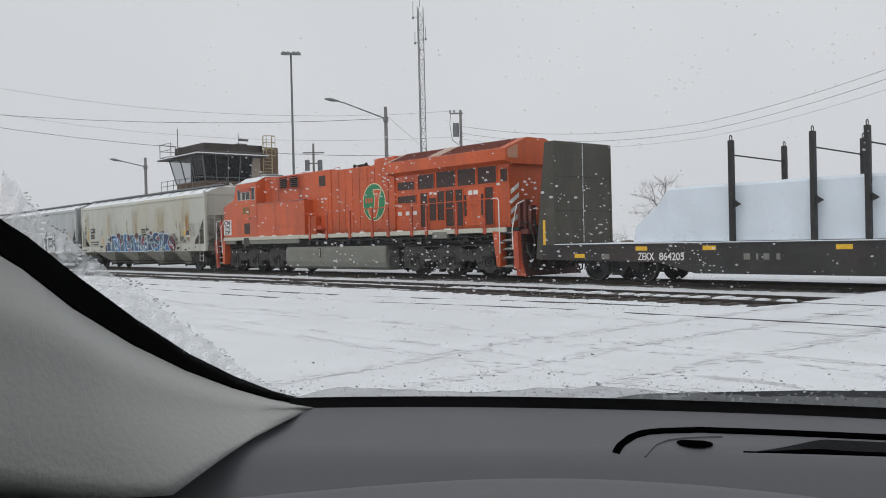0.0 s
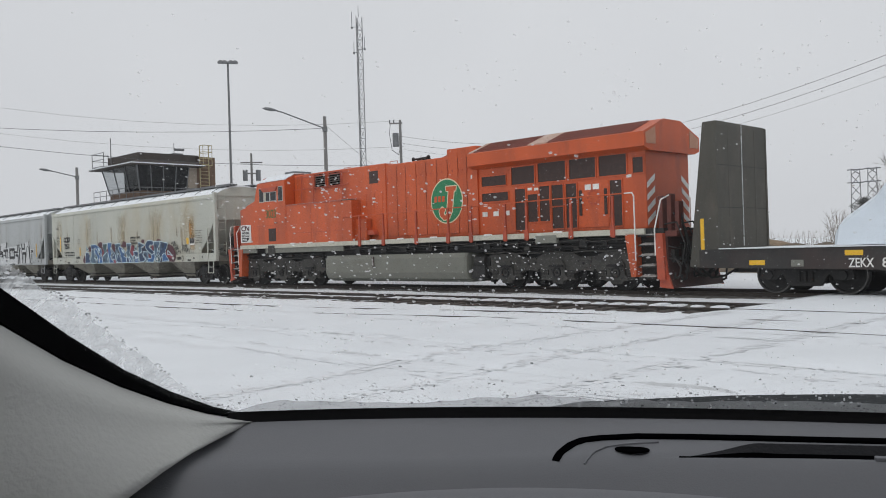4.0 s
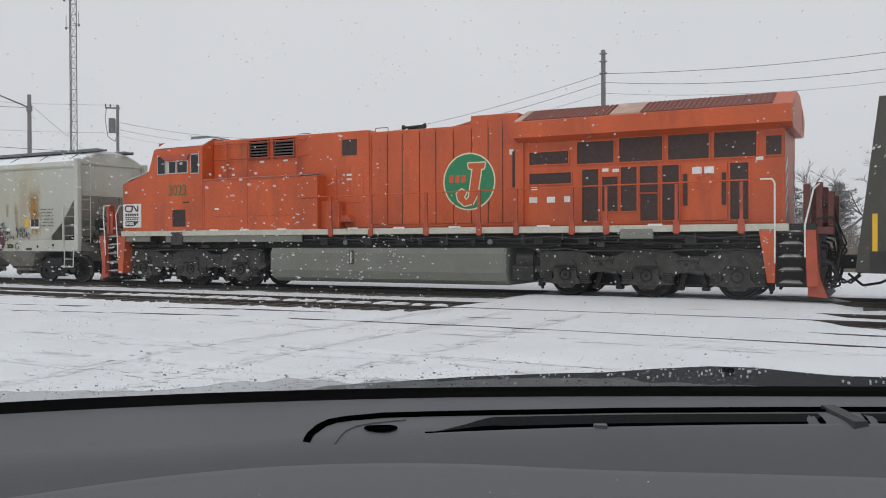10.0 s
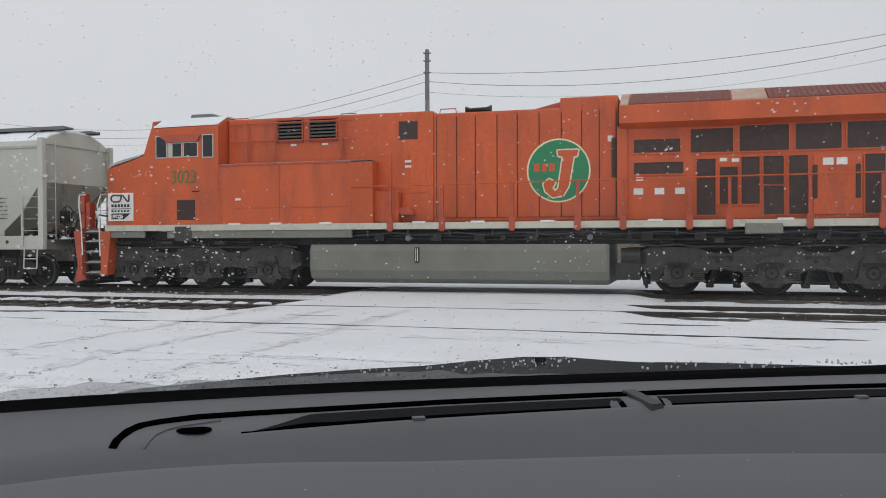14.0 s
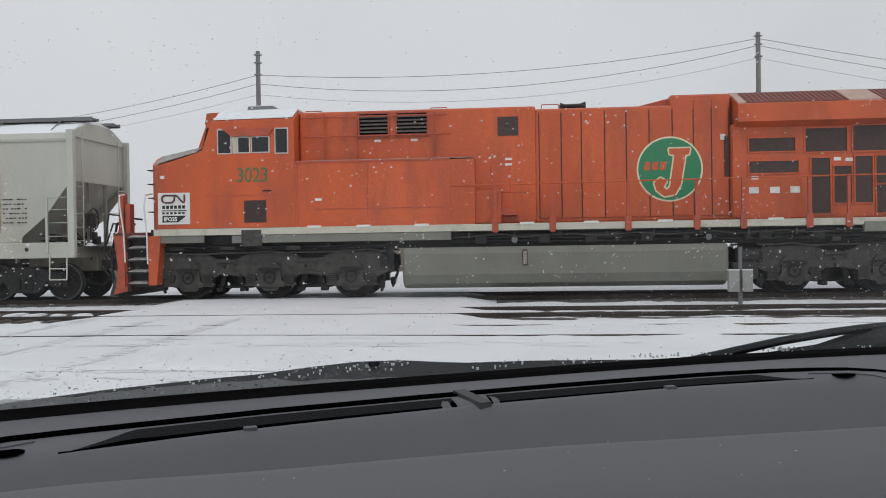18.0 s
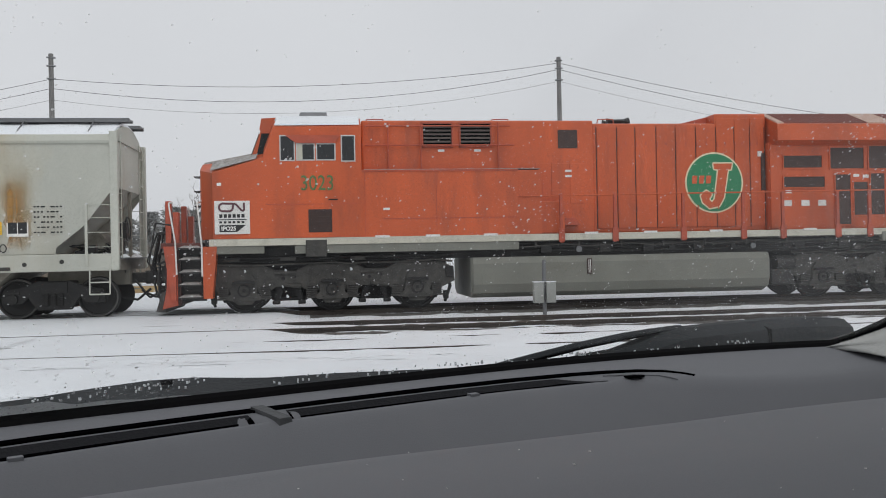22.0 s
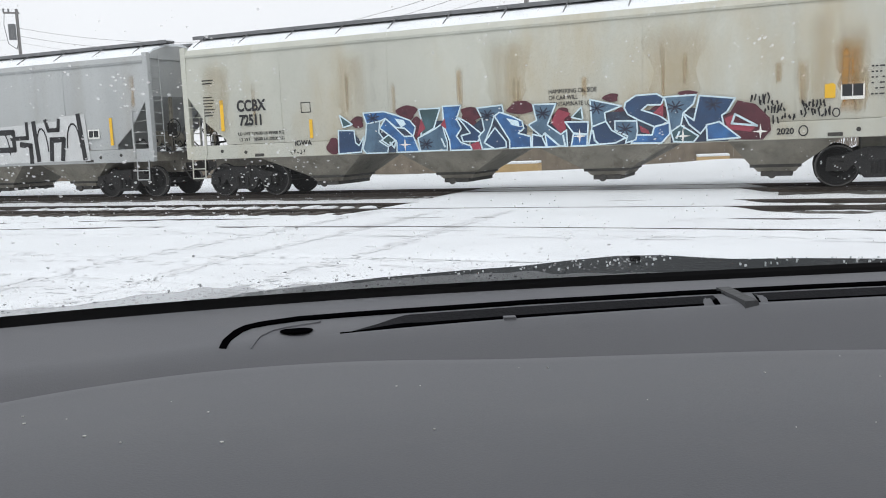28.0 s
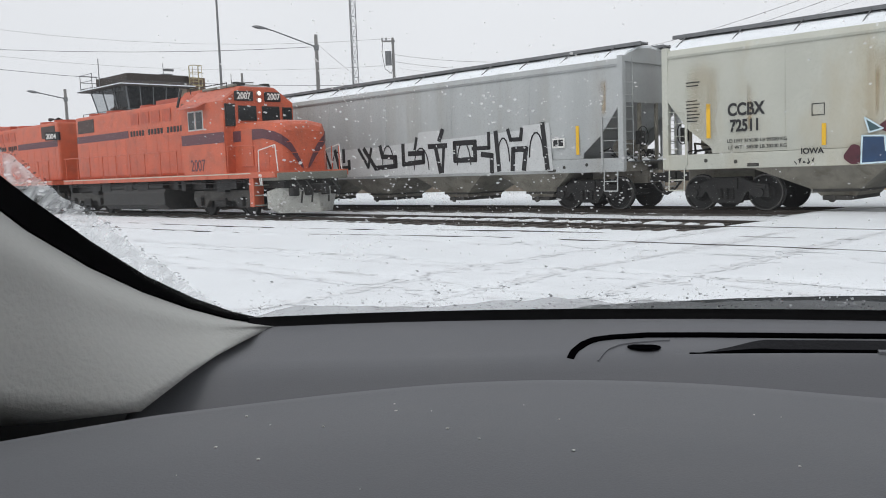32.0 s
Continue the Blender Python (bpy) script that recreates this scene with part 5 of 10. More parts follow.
    loco_truck(t, (-16.45, -14.4, -12.37))
    loco_truck(t, (-1.92, 0.13, 2.22))
    # nose and cab: rings of (y, z) along x
    def ring(x, hw, zb, zs, zc, cham):
        return [(x, -hw, zb), (x, -hw, zs), (x, -(hw - cham), zc), (x, hw - cham, zc), (x, hw, zs), (x, hw, zb)]
    bm = bmesh.new()
    loft(bm, [ring(-17.47, 0.80, 1.75, 3.40, 3.52, 0.25), ring(-17.42, 0.95, 1.75, 3.38, 3.56, 0.3), ring(-17.10, 1.5, 1.75, 3.28, 3.56, 0.55), ring(-15.95, 1.5, 1.75, 3.62, 3.78, 0.5)])
    nose = part("nose", bm, ORANGE, t)
    bm = bmesh.new()
    loft(bm, [[(-17.4, -0.55, 3.57), (-17.4, 0.55, 3.57), (-17.4, 0.5, 3.62), (-17.4, -0.5, 3.62)], [(-16.2, -0.85, 3.76), (-16.2, 0.85, 3.76), (-16.2, 0.75, 3.82), (-16.2, -0.75, 3.82)]])
    part("nose_snow", bm, STEPDUST, nose, "thin snow on the nose")
    bm = bmesh.new()
    loft(bm, [[(-17.15, -1.42, 3.34), (-17.15, -1.0, 3.54), (-17.15, -0.98, 3.56), (-17.15, -1.4, 3.37)], [(-16.1, -1.42, 3.62), (-16.1, -1.02, 3.76), (-16.1, -1.0, 3.78), (-16.1, -1.4, 3.66)]])
    part("nose_snow", bm, STEPDUST, nose)
    for z in (2.2, 2.55, 2.9, 3.25):
        bm = bmesh.new()
        pipe(bm, [(-17.44, -0.85, z), (-17.6, -0.85, z), (-17.6, -0.55, z), (-17.46, -0.55, z)], 0.014, 5)
        part("grab_iron", bm, BLACK, nose)
    bm = bmesh.new()
    loft(bm, [ring(-15.95, 1.5, 1.75, 3.62, 3.9, 0.5), ring(-15.70, 1.5, 1.75, 4.34, 4.60, 0.55), ring(-13.66, 1.5, 1.75, 4.36, 4.62, 0.55)])
    cabp = part("cab", bm, ORANGE, t)
    bm = bmesh.new()  # windscreen wall, set forward of the cab side
    loft(bm, [[(-16.28, -0.98, 3.6), (-16.28, 0.98, 3.6), (-15.7, 0.98, 3.6), (-15.7, -0.98, 3.6)], [(-16.02, -0.98, 4.32), (-16.02, 0.98, 4.32), (-15.6, 0.98, 4.32), (-15.6, -0.98, 4.32)], [(-16.05, -0.98, 4.36), (-16.05, 0.98, 4.36), (-15.6, 0.98, 4.36), (-15.6, -0.98, 4.36)], [(-16.0, -0.98, 4.62), (-16.0, 0.98, 4.62), (-15.6, 0.98, 4.64), (-15.6, -0.98, 4.64)]])
    part("windscreen_wall", bm, ORANGE, cabp)
    for y0, y1 in ((-0.9, -0.08), (0.08, 0.9)):
        bm = bmesh.new()
        quad(bm, (-16.27, y0, 3.74), (-16.27, y1, 3.74), (-16.07, y1, 4.28), (-16.07, y0, 4.28))
        bmesh.ops.solidify(bm, geom=bm.faces[:], thickness=0.03)
        part("windscreen", bm, DARKGLASS, cabp)
    bm = bmesh.new()
    quad(bm, (-16.13, -0.993, 3.7), (-15.78, -0.993, 3.7), (-15.74, -0.993, 4.26), (-16.0, -0.993, 4.26))
    bmesh.ops.solidify(bm, geom=bm.faces[:], thickness=0.012)
    part("quarter_window", bm, DARKGLASS, cabp)
    bm = bmesh.new()
    rbox(bm, -15.68, -13.7, -1.42, 1.42, 4.40, 4.44, 0.02)
    loft(bm, [[(-15.66, y, z) for y, z in ((-1.46, 4.38), (-0.94, 4.63), (0.94, 4.63), (1.46, 4.38), (0.94, 4.68), (-0.94, 4.68))], [(-13.7, y, z) for y, z in ((-1.46, 4.40), (-0.94, 4.65), (0.94, 4.65), (1.46, 4.40), (0.94, 4.69), (-0.94, 4.69))]])
    part("roof_snow", bm, SNOW, cabp, "snow lying on the cab roof")
    bm = bmesh.new()
    loft(bm, [[(-15.16, -0.5, 4.64), (-14.42, -0.5, 4.64), (-14.42, 0.5, 4.64), (-15.16, 0.5, 4.64)], [(-15.1, -0.45, 4.85), (-14.46, -0.45, 4.85), (-14.46, 0.45, 4.85), (-15.1, 0.45, 4.85)]])
    ac = part("air_conditioner", bm, GALV, cabp)
    bm = bmesh.new()
    rbox(bm, -15.09, -14.47, -0.44, 0.44, 4.851, 4.868, 0.006)
    part("snow", bm, SNOW, ac)
    for s in S:
        for x0, x1, z0, z1, m in ((-15.56, -15.2, 3.54, 4.15, DARKGLASS), (-15.18, -14.74, 3.55, 3.96, DARKGLASS), (-14.72, -14.26, 3.55, 3.96, DARKGLASS), (-14.14, -13.8, 3.52, 4.15, DARKGLASS)):
            bm = bmesh.new()
            rbox(bm, x0, x1, min(s * 1.46, s * 1.512), max(s * 1.46, s * 1.512), z0, z1, 0.01)
            fr = part("window_frame", bm, ALU, cabp)
            bm = bmesh.new()
            box(bm, x0 + 0.03, x1 - 0.03, min(s * 1.505, s * 1.516), max(s * 1.505, s * 1.516), z0 + 0.03, z1 - 0.03)
            part("pane", bm, m, fr)
        bm = bmesh.new()
        box(bm, -15.16, -15.03, min(s * 1.517, s * 1.522), max(s * 1.517, s * 1.522), 3.57, 3.94)
        part("blind", bm, SILL, cabp)
        bm = bmesh.new()  # fabric awning above the sliding windows
        prism(bm, [(-15.42, 4.14), (-14.16, 4.14), (-14.28, 3.96), (-15.18, 3.96)], min(s * 1.518, s * 1.56), max(s * 1.518, s * 1.56))
        part("awning", bm, ORANGE_DARK, cabp, "drooping orange window awning")
        bm = bmesh.new()
        box(bm, -14.45, -14.23, min(s * 1.5, s * 1.512), max(s * 1.5, s * 1.512), 2.62, 2.65)
        part("door_handle", bm, BLACK_AND_SHADE, cabp)
        bm = bmesh.new()
        box(bm, -15.9, -13.75, min(s * 1.5, s * 1.505), max(s * 1.5, s * 1.505), 2.525, 2.54)
        part("panel_seam", bm, ORANGE_DARK, cabp)
        bm = bmesh.new()
        box(bm, -17.0, -16.9, min(s * 1.5, s * 1.508), max(s * 1.5, s * 1.508), 2.98, 3.05)
        part("label_plate", bm, WHITE, cabp)
        bm = bmesh.new()
        for k in range(9):
            box(bm, -14.91, -14.38, min(s * 1.498, s * 1.512), max(s * 1.498, s * 1.512), 1.9 + k * 0.056, 1.935 + k * 0.056)
        part("cab_grille", bm, GRILLE, cabp)
        bm = bmesh.new()
        box(bm, -14.92, -14.37, min(s * 1.49, s * 1.503), max(s * 1.49, s * 1.503), 1.87, 2.41)
        part("grille_backing", bm, GRILLE, cabp)
    # lettering and emblem board on the cab side
    words("3023", 0.50, MATS.get("number_green") or mat("number_green", (0.085, 0.15, 0.05), 0.5), t, upright(-15.1, -1.507, 2.86), "road_number", 0.80, "faded green road number", 0.002)
    bm = bmesh.new()
    rbox(bm, -17.06, -16.26, -1.535, -1.5, 1.86, 2.63, 0.01)
    bd = part("emblem_board", bm, WHITE, t, "white board with a maroon emblem and black marks")
    bm = bmesh.new()  # rounded linked strokes of the emblem
    r = 0.024
    pipe(bm, [(-16.62, -1.54, 2.56), (-16.88, -1.54, 2.57), (-16.95, -1.54, 2.53), (-16.95, -1.54, 2.43), (-16.88, -1.54, 2.39), (-16.70, -1.54, 2.39), (-16.65, -1.54, 2.43), (-16.63, -1.54, 2.56), (-16.58, -1.54, 2.56), (-16.44, -1.54, 2.40), (-16.39, -1.54, 2.40), (-16.39, -1.54, 2.58)], r, 6)
    part("emblem", bm, MAROON, bd)
    bm = bmesh.new()
    for k in range(6):
        box(bm, -16.95 + k * 0.10, -16.88 + k * 0.10, -1.540, -1.536, 2.24, 2.32)
        box(bm, -16.95 + k * 0.10, -16.89 + k * 0.10, -1.540, -1.536, 2.11, 2.16)
    box(bm, -16.97, -16.33, -1.540, -1.536, 2.185, 2.205)
    prism(bm, [(-16.95, 1.91), (-16.55, 1.91), (-16.35, 2.07), (-16.95, 2.07)], -1.540, -1.536)
    part("board_marks", bm, TEXTBLACK, bd)
    words("IPO25", 0.13, WHITE, bd, upright(-16.91, -1.5415, 1.945), "lettering", 1.0, "", 0.004)
    # rear of the cab and the hoods
    bm = bmesh.new()
    box(bm, -13.66, -9.9, -1.49, 1.49, 1.745, 3.30)
    low = part("equipment_cabinet", bm, ORANGE, t)
    bm = bmesh.new()
    for s in S:
        for x in (-13.6, -11.9):
            box(bm, x, x + 0.012, min(s * 1.488, s * 1.497), max(s * 1.488, s * 1.497), 1.78, 3.28)
        box(bm, -13.66, -9.9, min(s * 1.46, s * 1.51), max(s * 1.46, s * 1.51), 3.285, 3.325)
        box(bm, -13.2, -9.93, min(s * 1.486, s * 1.497), max(s * 1.486, s * 1.497), 2.155, 2.175)
    part("panel_trim", bm, ORANGE_DARK, low)
    for s in S:
        bm = bmesh.new()
        xs = np.linspace(-13.6, -9.35, 30)
        loft(bm, [[(x, s * 1.50, 3.326), (x, s * 1.50, 3.338 + 0.008 * noise.noise(Vector((x * 3, s, 2)))), (x, s * 1.2, 3.35), (x, s * 1.2, 3.326)] for x in xs])
        part("ledge_dust", bm, STEPDUST, low, "thin dirty snow on the ledge")
        for x, y, z in ((-13.17, 1.497, 2.37), (-11.78, 1.03, 3.80), (-10.88, 1.03, 3.80), (-8.6, 1.04, 3.28), (-8.6, 1.04, 3.15), (-9.0, 1.04, 2.3)):
            bm = bmesh.new()
            box(bm, x, x + 0.16, min(s * (y - 0.01), s * (y + 0.006)), max(s * (y - 0.01), s * (y + 0.006)), z, z + 0.055)
            part("label_plate", bm, WHITE, low)
    for x in (-13.3, -10.2, -7.5):
        bm = bmesh.new()
        pipe(bm, [(x - 0.22, -0.9, 4.48), (x - 0.2, -0.9, 4.61), (x + 0.2, -0.9, 4.61), (x + 0.22, -0.9, 4.48)], 0.012, 6)
        part("lifting_eye", bm, ORANGE_DARK, low)
    bm = bmesh.new()
    rbox(bm, -13.64, -7.86, -1.02, 1.02, 1.745, 4.57, 0.05)
    hood = part("blower_hood", bm, ORANGE, t)
    for s in S:
        for x0, x1 in ((-12.14, -11.44), (-11.22, -10.48)):
            bm = bmesh.new()
            box(bm, x0, x1, min(s * 1.015, s * 1.025), max(s * 1.015, s * 1.025), 3.93, 4.48)
            lv = part("louvre_backing", bm, VOID, hood)
            for k in range(6):
                bm = bmesh.new()
                z = 3.95 + k * 0.09
                loft(bm, [[(x0 + 0.01, s * 1.03, z), (x1 - 0.01, s * 1.03, z), (x1 - 0.01, s * 1.075, z - 0.02), (x0 + 0.01, s * 1.075, z - 0.02)], [(x0 + 0.01, s * 1.03, z + 0.03), (x1 - 0.01, s * 1.03, z + 0.03), (x1 - 0.01, s * 1.075, z + 0.012), (x0 + 0.01, s * 1.075, z + 0.012)]])
                part("slat", bm, GALV_DULL, lv)
            bm = bmesh.new()
            for a, b, c, d in ((x0 - 0.03, x0, 3.9, 4.5), (x1, x1 + 0.03, 3.9, 4.5), (x0 - 0.03, x1 + 0.03, 4.48, 4.51), (x0 - 0.03, x1 + 0.03, 3.9, 3.93)):
                box(bm, a, b, min(s * 1.02, s * 1.085), max(s * 1.02, s * 1.085), c, d)
            part("louvre_frame", bm, ORANGE_DARK, lv)
        bm = bmesh.new()
        box(bm, -8.77, -8.27, min(s * 1.015, s * 1.03), max(s * 1.015, s * 1.03), 3.87, 4.33)
        part("screen", bm, GRILLE, hood)
        for x in (-13.0, -12.2, -10.3):  # grab rails up the hood flank
            bm = bmesh.new()
            rod(bm, (x, s * 1.12, 3.35), (x, s * 1.12, 4.5), 0.02, 6)
            part("hood_rail", bm, ORANGE_DARK, hood)
        bm = bmesh.new()
        rod(bm, (-13.55, s * 1.12, 3.95), (-9.9, s * 1.12, 3.95), 0.018, 6)
        rod(bm, (-13.55, s * 1.12, 4.42), (-10.0, s * 1.12, 4.42), 0.018, 6)
        part("hood_rail", bm, ORANGE_DARK, hood)
        for x0, x1, z0, z1 in ((-9.35, -8.97, 2.5, 3.5), (-8.95, -8.5, 2.5, 3.5), (-8.48, -8.05, 2.5, 3.5)):
            bm = bmesh.new()
            rbox(bm, x0, x1, min(s * 1.01, s * 1.035), max(s * 1.01, s * 1.035), z0, z1, 0.01)
            part("access_door", bm, ORANGE, hood)
    bm = bmesh.new()
    rbox(bm, -9.905, -9.32, -1.486, -1.0, 1.745, 3.30, 0.012)
    part("cabinet_end", bm, ORANGE, low)
    bm = bmesh.new()
    rbox(bm, -9.35, -8.7, -1.3, -1.03, 1.75, 2.55, 0.03)
    bx = part("brake_stand", bm, ORANGE, t)
    bm = bmesh.new()
    prism(bm, [(-8.72, 1.95), (-8.3, 1.95), (-8.42, 2.13), (-8.72, 2.13)], -1.25, -1.03)
    part("bracket", bm, ORANGE_DARK, bx)
    # engine hood with its doors
    bm = bmesh.new()
    rbox(bm, -7.87, -3.28, -0.99, 0.99, 1.745, 4.50, 0.05)
    eh = part("engine_hood", bm, ORANGE, t)
    seams = (-7.78, -7.25, -6.77, -6.22, -5.71, -5.17, -4.63, -4.14, -3.72, -3.32)
    for s in S:
        for a in seams:
            bm = bmesh.new()
            box(bm, a - 0.011, a + 0.011, min(s * 0.985, s * 0.995), max(s * 0.985, s * 0.995), 1.86, 4.40)
            part("door_gap", bm, GRILLE, eh)
        for a, b in zip(seams, seams[1:]):
            bm = bmesh.new()
            rbox(bm, a + 0.012, b - 0.012, min(s * 0.985, s * 1.012), max(s * 0.985, s * 1.012), 1.86, 4.40 if a < -4.7 else 4.62, 0.012)
            dr = part("engine_door", bm, ORANGE, eh)
            bm = bmesh.new()
            for z in (2.3, 3.9):
                box(bm, a + 0.02, a + 0.045, min(s * 1.01, s * 1.03), max(s * 1.01, s * 1.03), z, z + 0.12)
            box(bm, (a + b) / 2 - 0.02, (a + b) / 2 + 0.02, min(s * 1.01, s * 1.025), max(s * 1.01, s * 1.025), 3.95, 4.02)
            part("hinge", bm, ORANGE_DARK, dr)
    bm = bmesh.new()
    rbox(bm, -4.66, -3.28, -1.0, 1.0, 4.40, 4.74, 0.04)
    part("exhaust_block", bm, ORANGE, eh)
    bm = bmesh.new()
    prism(bm, [(-5.6, 4.5), (-4.66, 4.5), (-4.66, 4.72)], -0.55, 0.55)
    part("roof_ramp", bm, ORANGE_DARK, eh)
    bm = bmesh.new()
    rbox(bm, -7.05, -6.7, -0.15, 0.15, 4.5, 4.58, 0.02)
    for y, z, dx in ((-0.18, 4.68, -1), (0.0, 4.72, 1), (0.18, 4.68, -1), (-0.06, 4.66, 1)):
        rod(bm, (-6.9 - dx * 0.22, y, z), (-6.9 + dx * 0.2, y, z), 0.028, 8, 0.035)
        rod(bm, (-6.9 + dx * 0.2, y, z), (-6.9 + dx * 0.32, y, z), 0.035, 8, 0.085)
    part("horn", bm, BLACK, t)
    # round emblem on the doors
    bm = bmesh.new()
    disc(bm, -4.70, -1.013, 2.98, 0.775, -0.006, 48)
    em = part("emblem_rim", bm, CREAM, t, "cream rim of the round green emblem")
    bm = bmesh.new()
    disc(bm, -4.70, -1.0195, 2.98, 0.735, -0.004, 48)
    part("emblem_disc", bm, GREEN, em)

    def hook(grow, y):
        """The tall hooked stroke of the emblem; grown copies behind it make its pale edge."""
        b2 = bmesh.new()
        shape = ((-0.02, 0.485), (0.478, 0.485), (0.45, 0.33), (0.37, 0.33), (0.25, -0.38), (0.12, -0.60), (-0.14, -0.65), (-0.32, -0.50), (-0.37, -0.32), (-0.22, -0.20), (-0.07, -0.30), (-0.15, -0.42), (-0.08, -0.50), (0.0, -0.42), (0.11, 0.33), (0.0, 0.35))
        for k in range(8 if grow else 1):
            dx, dz = grow * math.cos(k * math.pi / 4), grow * math.sin(k * math.pi / 4)
            prism(b2, [(-4.70 + x + dx, 2.98 + z + dz) for x, z in shape], y - 0.0004 * k, y - 0.0004 * k - 0.001)
        return b2
    part("emblem_stroke_outline", hook(0.035, -1.0245), CREAM, em)
    part("emblem_stroke", hook(0.0, -1.029), ORANGE, em)
    bm = bmesh.new()
    for k in range(3):
        x = -5.30 + k * 0.185
        prism(bm, [(x, 2.96), (x + 0.13, 2.96), (x + 0.15, 3.16), (x + 0.02, 3.16)], -1.0245, -1.0285)
    part("emblem_bars", bm, ORANGE, em)
    # radiator section
    bm = bmesh.new()
    rbox(bm, -3.30, 3.24, -1.16, 1.16, 1.745, 3.98, 0.03)
    rad = part("radiator_body", bm, ORANGE, t)
    bm = bmesh.new()
    secw = [(-1.2, 3.90), (-1.5, 4.0), (-1.5, 4.40), (-0.45, 4.82), (0.45, 4.82), (1.5, 4.40), (1.5, 4.0), (1.2, 3.90)]
    loft(bm, [[(x, a, b) for a, b in secw] for x in (-3.22, 3.42)])
    wing = part("radiator_wing", bm, ORANGE, t)
    bm = bmesh.new()
    for s in S:
        for x0, x1 in ((-3.0, -0.75), (0.05, 3.0)):
            loft(bm, [[(x, s * 1.42, 4.425), (x, s * 0.52, 4.785), (x, s * 0.52, 4.815), (x, s * 1.42, 4.455)] for x in (x0, x1)])
    part("radiator_grille", bm, RADRED, wing, "dull red radiator grilles")
    bm = bmesh.new()
    for s in S:
        for x in np.arange(-2.95, 3.0, 0.12):
            if -0.75 < x < 0.05:
                continue
            loft(bm, [[(x + d, s * 1.41, 4.44 + h), (x + d, s * 0.53, 4.792 + h)] + [(x + d + 0.02, s * 0.53, 4.792 + h), (x + d + 0.02, s * 1.41, 4.44 + h)] for d, h in ((0, 0), (0, 0.035))])
    part("radiator_bars", bm, RADRED, wing)
    bm = bmesh.new()
    for s in S:
        loft(bm, [[(x, s * 1.44, 4.415), (x, s * 0.5, 4.79), (x, s * 0.5, 4.83), (x, s * 1.44, 4.455)] for x in (-0.72, 0.02)])
        loft(bm, [[(x, s * 1.44, 4.415), (x, s * 0.5, 4.79), (x, s * 0.5, 4.83), (x, s * 1.44, 4.455)] for x in (-3.2, -3.02)])
    part("roof_patch", bm, mat("faded_roof_panel", (0.46, 0.30, 0.23), 0.6, dirt=(0.55, 0.5, 0.47), dirt_amount=0.6, dirt_scale=3), wing, "pale sun-faded roof panel")
    bm = bmesh.new()
    for s in S:
        b0 = [(3.425, s * 0.92, 4.08), (3.425, s * 1.4, 4.08), (3.425, s * 1.43, 4.36), (3.425, s * 0.92, 4.57)]
        loft(bm, [b0, [(x + 0.012, y, z) for x, y, z in b0]])
    part("end_panel", bm, mat("faded_pink_orange", (0.50, 0.26, 0.17), 0.6, dirt=(0.3, 0.12, 0.07), dirt_amount=0.6, dirt_scale=3), wing, "sun-faded end panel")
    for s in S:
        bm = bmesh.new()
        prism(bm, [(-3.28, 3.92), (-3.05, 3.92), (-3.05, 1.8), (-3.28, 1.8)], min(s * 1.15, s * 1.22), max(s * 1.15, s * 1.22))
        part("radiator_pilaster", bm, ORANGE, rad)
        bm = bmesh.new()
        box(bm, -3.43, -3.33, min(s * 1.01, s * 1.05), max(s * 1.01, s * 1.05), 2.78, 3.72)
        part("sight_glass", bm, GRILLE, rad)
        bm = bmesh.new()
        rbox(bm, -3.52, -3.40, min(s * 1.01, s * 1.04), max(s * 1.01, s * 1.04), 3.64, 3.78, 0.01)
        part("label_plate", bm, WHITE, rad)
        ups = ((-2.9, -1.85, 3.33, 3.64), (-2.9, -1.78, 2.83, 3.1), (-1.62, -0.69, 3.30, 3.84), (-0.55, 0.50, 3.30, 3.88), (0.64, 1.58, 3.30, 3.88), (1.70, 2.63, 3.30, 3.88), (2.84, 3.17, 3.31, 3.74))
        lows = ((-1.49, -1.07, 1.86, 3.15), (-0.98, -0.59, 2.10, 2.95), (-0.51, -0.12, 2.10, 3.17), (-0.04, 0.39, 2.54, 3.17), (-0.03, 0.39, 1.86, 2.5), (0.50, 0.89, 1.86, 3.17), (2.06, 2.46, 1.86, 3.16))
        for a, b, c, d in ups + lows:
            bm = bmesh.new()
            for p, q, r2, u2 in ((a - 0.03, a, c - 0.03, d + 0.03), (b, b + 0.03, c - 0.03, d + 0.03), (a, b, d, d + 0.03), (a, b, c - 0.03, c)):
                box(bm, p, q, min(s * 1.15, s * 1.19), max(s * 1.15, s * 1.19), r2, u2)
            fr = part("screen_frame", bm, ORANGE, rad)
            bm = bmesh.new()
            box(bm, a, b, min(s * 1.155, s * 1.166), max(s * 1.155, s * 1.166), c, d)
            part("screen", bm, GRILLE, fr)
        bm = bmesh.new()
        rbox(bm, 1.0, 2.0, min(s * 1.155, s * 1.185), max(s * 1.155, s * 1.185), 1.84, 3.18, 0.015)
        dr = part("fan_door", bm, ORANGE, rad)
        bm = bmesh.new()
        for k in range(10):
            a = 2 * math.pi * k / 10
            rod(bm, (1.5 + 0.2 * math.cos(a), s * 1.19, 2.72 + 0.2 * math.sin(a)), (1.5 + 0.2 * math.cos(a), s * 1.2, 2.72 + 0.2 * math.sin(a)), 0.045, 6)
        part("vent_holes", bm, ORANGE_DARK, dr)
        for x0, x1 in ((1.2, 1.42), (1.48, 1.7)):
            bm = bmesh.new()
            box(bm, x0, x1, min(s * 1.186, s * 1.195), max(s * 1.186, s * 1.195), 2.94, 3.1)
            part("warning_label", bm, WHITE, dr)
        for x in (1.04, 1.92):
            bm = bmesh.new()
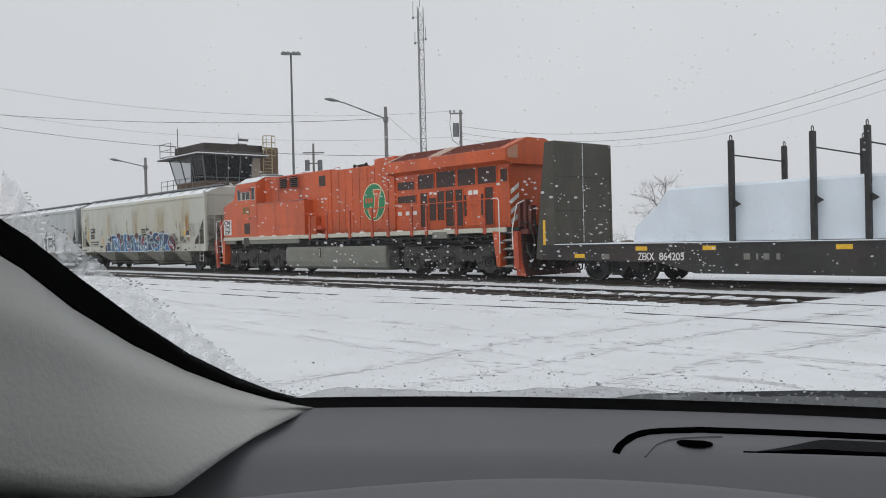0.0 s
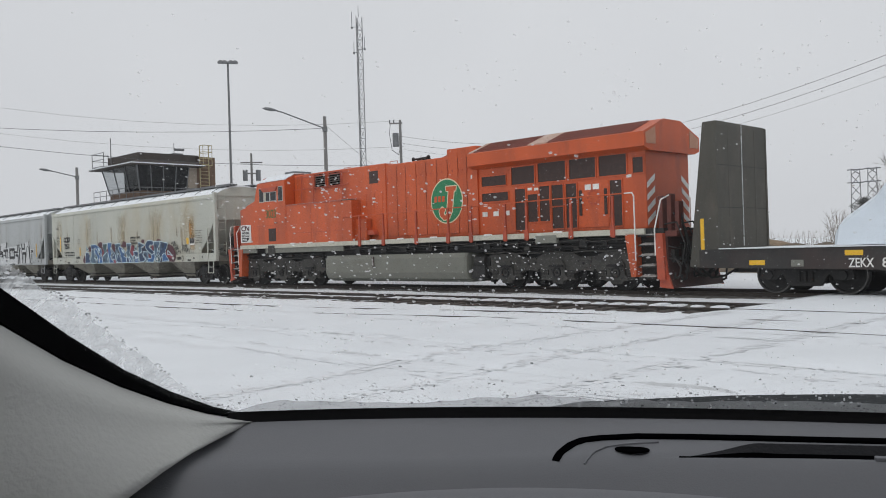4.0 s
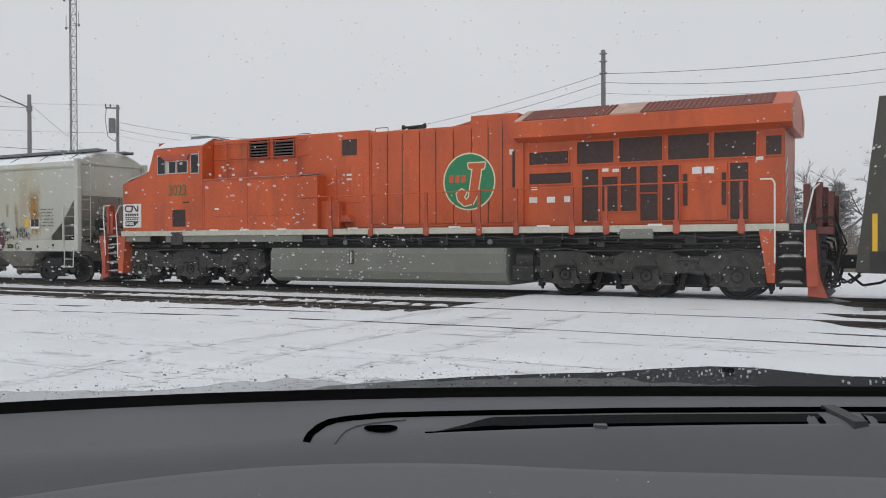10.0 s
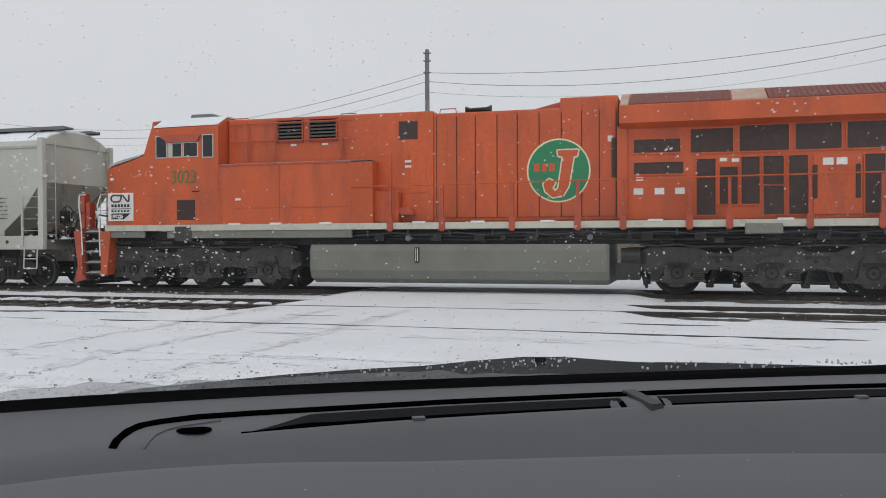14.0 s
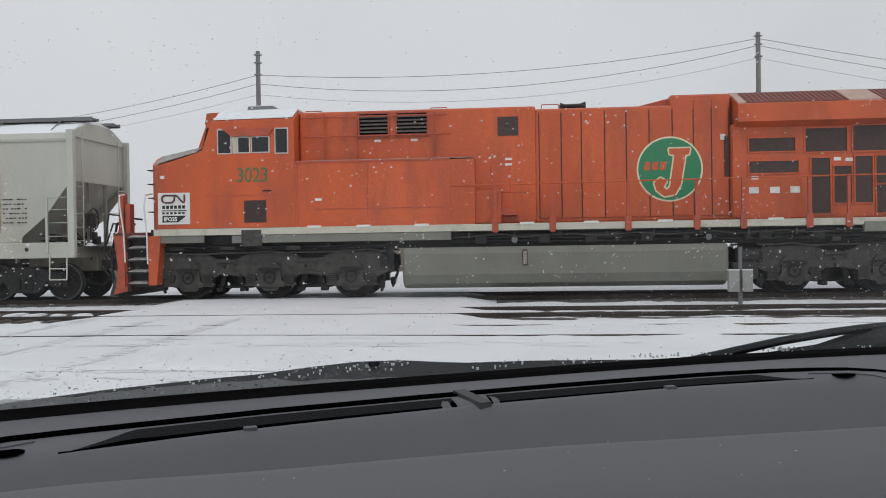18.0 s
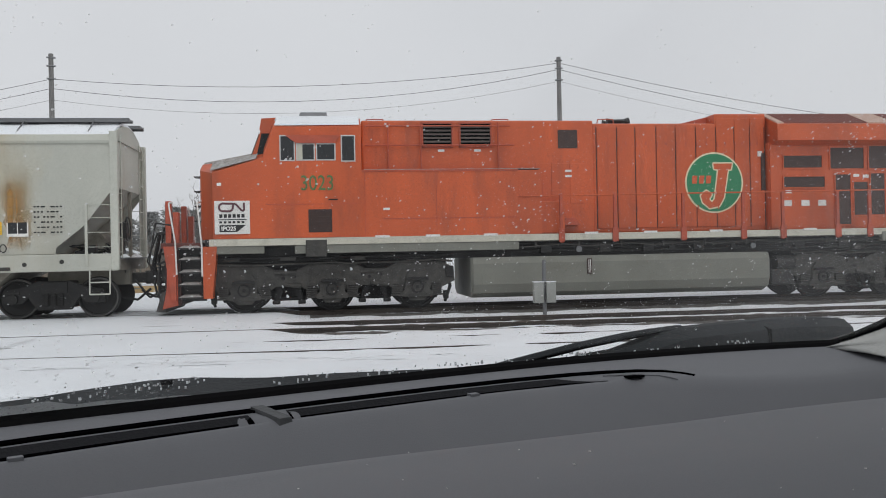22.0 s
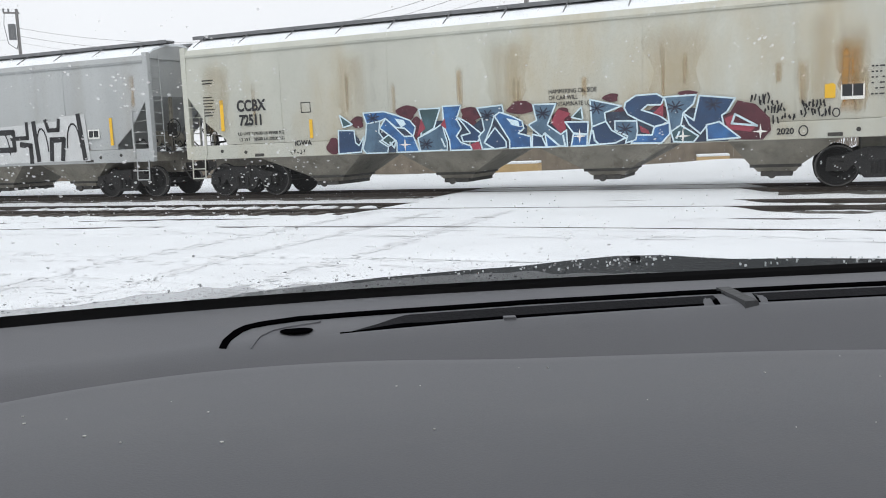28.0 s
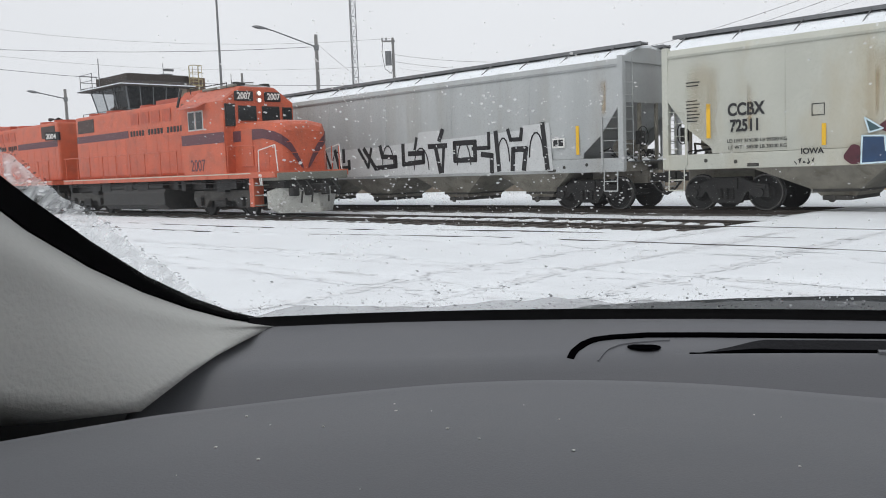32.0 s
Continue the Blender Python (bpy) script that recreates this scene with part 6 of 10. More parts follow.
            rbox(bm, x - 0.05, x + 0.05, min(s * 1.18, s * 1.21), max(s * 1.18, s * 1.21), 2.2, 2.95, 0.03)
            part("door_slot", bm, GRILLE, dr)
        for x in (-2.8, -2.32, -1.86):
            bm = bmesh.new()
            rbox(bm, x - 0.11, x + 0.11, min(s * 1.16, s * 1.175), max(s * 1.16, s * 1.175), 2.35, 2.5, 0.005)
            part("label_plate", bm, WHITE, rad)
        for x, z in ((-0.98, 3.08), (-0.72, 3.06), (-2.85, 2.68), (2.62, 3.2)):
            bm = bmesh.new()
            box(bm, x, x + 0.16, min(s * 1.16, s * 1.172), max(s * 1.16, s * 1.172), z, z + 0.08)
            part("label_plate", bm, WHITE, rad)
    # rear face, chevrons, platform
    bm = bmesh.new()
    for s in S:
        for k in range(4):
            z = 2.1 + k * 0.34
            prism_pts = [(3.246, s * 0.72, z), (3.246, s * 1.12, z - 0.26), (3.246, s * 1.12, z - 0.10), (3.246, s * 0.72, z + 0.16)]
            loft(bm, [prism_pts, [(x + 0.006, y, zz) for x, y, zz in prism_pts]])
    part("chevron", bm, WHITE, rad, "white warning chevrons")
    bm = bmesh.new()
    rbox(bm, 3.3, 4.25, -1.35, 1.35, 1.5, 1.66, 0.02)
    part("rear_platform", bm, RUSTRED, t)
    bm = bmesh.new()
    prism(bm, [(3.75, 0.16), (4.16, 0.12), (4.0, 0.5), (3.96, 1.5), (3.75, 1.5)], -1.35, 1.35)
    part("rear_pilot", bm, DARKMAROON, t, "grimy maroon rear pilot")
    for s in S:  # painted side cheeks of the two pilots
        yy = (min(s * 1.351, s * 1.40), max(s * 1.351, s * 1.40))
        for poly in ([(3.73, 0.14), (4.13, 0.10), (3.98, 0.52), (3.93, 0.95), (3.73, 0.95)], [(-17.93, 0.24), (-18.27, 0.16), (-18.18, 0.6), (-18.16, 1.2), (-17.93, 1.2)]):
            bm = bmesh.new()
            prism(bm, poly, *yy)
            part("pilot_cheek", bm, ORANGE_DARK, t, "scraped orange side of the pilot")
    r3 = random.Random(31)
    for e, dr in ((3.96, 1), (-18.2, -1)):  # brake and control hoses hanging on the pilots
        for k in range(9):
            y = -1.25 + k * 0.31 + r3.uniform(-0.05, 0.05)
            z0 = r3.uniform(0.85, 1.5)
            bm = bmesh.new()
            low = r3.uniform(0.25, 0.7)
            reach = r3.uniform(0.18, 0.42)
            pipe(bm, [(e, y, z0), (e + dr * reach * 0.7, y, z0 - 0.05), (e + dr * reach, y + 0.03, (z0 + low) / 2), (e + dr * reach * 0.8, y + 0.06, low), (e + dr * reach * 0.35, y + 0.1, low - 0.06), (e + dr * 0.12, y + 0.12, low + 0.1)], 0.028, 6)
            part("hose", bm, BLACK, t)
        bm = bmesh.new()
        for k in range(5):
            y = -1.2 + k * 0.55
            rbox(bm, min(e, e + dr * 0.12), max(e, e + dr * 0.12), y, y + r3.uniform(0.1, 0.25), 0.8 + 0.1 * (k % 3), 1.15 + 0.1 * (k % 2), 0.02)
        part("hose_bracket", bm, BLACK, t)
    bm = bmesh.new()
    prism(bm, [(-17.85, 0.24), (-18.3, 0.14), (-18.2, 0.6), (-18.22, 1.5), (-17.9, 1.5)], -1.35, 1.35)
    part("front_pilot", bm, DARKMAROON, t)
    bm = bmesh.new()
    prism(bm, [(-18.22, 0.08), (-18.44, 0.1), (-18.3, 0.55), (-18.2, 0.55)], -1.3, 1.3)
    part("snow_plough", bm, TRUCK, t)
    bm = bmesh.new()
    rbox(bm, -18.3, -17.4, -1.35, 1.35, 1.55, 1.68, 0.02)
    part("front_platform", bm, RUSTRED, t)
    side_steps(t, -17.93, -17.36, 1.48, (0.42, 0.71, 1.0, 1.29, 1.56), -1, ORANGE)
    side_steps(t, 3.10, 3.66, 1.48, (0.42, 0.71, 1.0, 1.29, 1.56), 1, ORANGE)
    for s in S:
        yy = (min(s * 1.15, s * 1.5), max(s * 1.15, s * 1.5))
        bm = bmesh.new()
        prism(bm, [(-17.34, 1.58), (-17.02, 1.58), (-17.14, 0.38), (-17.34, 0.38)], *yy)
        part("step_plate", bm, ORANGE, t)
        bm = bmesh.new()
        prism(bm, [(-17.95, 1.6), (-18.22, 1.6), (-18.05, 0.35), (-17.95, 0.35)], *yy)
        part("step_plate", bm, ORANGE_DARK, t)
        bm = bmesh.new()
        prism(bm, [(2.72, 1.62), (3.06, 1.62), (3.06, 0.42), (2.9, 0.42)], *yy)
        part("step_plate", bm, ORANGE, t)
        bm = bmesh.new()
        prism(bm, [(3.68, 1.6), (3.9, 1.6), (3.95, 0.35), (3.72, 0.35)], *yy)
        part("step_plate", bm, ORANGE_DARK, t)
        for x0, z1 in ((-18.22, 2.66), (-18.05, 2.4), (3.62, 2.62), (3.88, 2.66), (4.12, 2.45)):
            bm = bmesh.new()
            rbox(bm, x0, x0 + 0.13, min(s * 0.95, s * 1.2), max(s * 0.95, s * 1.2), 1.62, z1, 0.02)
            part("end_post", bm, ORANGE_DARK if x0 < 0 else RUSTRED, t)
        bm = bmesh.new()
        pipe(bm, [(-17.93, s * 1.5, 0.95), (-17.95, s * 1.52, 1.7), (-18.05, s * 1.48, 2.3), (-18.1, s * 1.4, 2.6), (-18.05, s * 1.2, 2.62)], 0.019, 7)
        part("handrail", bm, WHITE, t)
        bm = bmesh.new()
        pipe(bm, [(-17.36, s * 1.5, 0.9), (-17.36, s * 1.52, 1.6), (-17.42, s * 1.52, 2.3), (-17.48, s * 1.3, 2.6), (-17.45, s * 0.95, 2.65)], 0.019, 7)
        part("handrail", bm, WHITE, t)
        bm = bmesh.new()
        pipe(bm, [(3.06, s * 1.5, 0.86), (3.06, s * 1.52, 2.65), (3.0, s * 1.52, 2.74), (2.75, s * 1.5, 2.74)], 0.02, 7)
        part("handrail", bm, WHITE, t)
        bm = bmesh.new()
        pipe(bm, [(3.68, s * 1.5, 1.0), (3.68, s * 1.52, 1.7), (3.85, s * 1.45, 2.5), (3.95, s * 1.2, 2.62)], 0.02, 7)
        part("handrail", bm, WHITE, t)
        bm = bmesh.new()
        pipe(bm, [(-9.9, s * 1.5, 2.66), (2.75, s * 1.5, 2.74)], 0.018, 6)
        part("top_rail", bm, ORANGE, t)
        for x in (-8.85, -7.5, -5.75, -4.18, -3.13, -1.65, -0.78, 0.90, 2.35):
            bm = bmesh.new()
            box(bm, x - 0.035, x + 0.035, min(s * 1.47, s * 1.53), max(s * 1.47, s * 1.53), 1.52, 2.7)
            rbox(bm, x - 0.075, x + 0.075, min(s * 1.5, s * 1.55), max(s * 1.5, s * 1.55), 1.54, 1.86, 0.01)
            part("stanchion", bm, ORANGE_DARK, t)
    r4 = random.Random(12)
    for e, dr in ((4.0, 1), (-18.2, -1)):
        bm = bmesh.new()
        pipe(bm, [(e, -1.4, 1.25), (e + dr * 0.2, -1.35, 1.2), (e + dr * 0.22, -0.4, 1.12), (e + dr * 0.45, -0.15, 1.1)], 0.016, 6)
        part("cut_lever", bm, BLACK, t)
        for k in range(6):
            y = -1.3 + 0.22 * k
            bm = bmesh.new()
            z = r4.uniform(1.6, 2.1)
            pipe(bm, [(e - dr * 0.15, y, z), (e + dr * 0.22, y, z + 0.05), (e + dr * r4.uniform(0.3, 0.5), y + 0.05, r4.uniform(1.1, 1.4)), (e + dr * 0.3, y + 0.1, r4.uniform(0.7, 1.0)), (e + dr * 0.05, y + 0.12, 0.95)], r4.choice((0.02, 0.026, 0.032)), 6)
            part("hose", bm, BLACK_AND_SHADE if k % 2 else BLACK, t)
        bm = bmesh.new()
        pipe(bm, [(e + dr * 0.5, -0.5, 0.62), (e + dr * 0.8, -0.55, 0.36), (e + dr * 1.15, -0.5, 0.42), (e + dr * 1.5, -0.45, 0.62)], 0.03, 6)
        part("train_line_hose", bm, BLACK_AND_SHADE, t)
    knuckle(t, -18.75, -1)
    knuckle(t, 4.55, 1)
    return t


# ---- freight cars ----
def make_hopper(u0, u1, paint, label, outlets, graffiti):
    """A covered hopper: u0 and u1 are its ends over the corner posts."""
    mid = (u0 + u1) / 2
    t = thing("hopper_car", label, "freight car", track_pose(mid + ADVANCE[0]), group="covered hopper cars", origin=(mid, 0, 0))
    S = (-1, 1)
    # side sheets with bowed section; the lower corners are cut away over the trucks
    def side_y(z):
        return 1.50 + 0.07 * math.sin(math.pi * min(max((z - 1.3) / 2.9, 0), 1))
    cut = 1.35
    for s in S:
        bm = bmesh.new()
        zs = [1.48, 1.62, 2.1, 2.95, 3.45, 3.78, 4.0]
        x_in = [cut, cut - 0.02, 0.72, 0.06, 0.06, 0.06, 0.06]
        panels = 12
        rows = []
        for z, xi in zip(zs, x_in):
            a, b = u0 + xi, u1 - xi
            rows.append([bm.verts.new((a + (b - a) * k / panels, s * side_y(z), z)) for k in range(panels + 1)])
        for r0, r1 in zip(rows, rows[1:]):
            for k in range(panels):
                bm.faces.new((r0[k], r0[k + 1], r1[k + 1], r1[k]))
        for f in list(bm.faces):
            quad(bm, *[v.co + Vector((0, -s * 0.03, 0)) for v in f.verts])
        sd = part("side_sheet", bm, paint, t, smooth=True)
        for k in range(1, 6):  # faint weld seams
            x = u0 + (u1 - u0) * k / 6
            bm = bmesh.new()
            pts = [(x, s * (side_y(z) + 0.003), z) for z in np.linspace(1.5, 4.05, 9)]
            pipe(bm, pts, 0.007, 4)
            part("weld_seam", bm, paint, sd)
        bm = bmesh.new()
        rbox(bm, u0, u1, min(s * 1.40, s * 1.56), max(s * 1.40, s * 1.56), 1.08, 1.47, 0.02)
        part("side_sill", bm, paint, t)
        bm = bmesh.new()
        loft(bm, [[(x, s * y, z) for y, z in ((1.44, 3.97), (1.55, 3.97), (1.57, 4.03), (1.50, 4.17), (1.40, 4.2))] for x in (u0 + 0.02, u1 - 0.02)])
        part("top_chord", bm, paint, t)
        for x in (u0 + 0.05, u1 - 0.05):
            bm = bmesh.new()
            rbox(bm, x - 0.085, x + 0.085, min(s * 1.42, s * 1.57), max(s * 1.42, s * 1.57), 1.1, 4.25, 0.015)
            part("corner_post", bm, paint, t)
        for xe, dr in ((u0, 1), (u1, -1)):
            bm = bmesh.new()  # side ladder: one rail, rungs to the corner post, a stirrup below the sill
            rbox(bm, xe + dr * 0.66 - 0.03, xe + dr * 0.66 + 0.03, min(s * 1.55, s * 1.6), max(s * 1.55, s * 1.6), 1.2, 2.62, 0.008)
            part("ladder_rail", bm, paint, t)
            for z in (1.62, 1.95, 2.28, 2.58):
                bm = bmesh.new()
                rod(bm, (xe + dr * 0.12, s * 1.59, z), (xe + dr * 0.66, s * 1.59, z), 0.0075, 6)
                part("ladder_rung", bm, paint, t)
            bm = bmesh.new()
            pipe(bm, [(xe + dr * 0.16, s * 1.57, 1.15), (xe + dr * 0.16, s * 1.6, 0.55), (xe + dr * 0.60, s * 1.6, 0.55), (xe + dr * 0.60, s * 1.57, 1.15)], 0.018, 6)
            rod(bm, (xe + dr * 0.16, s * 1.6, 0.82), (xe + dr * 0.60, s * 1.6, 0.82), 0.016, 6)
            part("stirrup_step", bm, paint, t)
            bm = bmesh.new()  # lashing eyes and a jacking pad on the sill
            for q, z in ((1.2, 1.3), (2.0, 1.25)):
                disc(bm, xe + dr * q, s * 1.56, z, 0.05, s * 0.012, 10)
            rbox(bm, min(xe + dr * 2.3, xe + dr * 2.6), max(xe + dr * 2.3, xe + dr * 2.6), min(s * 1.5, s * 1.575), max(s * 1.5, s * 1.575), 1.12, 1.2, 0.01)
            part("sill_eye", bm, TRUCK, t)
    # ends: sheets above, slope sheets below
    for xe, dr in ((u0, 1), (u1, -1)):
        bm = bmesh.new()
        loft(bm, [[(xe + dr * 0.10, y, z), (xe + dr * 0.14, y, z)] for y, z in ()] or [[(xe + dr * 0.10, -1.46, 3.0), (xe + dr * 0.10, 1.46, 3.0), (xe + dr * 0.10, 1.46, 4.15), (xe + dr * 0.10, -1.46, 4.15)], [(xe + dr * 0.15, -1.46, 3.0), (xe + dr * 0.15, 1.46, 3.0), (xe + dr * 0.15, 1.46, 4.15), (xe + dr * 0.15, -1.46, 4.15)]])
        part("end_sheet", bm, paint, t)
        bm = bmesh.new()
        loft(bm, [[(xe + dr * 0.12, -1.45, 3.02), (xe + dr * 0.12, 1.45, 3.02), (xe + dr * 2.25, 1.45, 1.15), (xe + dr * 2.25, -1.45, 1.15)], [(xe + dr * 0.18, -1.45, 3.06), (xe + dr * 0.18, 1.45, 3.06), (xe + dr * 2.3, 1.45, 1.2), (xe + dr * 2.3, -1.45, 1.2)]])
        part("slope_sheet", bm, paint, t)
        bm = bmesh.new()
        rbox(bm, min(xe, xe + dr * 1.9), max(xe, xe + dr * 1.9), -0.3, 0.3, 0.72, 1.3, 0.03)
        rbox(bm, min(xe, xe + dr * 0.25), max(xe, xe + dr * 0.25), -1.45, 1.45, 1.08, 1.35, 0.02)
        part("end_sill", bm, HOPPER_LOW, t)
        for y in (-0.45, 0.45):
            bm = bmesh.new()
            rbox(bm, xe + dr * 0.15 - 0.04, xe + dr * 0.15 + 0.04, y - 0.05, y + 0.05, 1.3, 3.1, 0.01)
            part("end_brace", bm, HOPPER_LOW, t)
        for side in (-1, 1):
            bm = bmesh.new()
            for y in (0.98, 1.36):
                rod(bm, (xe + dr * 0.02, side * y, 1.35), (xe + dr * 0.02, side * y, 4.22), 0.014, 5)
            for z in np.arange(1.5, 4.2, 0.34):
                rod(bm, (xe + dr * 0.02, side * 0.98, z), (xe + dr * 0.02, side * 1.36, z), 0.012, 6)
            part("end_ladder", bm, paint, t)
        bm = bmesh.new()  # hand brake wheel on its gear box
        cx, cy, cz = xe - dr * 0.02, -0.55, 2.05
        pipe(bm, [(cx, cy + 0.28 * math.cos(q), cz + 0.28 * math.sin(q)) for q in np.linspace(0, 2 * math.pi, 21)], 0.016, 5)
        for q in range(4):
            rod(bm, (cx, cy, cz), (cx, cy + 0.28 * math.cos(q * 1.571 + 0.4), cz + 0.28 * math.sin(q * 1.571 + 0.4)), 0.012, 5)
        bw = part("brake_wheel", bm, BLACK, t)
        bm = bmesh.new()
        rbox(bm, min(cx, cx + dr * 0.16), max(cx, cx + dr * 0.16), cy - 0.14, cy + 0.14, cz - 0.22, cz + 0.16, 0.03)
        rod(bm, (cx + dr * 0.08, cy, cz - 0.2), (cx + dr * 0.08, cy, 1.0), 0.015, 5)
        part("brake_gear", bm, BLACK, bw)
        bm = bmesh.new()
        rr = random.Random(int(xe * 7))
        for k in range(9):  # brake pipes and valves under the slope sheet
            y0 = rr.uniform(-1.2, 1.2)
            pipe(bm, [(xe + dr * rr.uniform(0.25, 0.5), y0, rr.uniform(1.3, 1.5)), (xe + dr * rr.uniform(0.4, 0.9), y0 + rr.uniform(-0.2, 0.2), rr.uniform(1.5, 1.9)), (xe + dr * rr.uniform(0.9, 1.3), y0 + rr.uniform(-0.3, 0.3), rr.uniform(1.4, 1.7))], rr.choice((0.015, 0.02, 0.03)), 5)
        for k in range(5):
            x, y, z, q = xe + dr * rr.uniform(0.3, 1.1), rr.uniform(-1.2, 1.0), rr.uniform(1.35, 1.7), rr.uniform(0.07, 0.15)
            rbox(bm, x - q, x + q, y - q, y + q, z - q * 0.8, z + q * 0.8, 0.02)
        part("brake_piping", bm, BLACK_AND_SHADE, t)
        bm = bmesh.new()
        rbox(bm, min(xe - dr * 0.12, xe + dr * 0.2), max(xe - dr * 0.12, xe + dr * 0.2), -1.2, 1.2, 1.34, 1.37, 0.008)
        cp = part("crossover_platform", bm, GALV, t)
        bm = bmesh.new()
        for k in range(8):
            y, q = rr.uniform(-1.1, 1.1), rr.uniform(0.06, 0.15)
            rod(bm, (xe + dr * 0.05, y, 1.365), (xe + dr * 0.06, y, 1.37 + q * 0.6), q, 7, q * 0.3)
        part("packed_snow", bm, SNOW, cp)
        bm = bmesh.new()
        rod(bm, (xe + dr * 0.75, -0.55, 1.75), (xe + dr * 0.75, 0.55, 1.75), 0.24, 16)
        part("brake_reservoir", bm, HOPPER_LOW, t)
        knuckle(t, xe - dr * 0.62, -dr)
    # roof
    bm = bmesh.new()
    sec = [(-1.48, 4.13), (-1.1, 4.34), (-0.6, 4.49), (0, 4.54), (0.6, 4.49), (1.1, 4.34), (1.48, 4.13)]
    loft(bm, [[(x, y, z) for y, z in sec] + [(x, 1.4, 4.1), (x, -1.4, 4.1)] for x in (u0 + 0.05, u1 - 0.05)])
    part("roof", bm, paint, t)
    bm = bmesh.new()
    n = 40
    rows = []
    for k in range(n + 1):
        x = u0 + 0.08 + (u1 - u0 - 0.16) * k / n
        w = 0.02 * noise.noise(Vector((x, mid, 0)))
        top = [(x, y * 0.985, z + 0.05 + 0.03 * max(0.15, 1 - abs(y) / 1.6) + w + 0.015 * noise.noise(Vector((x * 1.7, y * 3, mid)))) for y, z in sec]
        rows.append(top + [(x, y * 0.985, z - 0.02) for y, z in sec[::-1]])
    loft(bm, rows)
    part("roof_snow", bm, SNOW, t, "snow lying on the roof")
    for s in S:
        bm = bmesh.new()
        box(bm, u0 - 0.15, u1 + 0.15, min(s * 0.42, s * 0.78), max(s * 0.42, s * 0.78), 4.60, 4.635)
        box(bm, u0 - 0.15, u1 + 0.15, s * 0.78 - 0.012, s * 0.78 + 0.012, 4.56, 4.66)
        box(bm, u0 - 0.15, u1 + 0.15, s * 0.42 - 0.012, s * 0.42 + 0.012, 4.58, 4.65)
        part("running_board", bm, GALV, t)
        bm = bmesh.new()
        q = [(u0 - 0.1 + (u1 - u0 + 0.2) * k / 40) for k in range(41)]
        loft(bm, [[(x, s * 0.44, 4.637), (x, s * 0.44, 4.665 + 0.012 * noise.noise(Vector((x * 2, s, 3)))), (x, s * 0.76, 4.665 + 0.012 * noise.noise(Vector((x * 2, s, 7)))), (x, s * 0.76, 4.637)] for x in q])
        part("board_snow", bm, SNOW, t)
        k = 0
        x = u0 + 0.25
        while x < u1:
            bm = bmesh.new()
            pipe(bm, [(x, s * 1.3, 4.27), (x + 0.0, s * 0.8, 4.58), (x, s * 0.4, 4.59), (x, s * 0.4, 4.5)], 0.018, 5)
            part("board_bracket", bm, GALV, t)
            x += 1.55
    for k in range(int((u1 - u0) / 2.2)):
        bm = bmesh.new()
        x = u0 + 1.3 + k * 2.2
        rbox(bm, x - 0.75, x + 0.75, -0.3, 0.3, 4.52, 4.62, 0.03)
        part("hatch", bm, paint, t)
    # hopper bays
    for k, (xo, wt) in enumerate(outlets):
        bm = bmesh.new()
        loft(bm, [[(xo - wt[0], -1.4, 1.12), (xo + wt[1], -1.4, 1.12), (xo + wt[1], 1.4, 1.12), (xo - wt[0], 1.4, 1.12)], [(xo - 0.55, -0.9, 0.5), (xo + 0.5, -0.9, 0.5), (xo + 0.5, 0.9, 0.5), (xo - 0.55, 0.9, 0.5)], [(xo - 0.4, -0.85, 0.36), (xo + 0.4, -0.85, 0.36), (xo + 0.4, 0.85, 0.36), (xo - 0.4, 0.85, 0.36)]])
        bay = part("hopper_bay", bm, HOPPER_LOW, t)
        bm = bmesh.new()
        rbox(bm, xo - 0.58, xo + 0.52, -0.93, 0.93, 0.46, 0.53, 0.01)
        rbox(bm, xo - 0.34, xo + 0.34, -0.95, 0.95, 0.26, 0.37, 0.02)
        for s in S:
            disc(bm, xo - 0.1, s * 0.95, 0.3, 0.09, s * 0.05, 12)
        part("outlet_gate", bm, TRUCK, bay)
    freight_truck(t, u0 + 1.55)
    freight_truck(t, u1 - 1.5)
    return t


def stain(parent, x, z0, z1, w, y=-1.585, material=None):
    """A narrow run of rust down a side sheet."""
    bm = bmesh.new()
    r = random.Random(int(x * 100))
    n = 10
    L, R = [], []
    for k in range(n + 1):
        z = z1 + (z0 - z1) * k / n
        ww = w * (1 - 0.55 * k / n) * r.uniform(0.6, 1.1)
        yy = -(1.505 + 0.07 * math.sin(math.pi * min(max((z - 1.3) / 2.9, 0), 1))) - 0.0035
        L.append((x - ww, yy, z))
        R.append((x + ww, yy, z))
    a = [bm.verts.new(p) for p in L]
    b = [bm.verts.new(p) for p in R]
    for k in range(n):
        bm.faces.new((a[k], a[k + 1], b[k + 1], b[k]))
    part("rust_streak", bm, material or MATS["rust_streak"], parent)


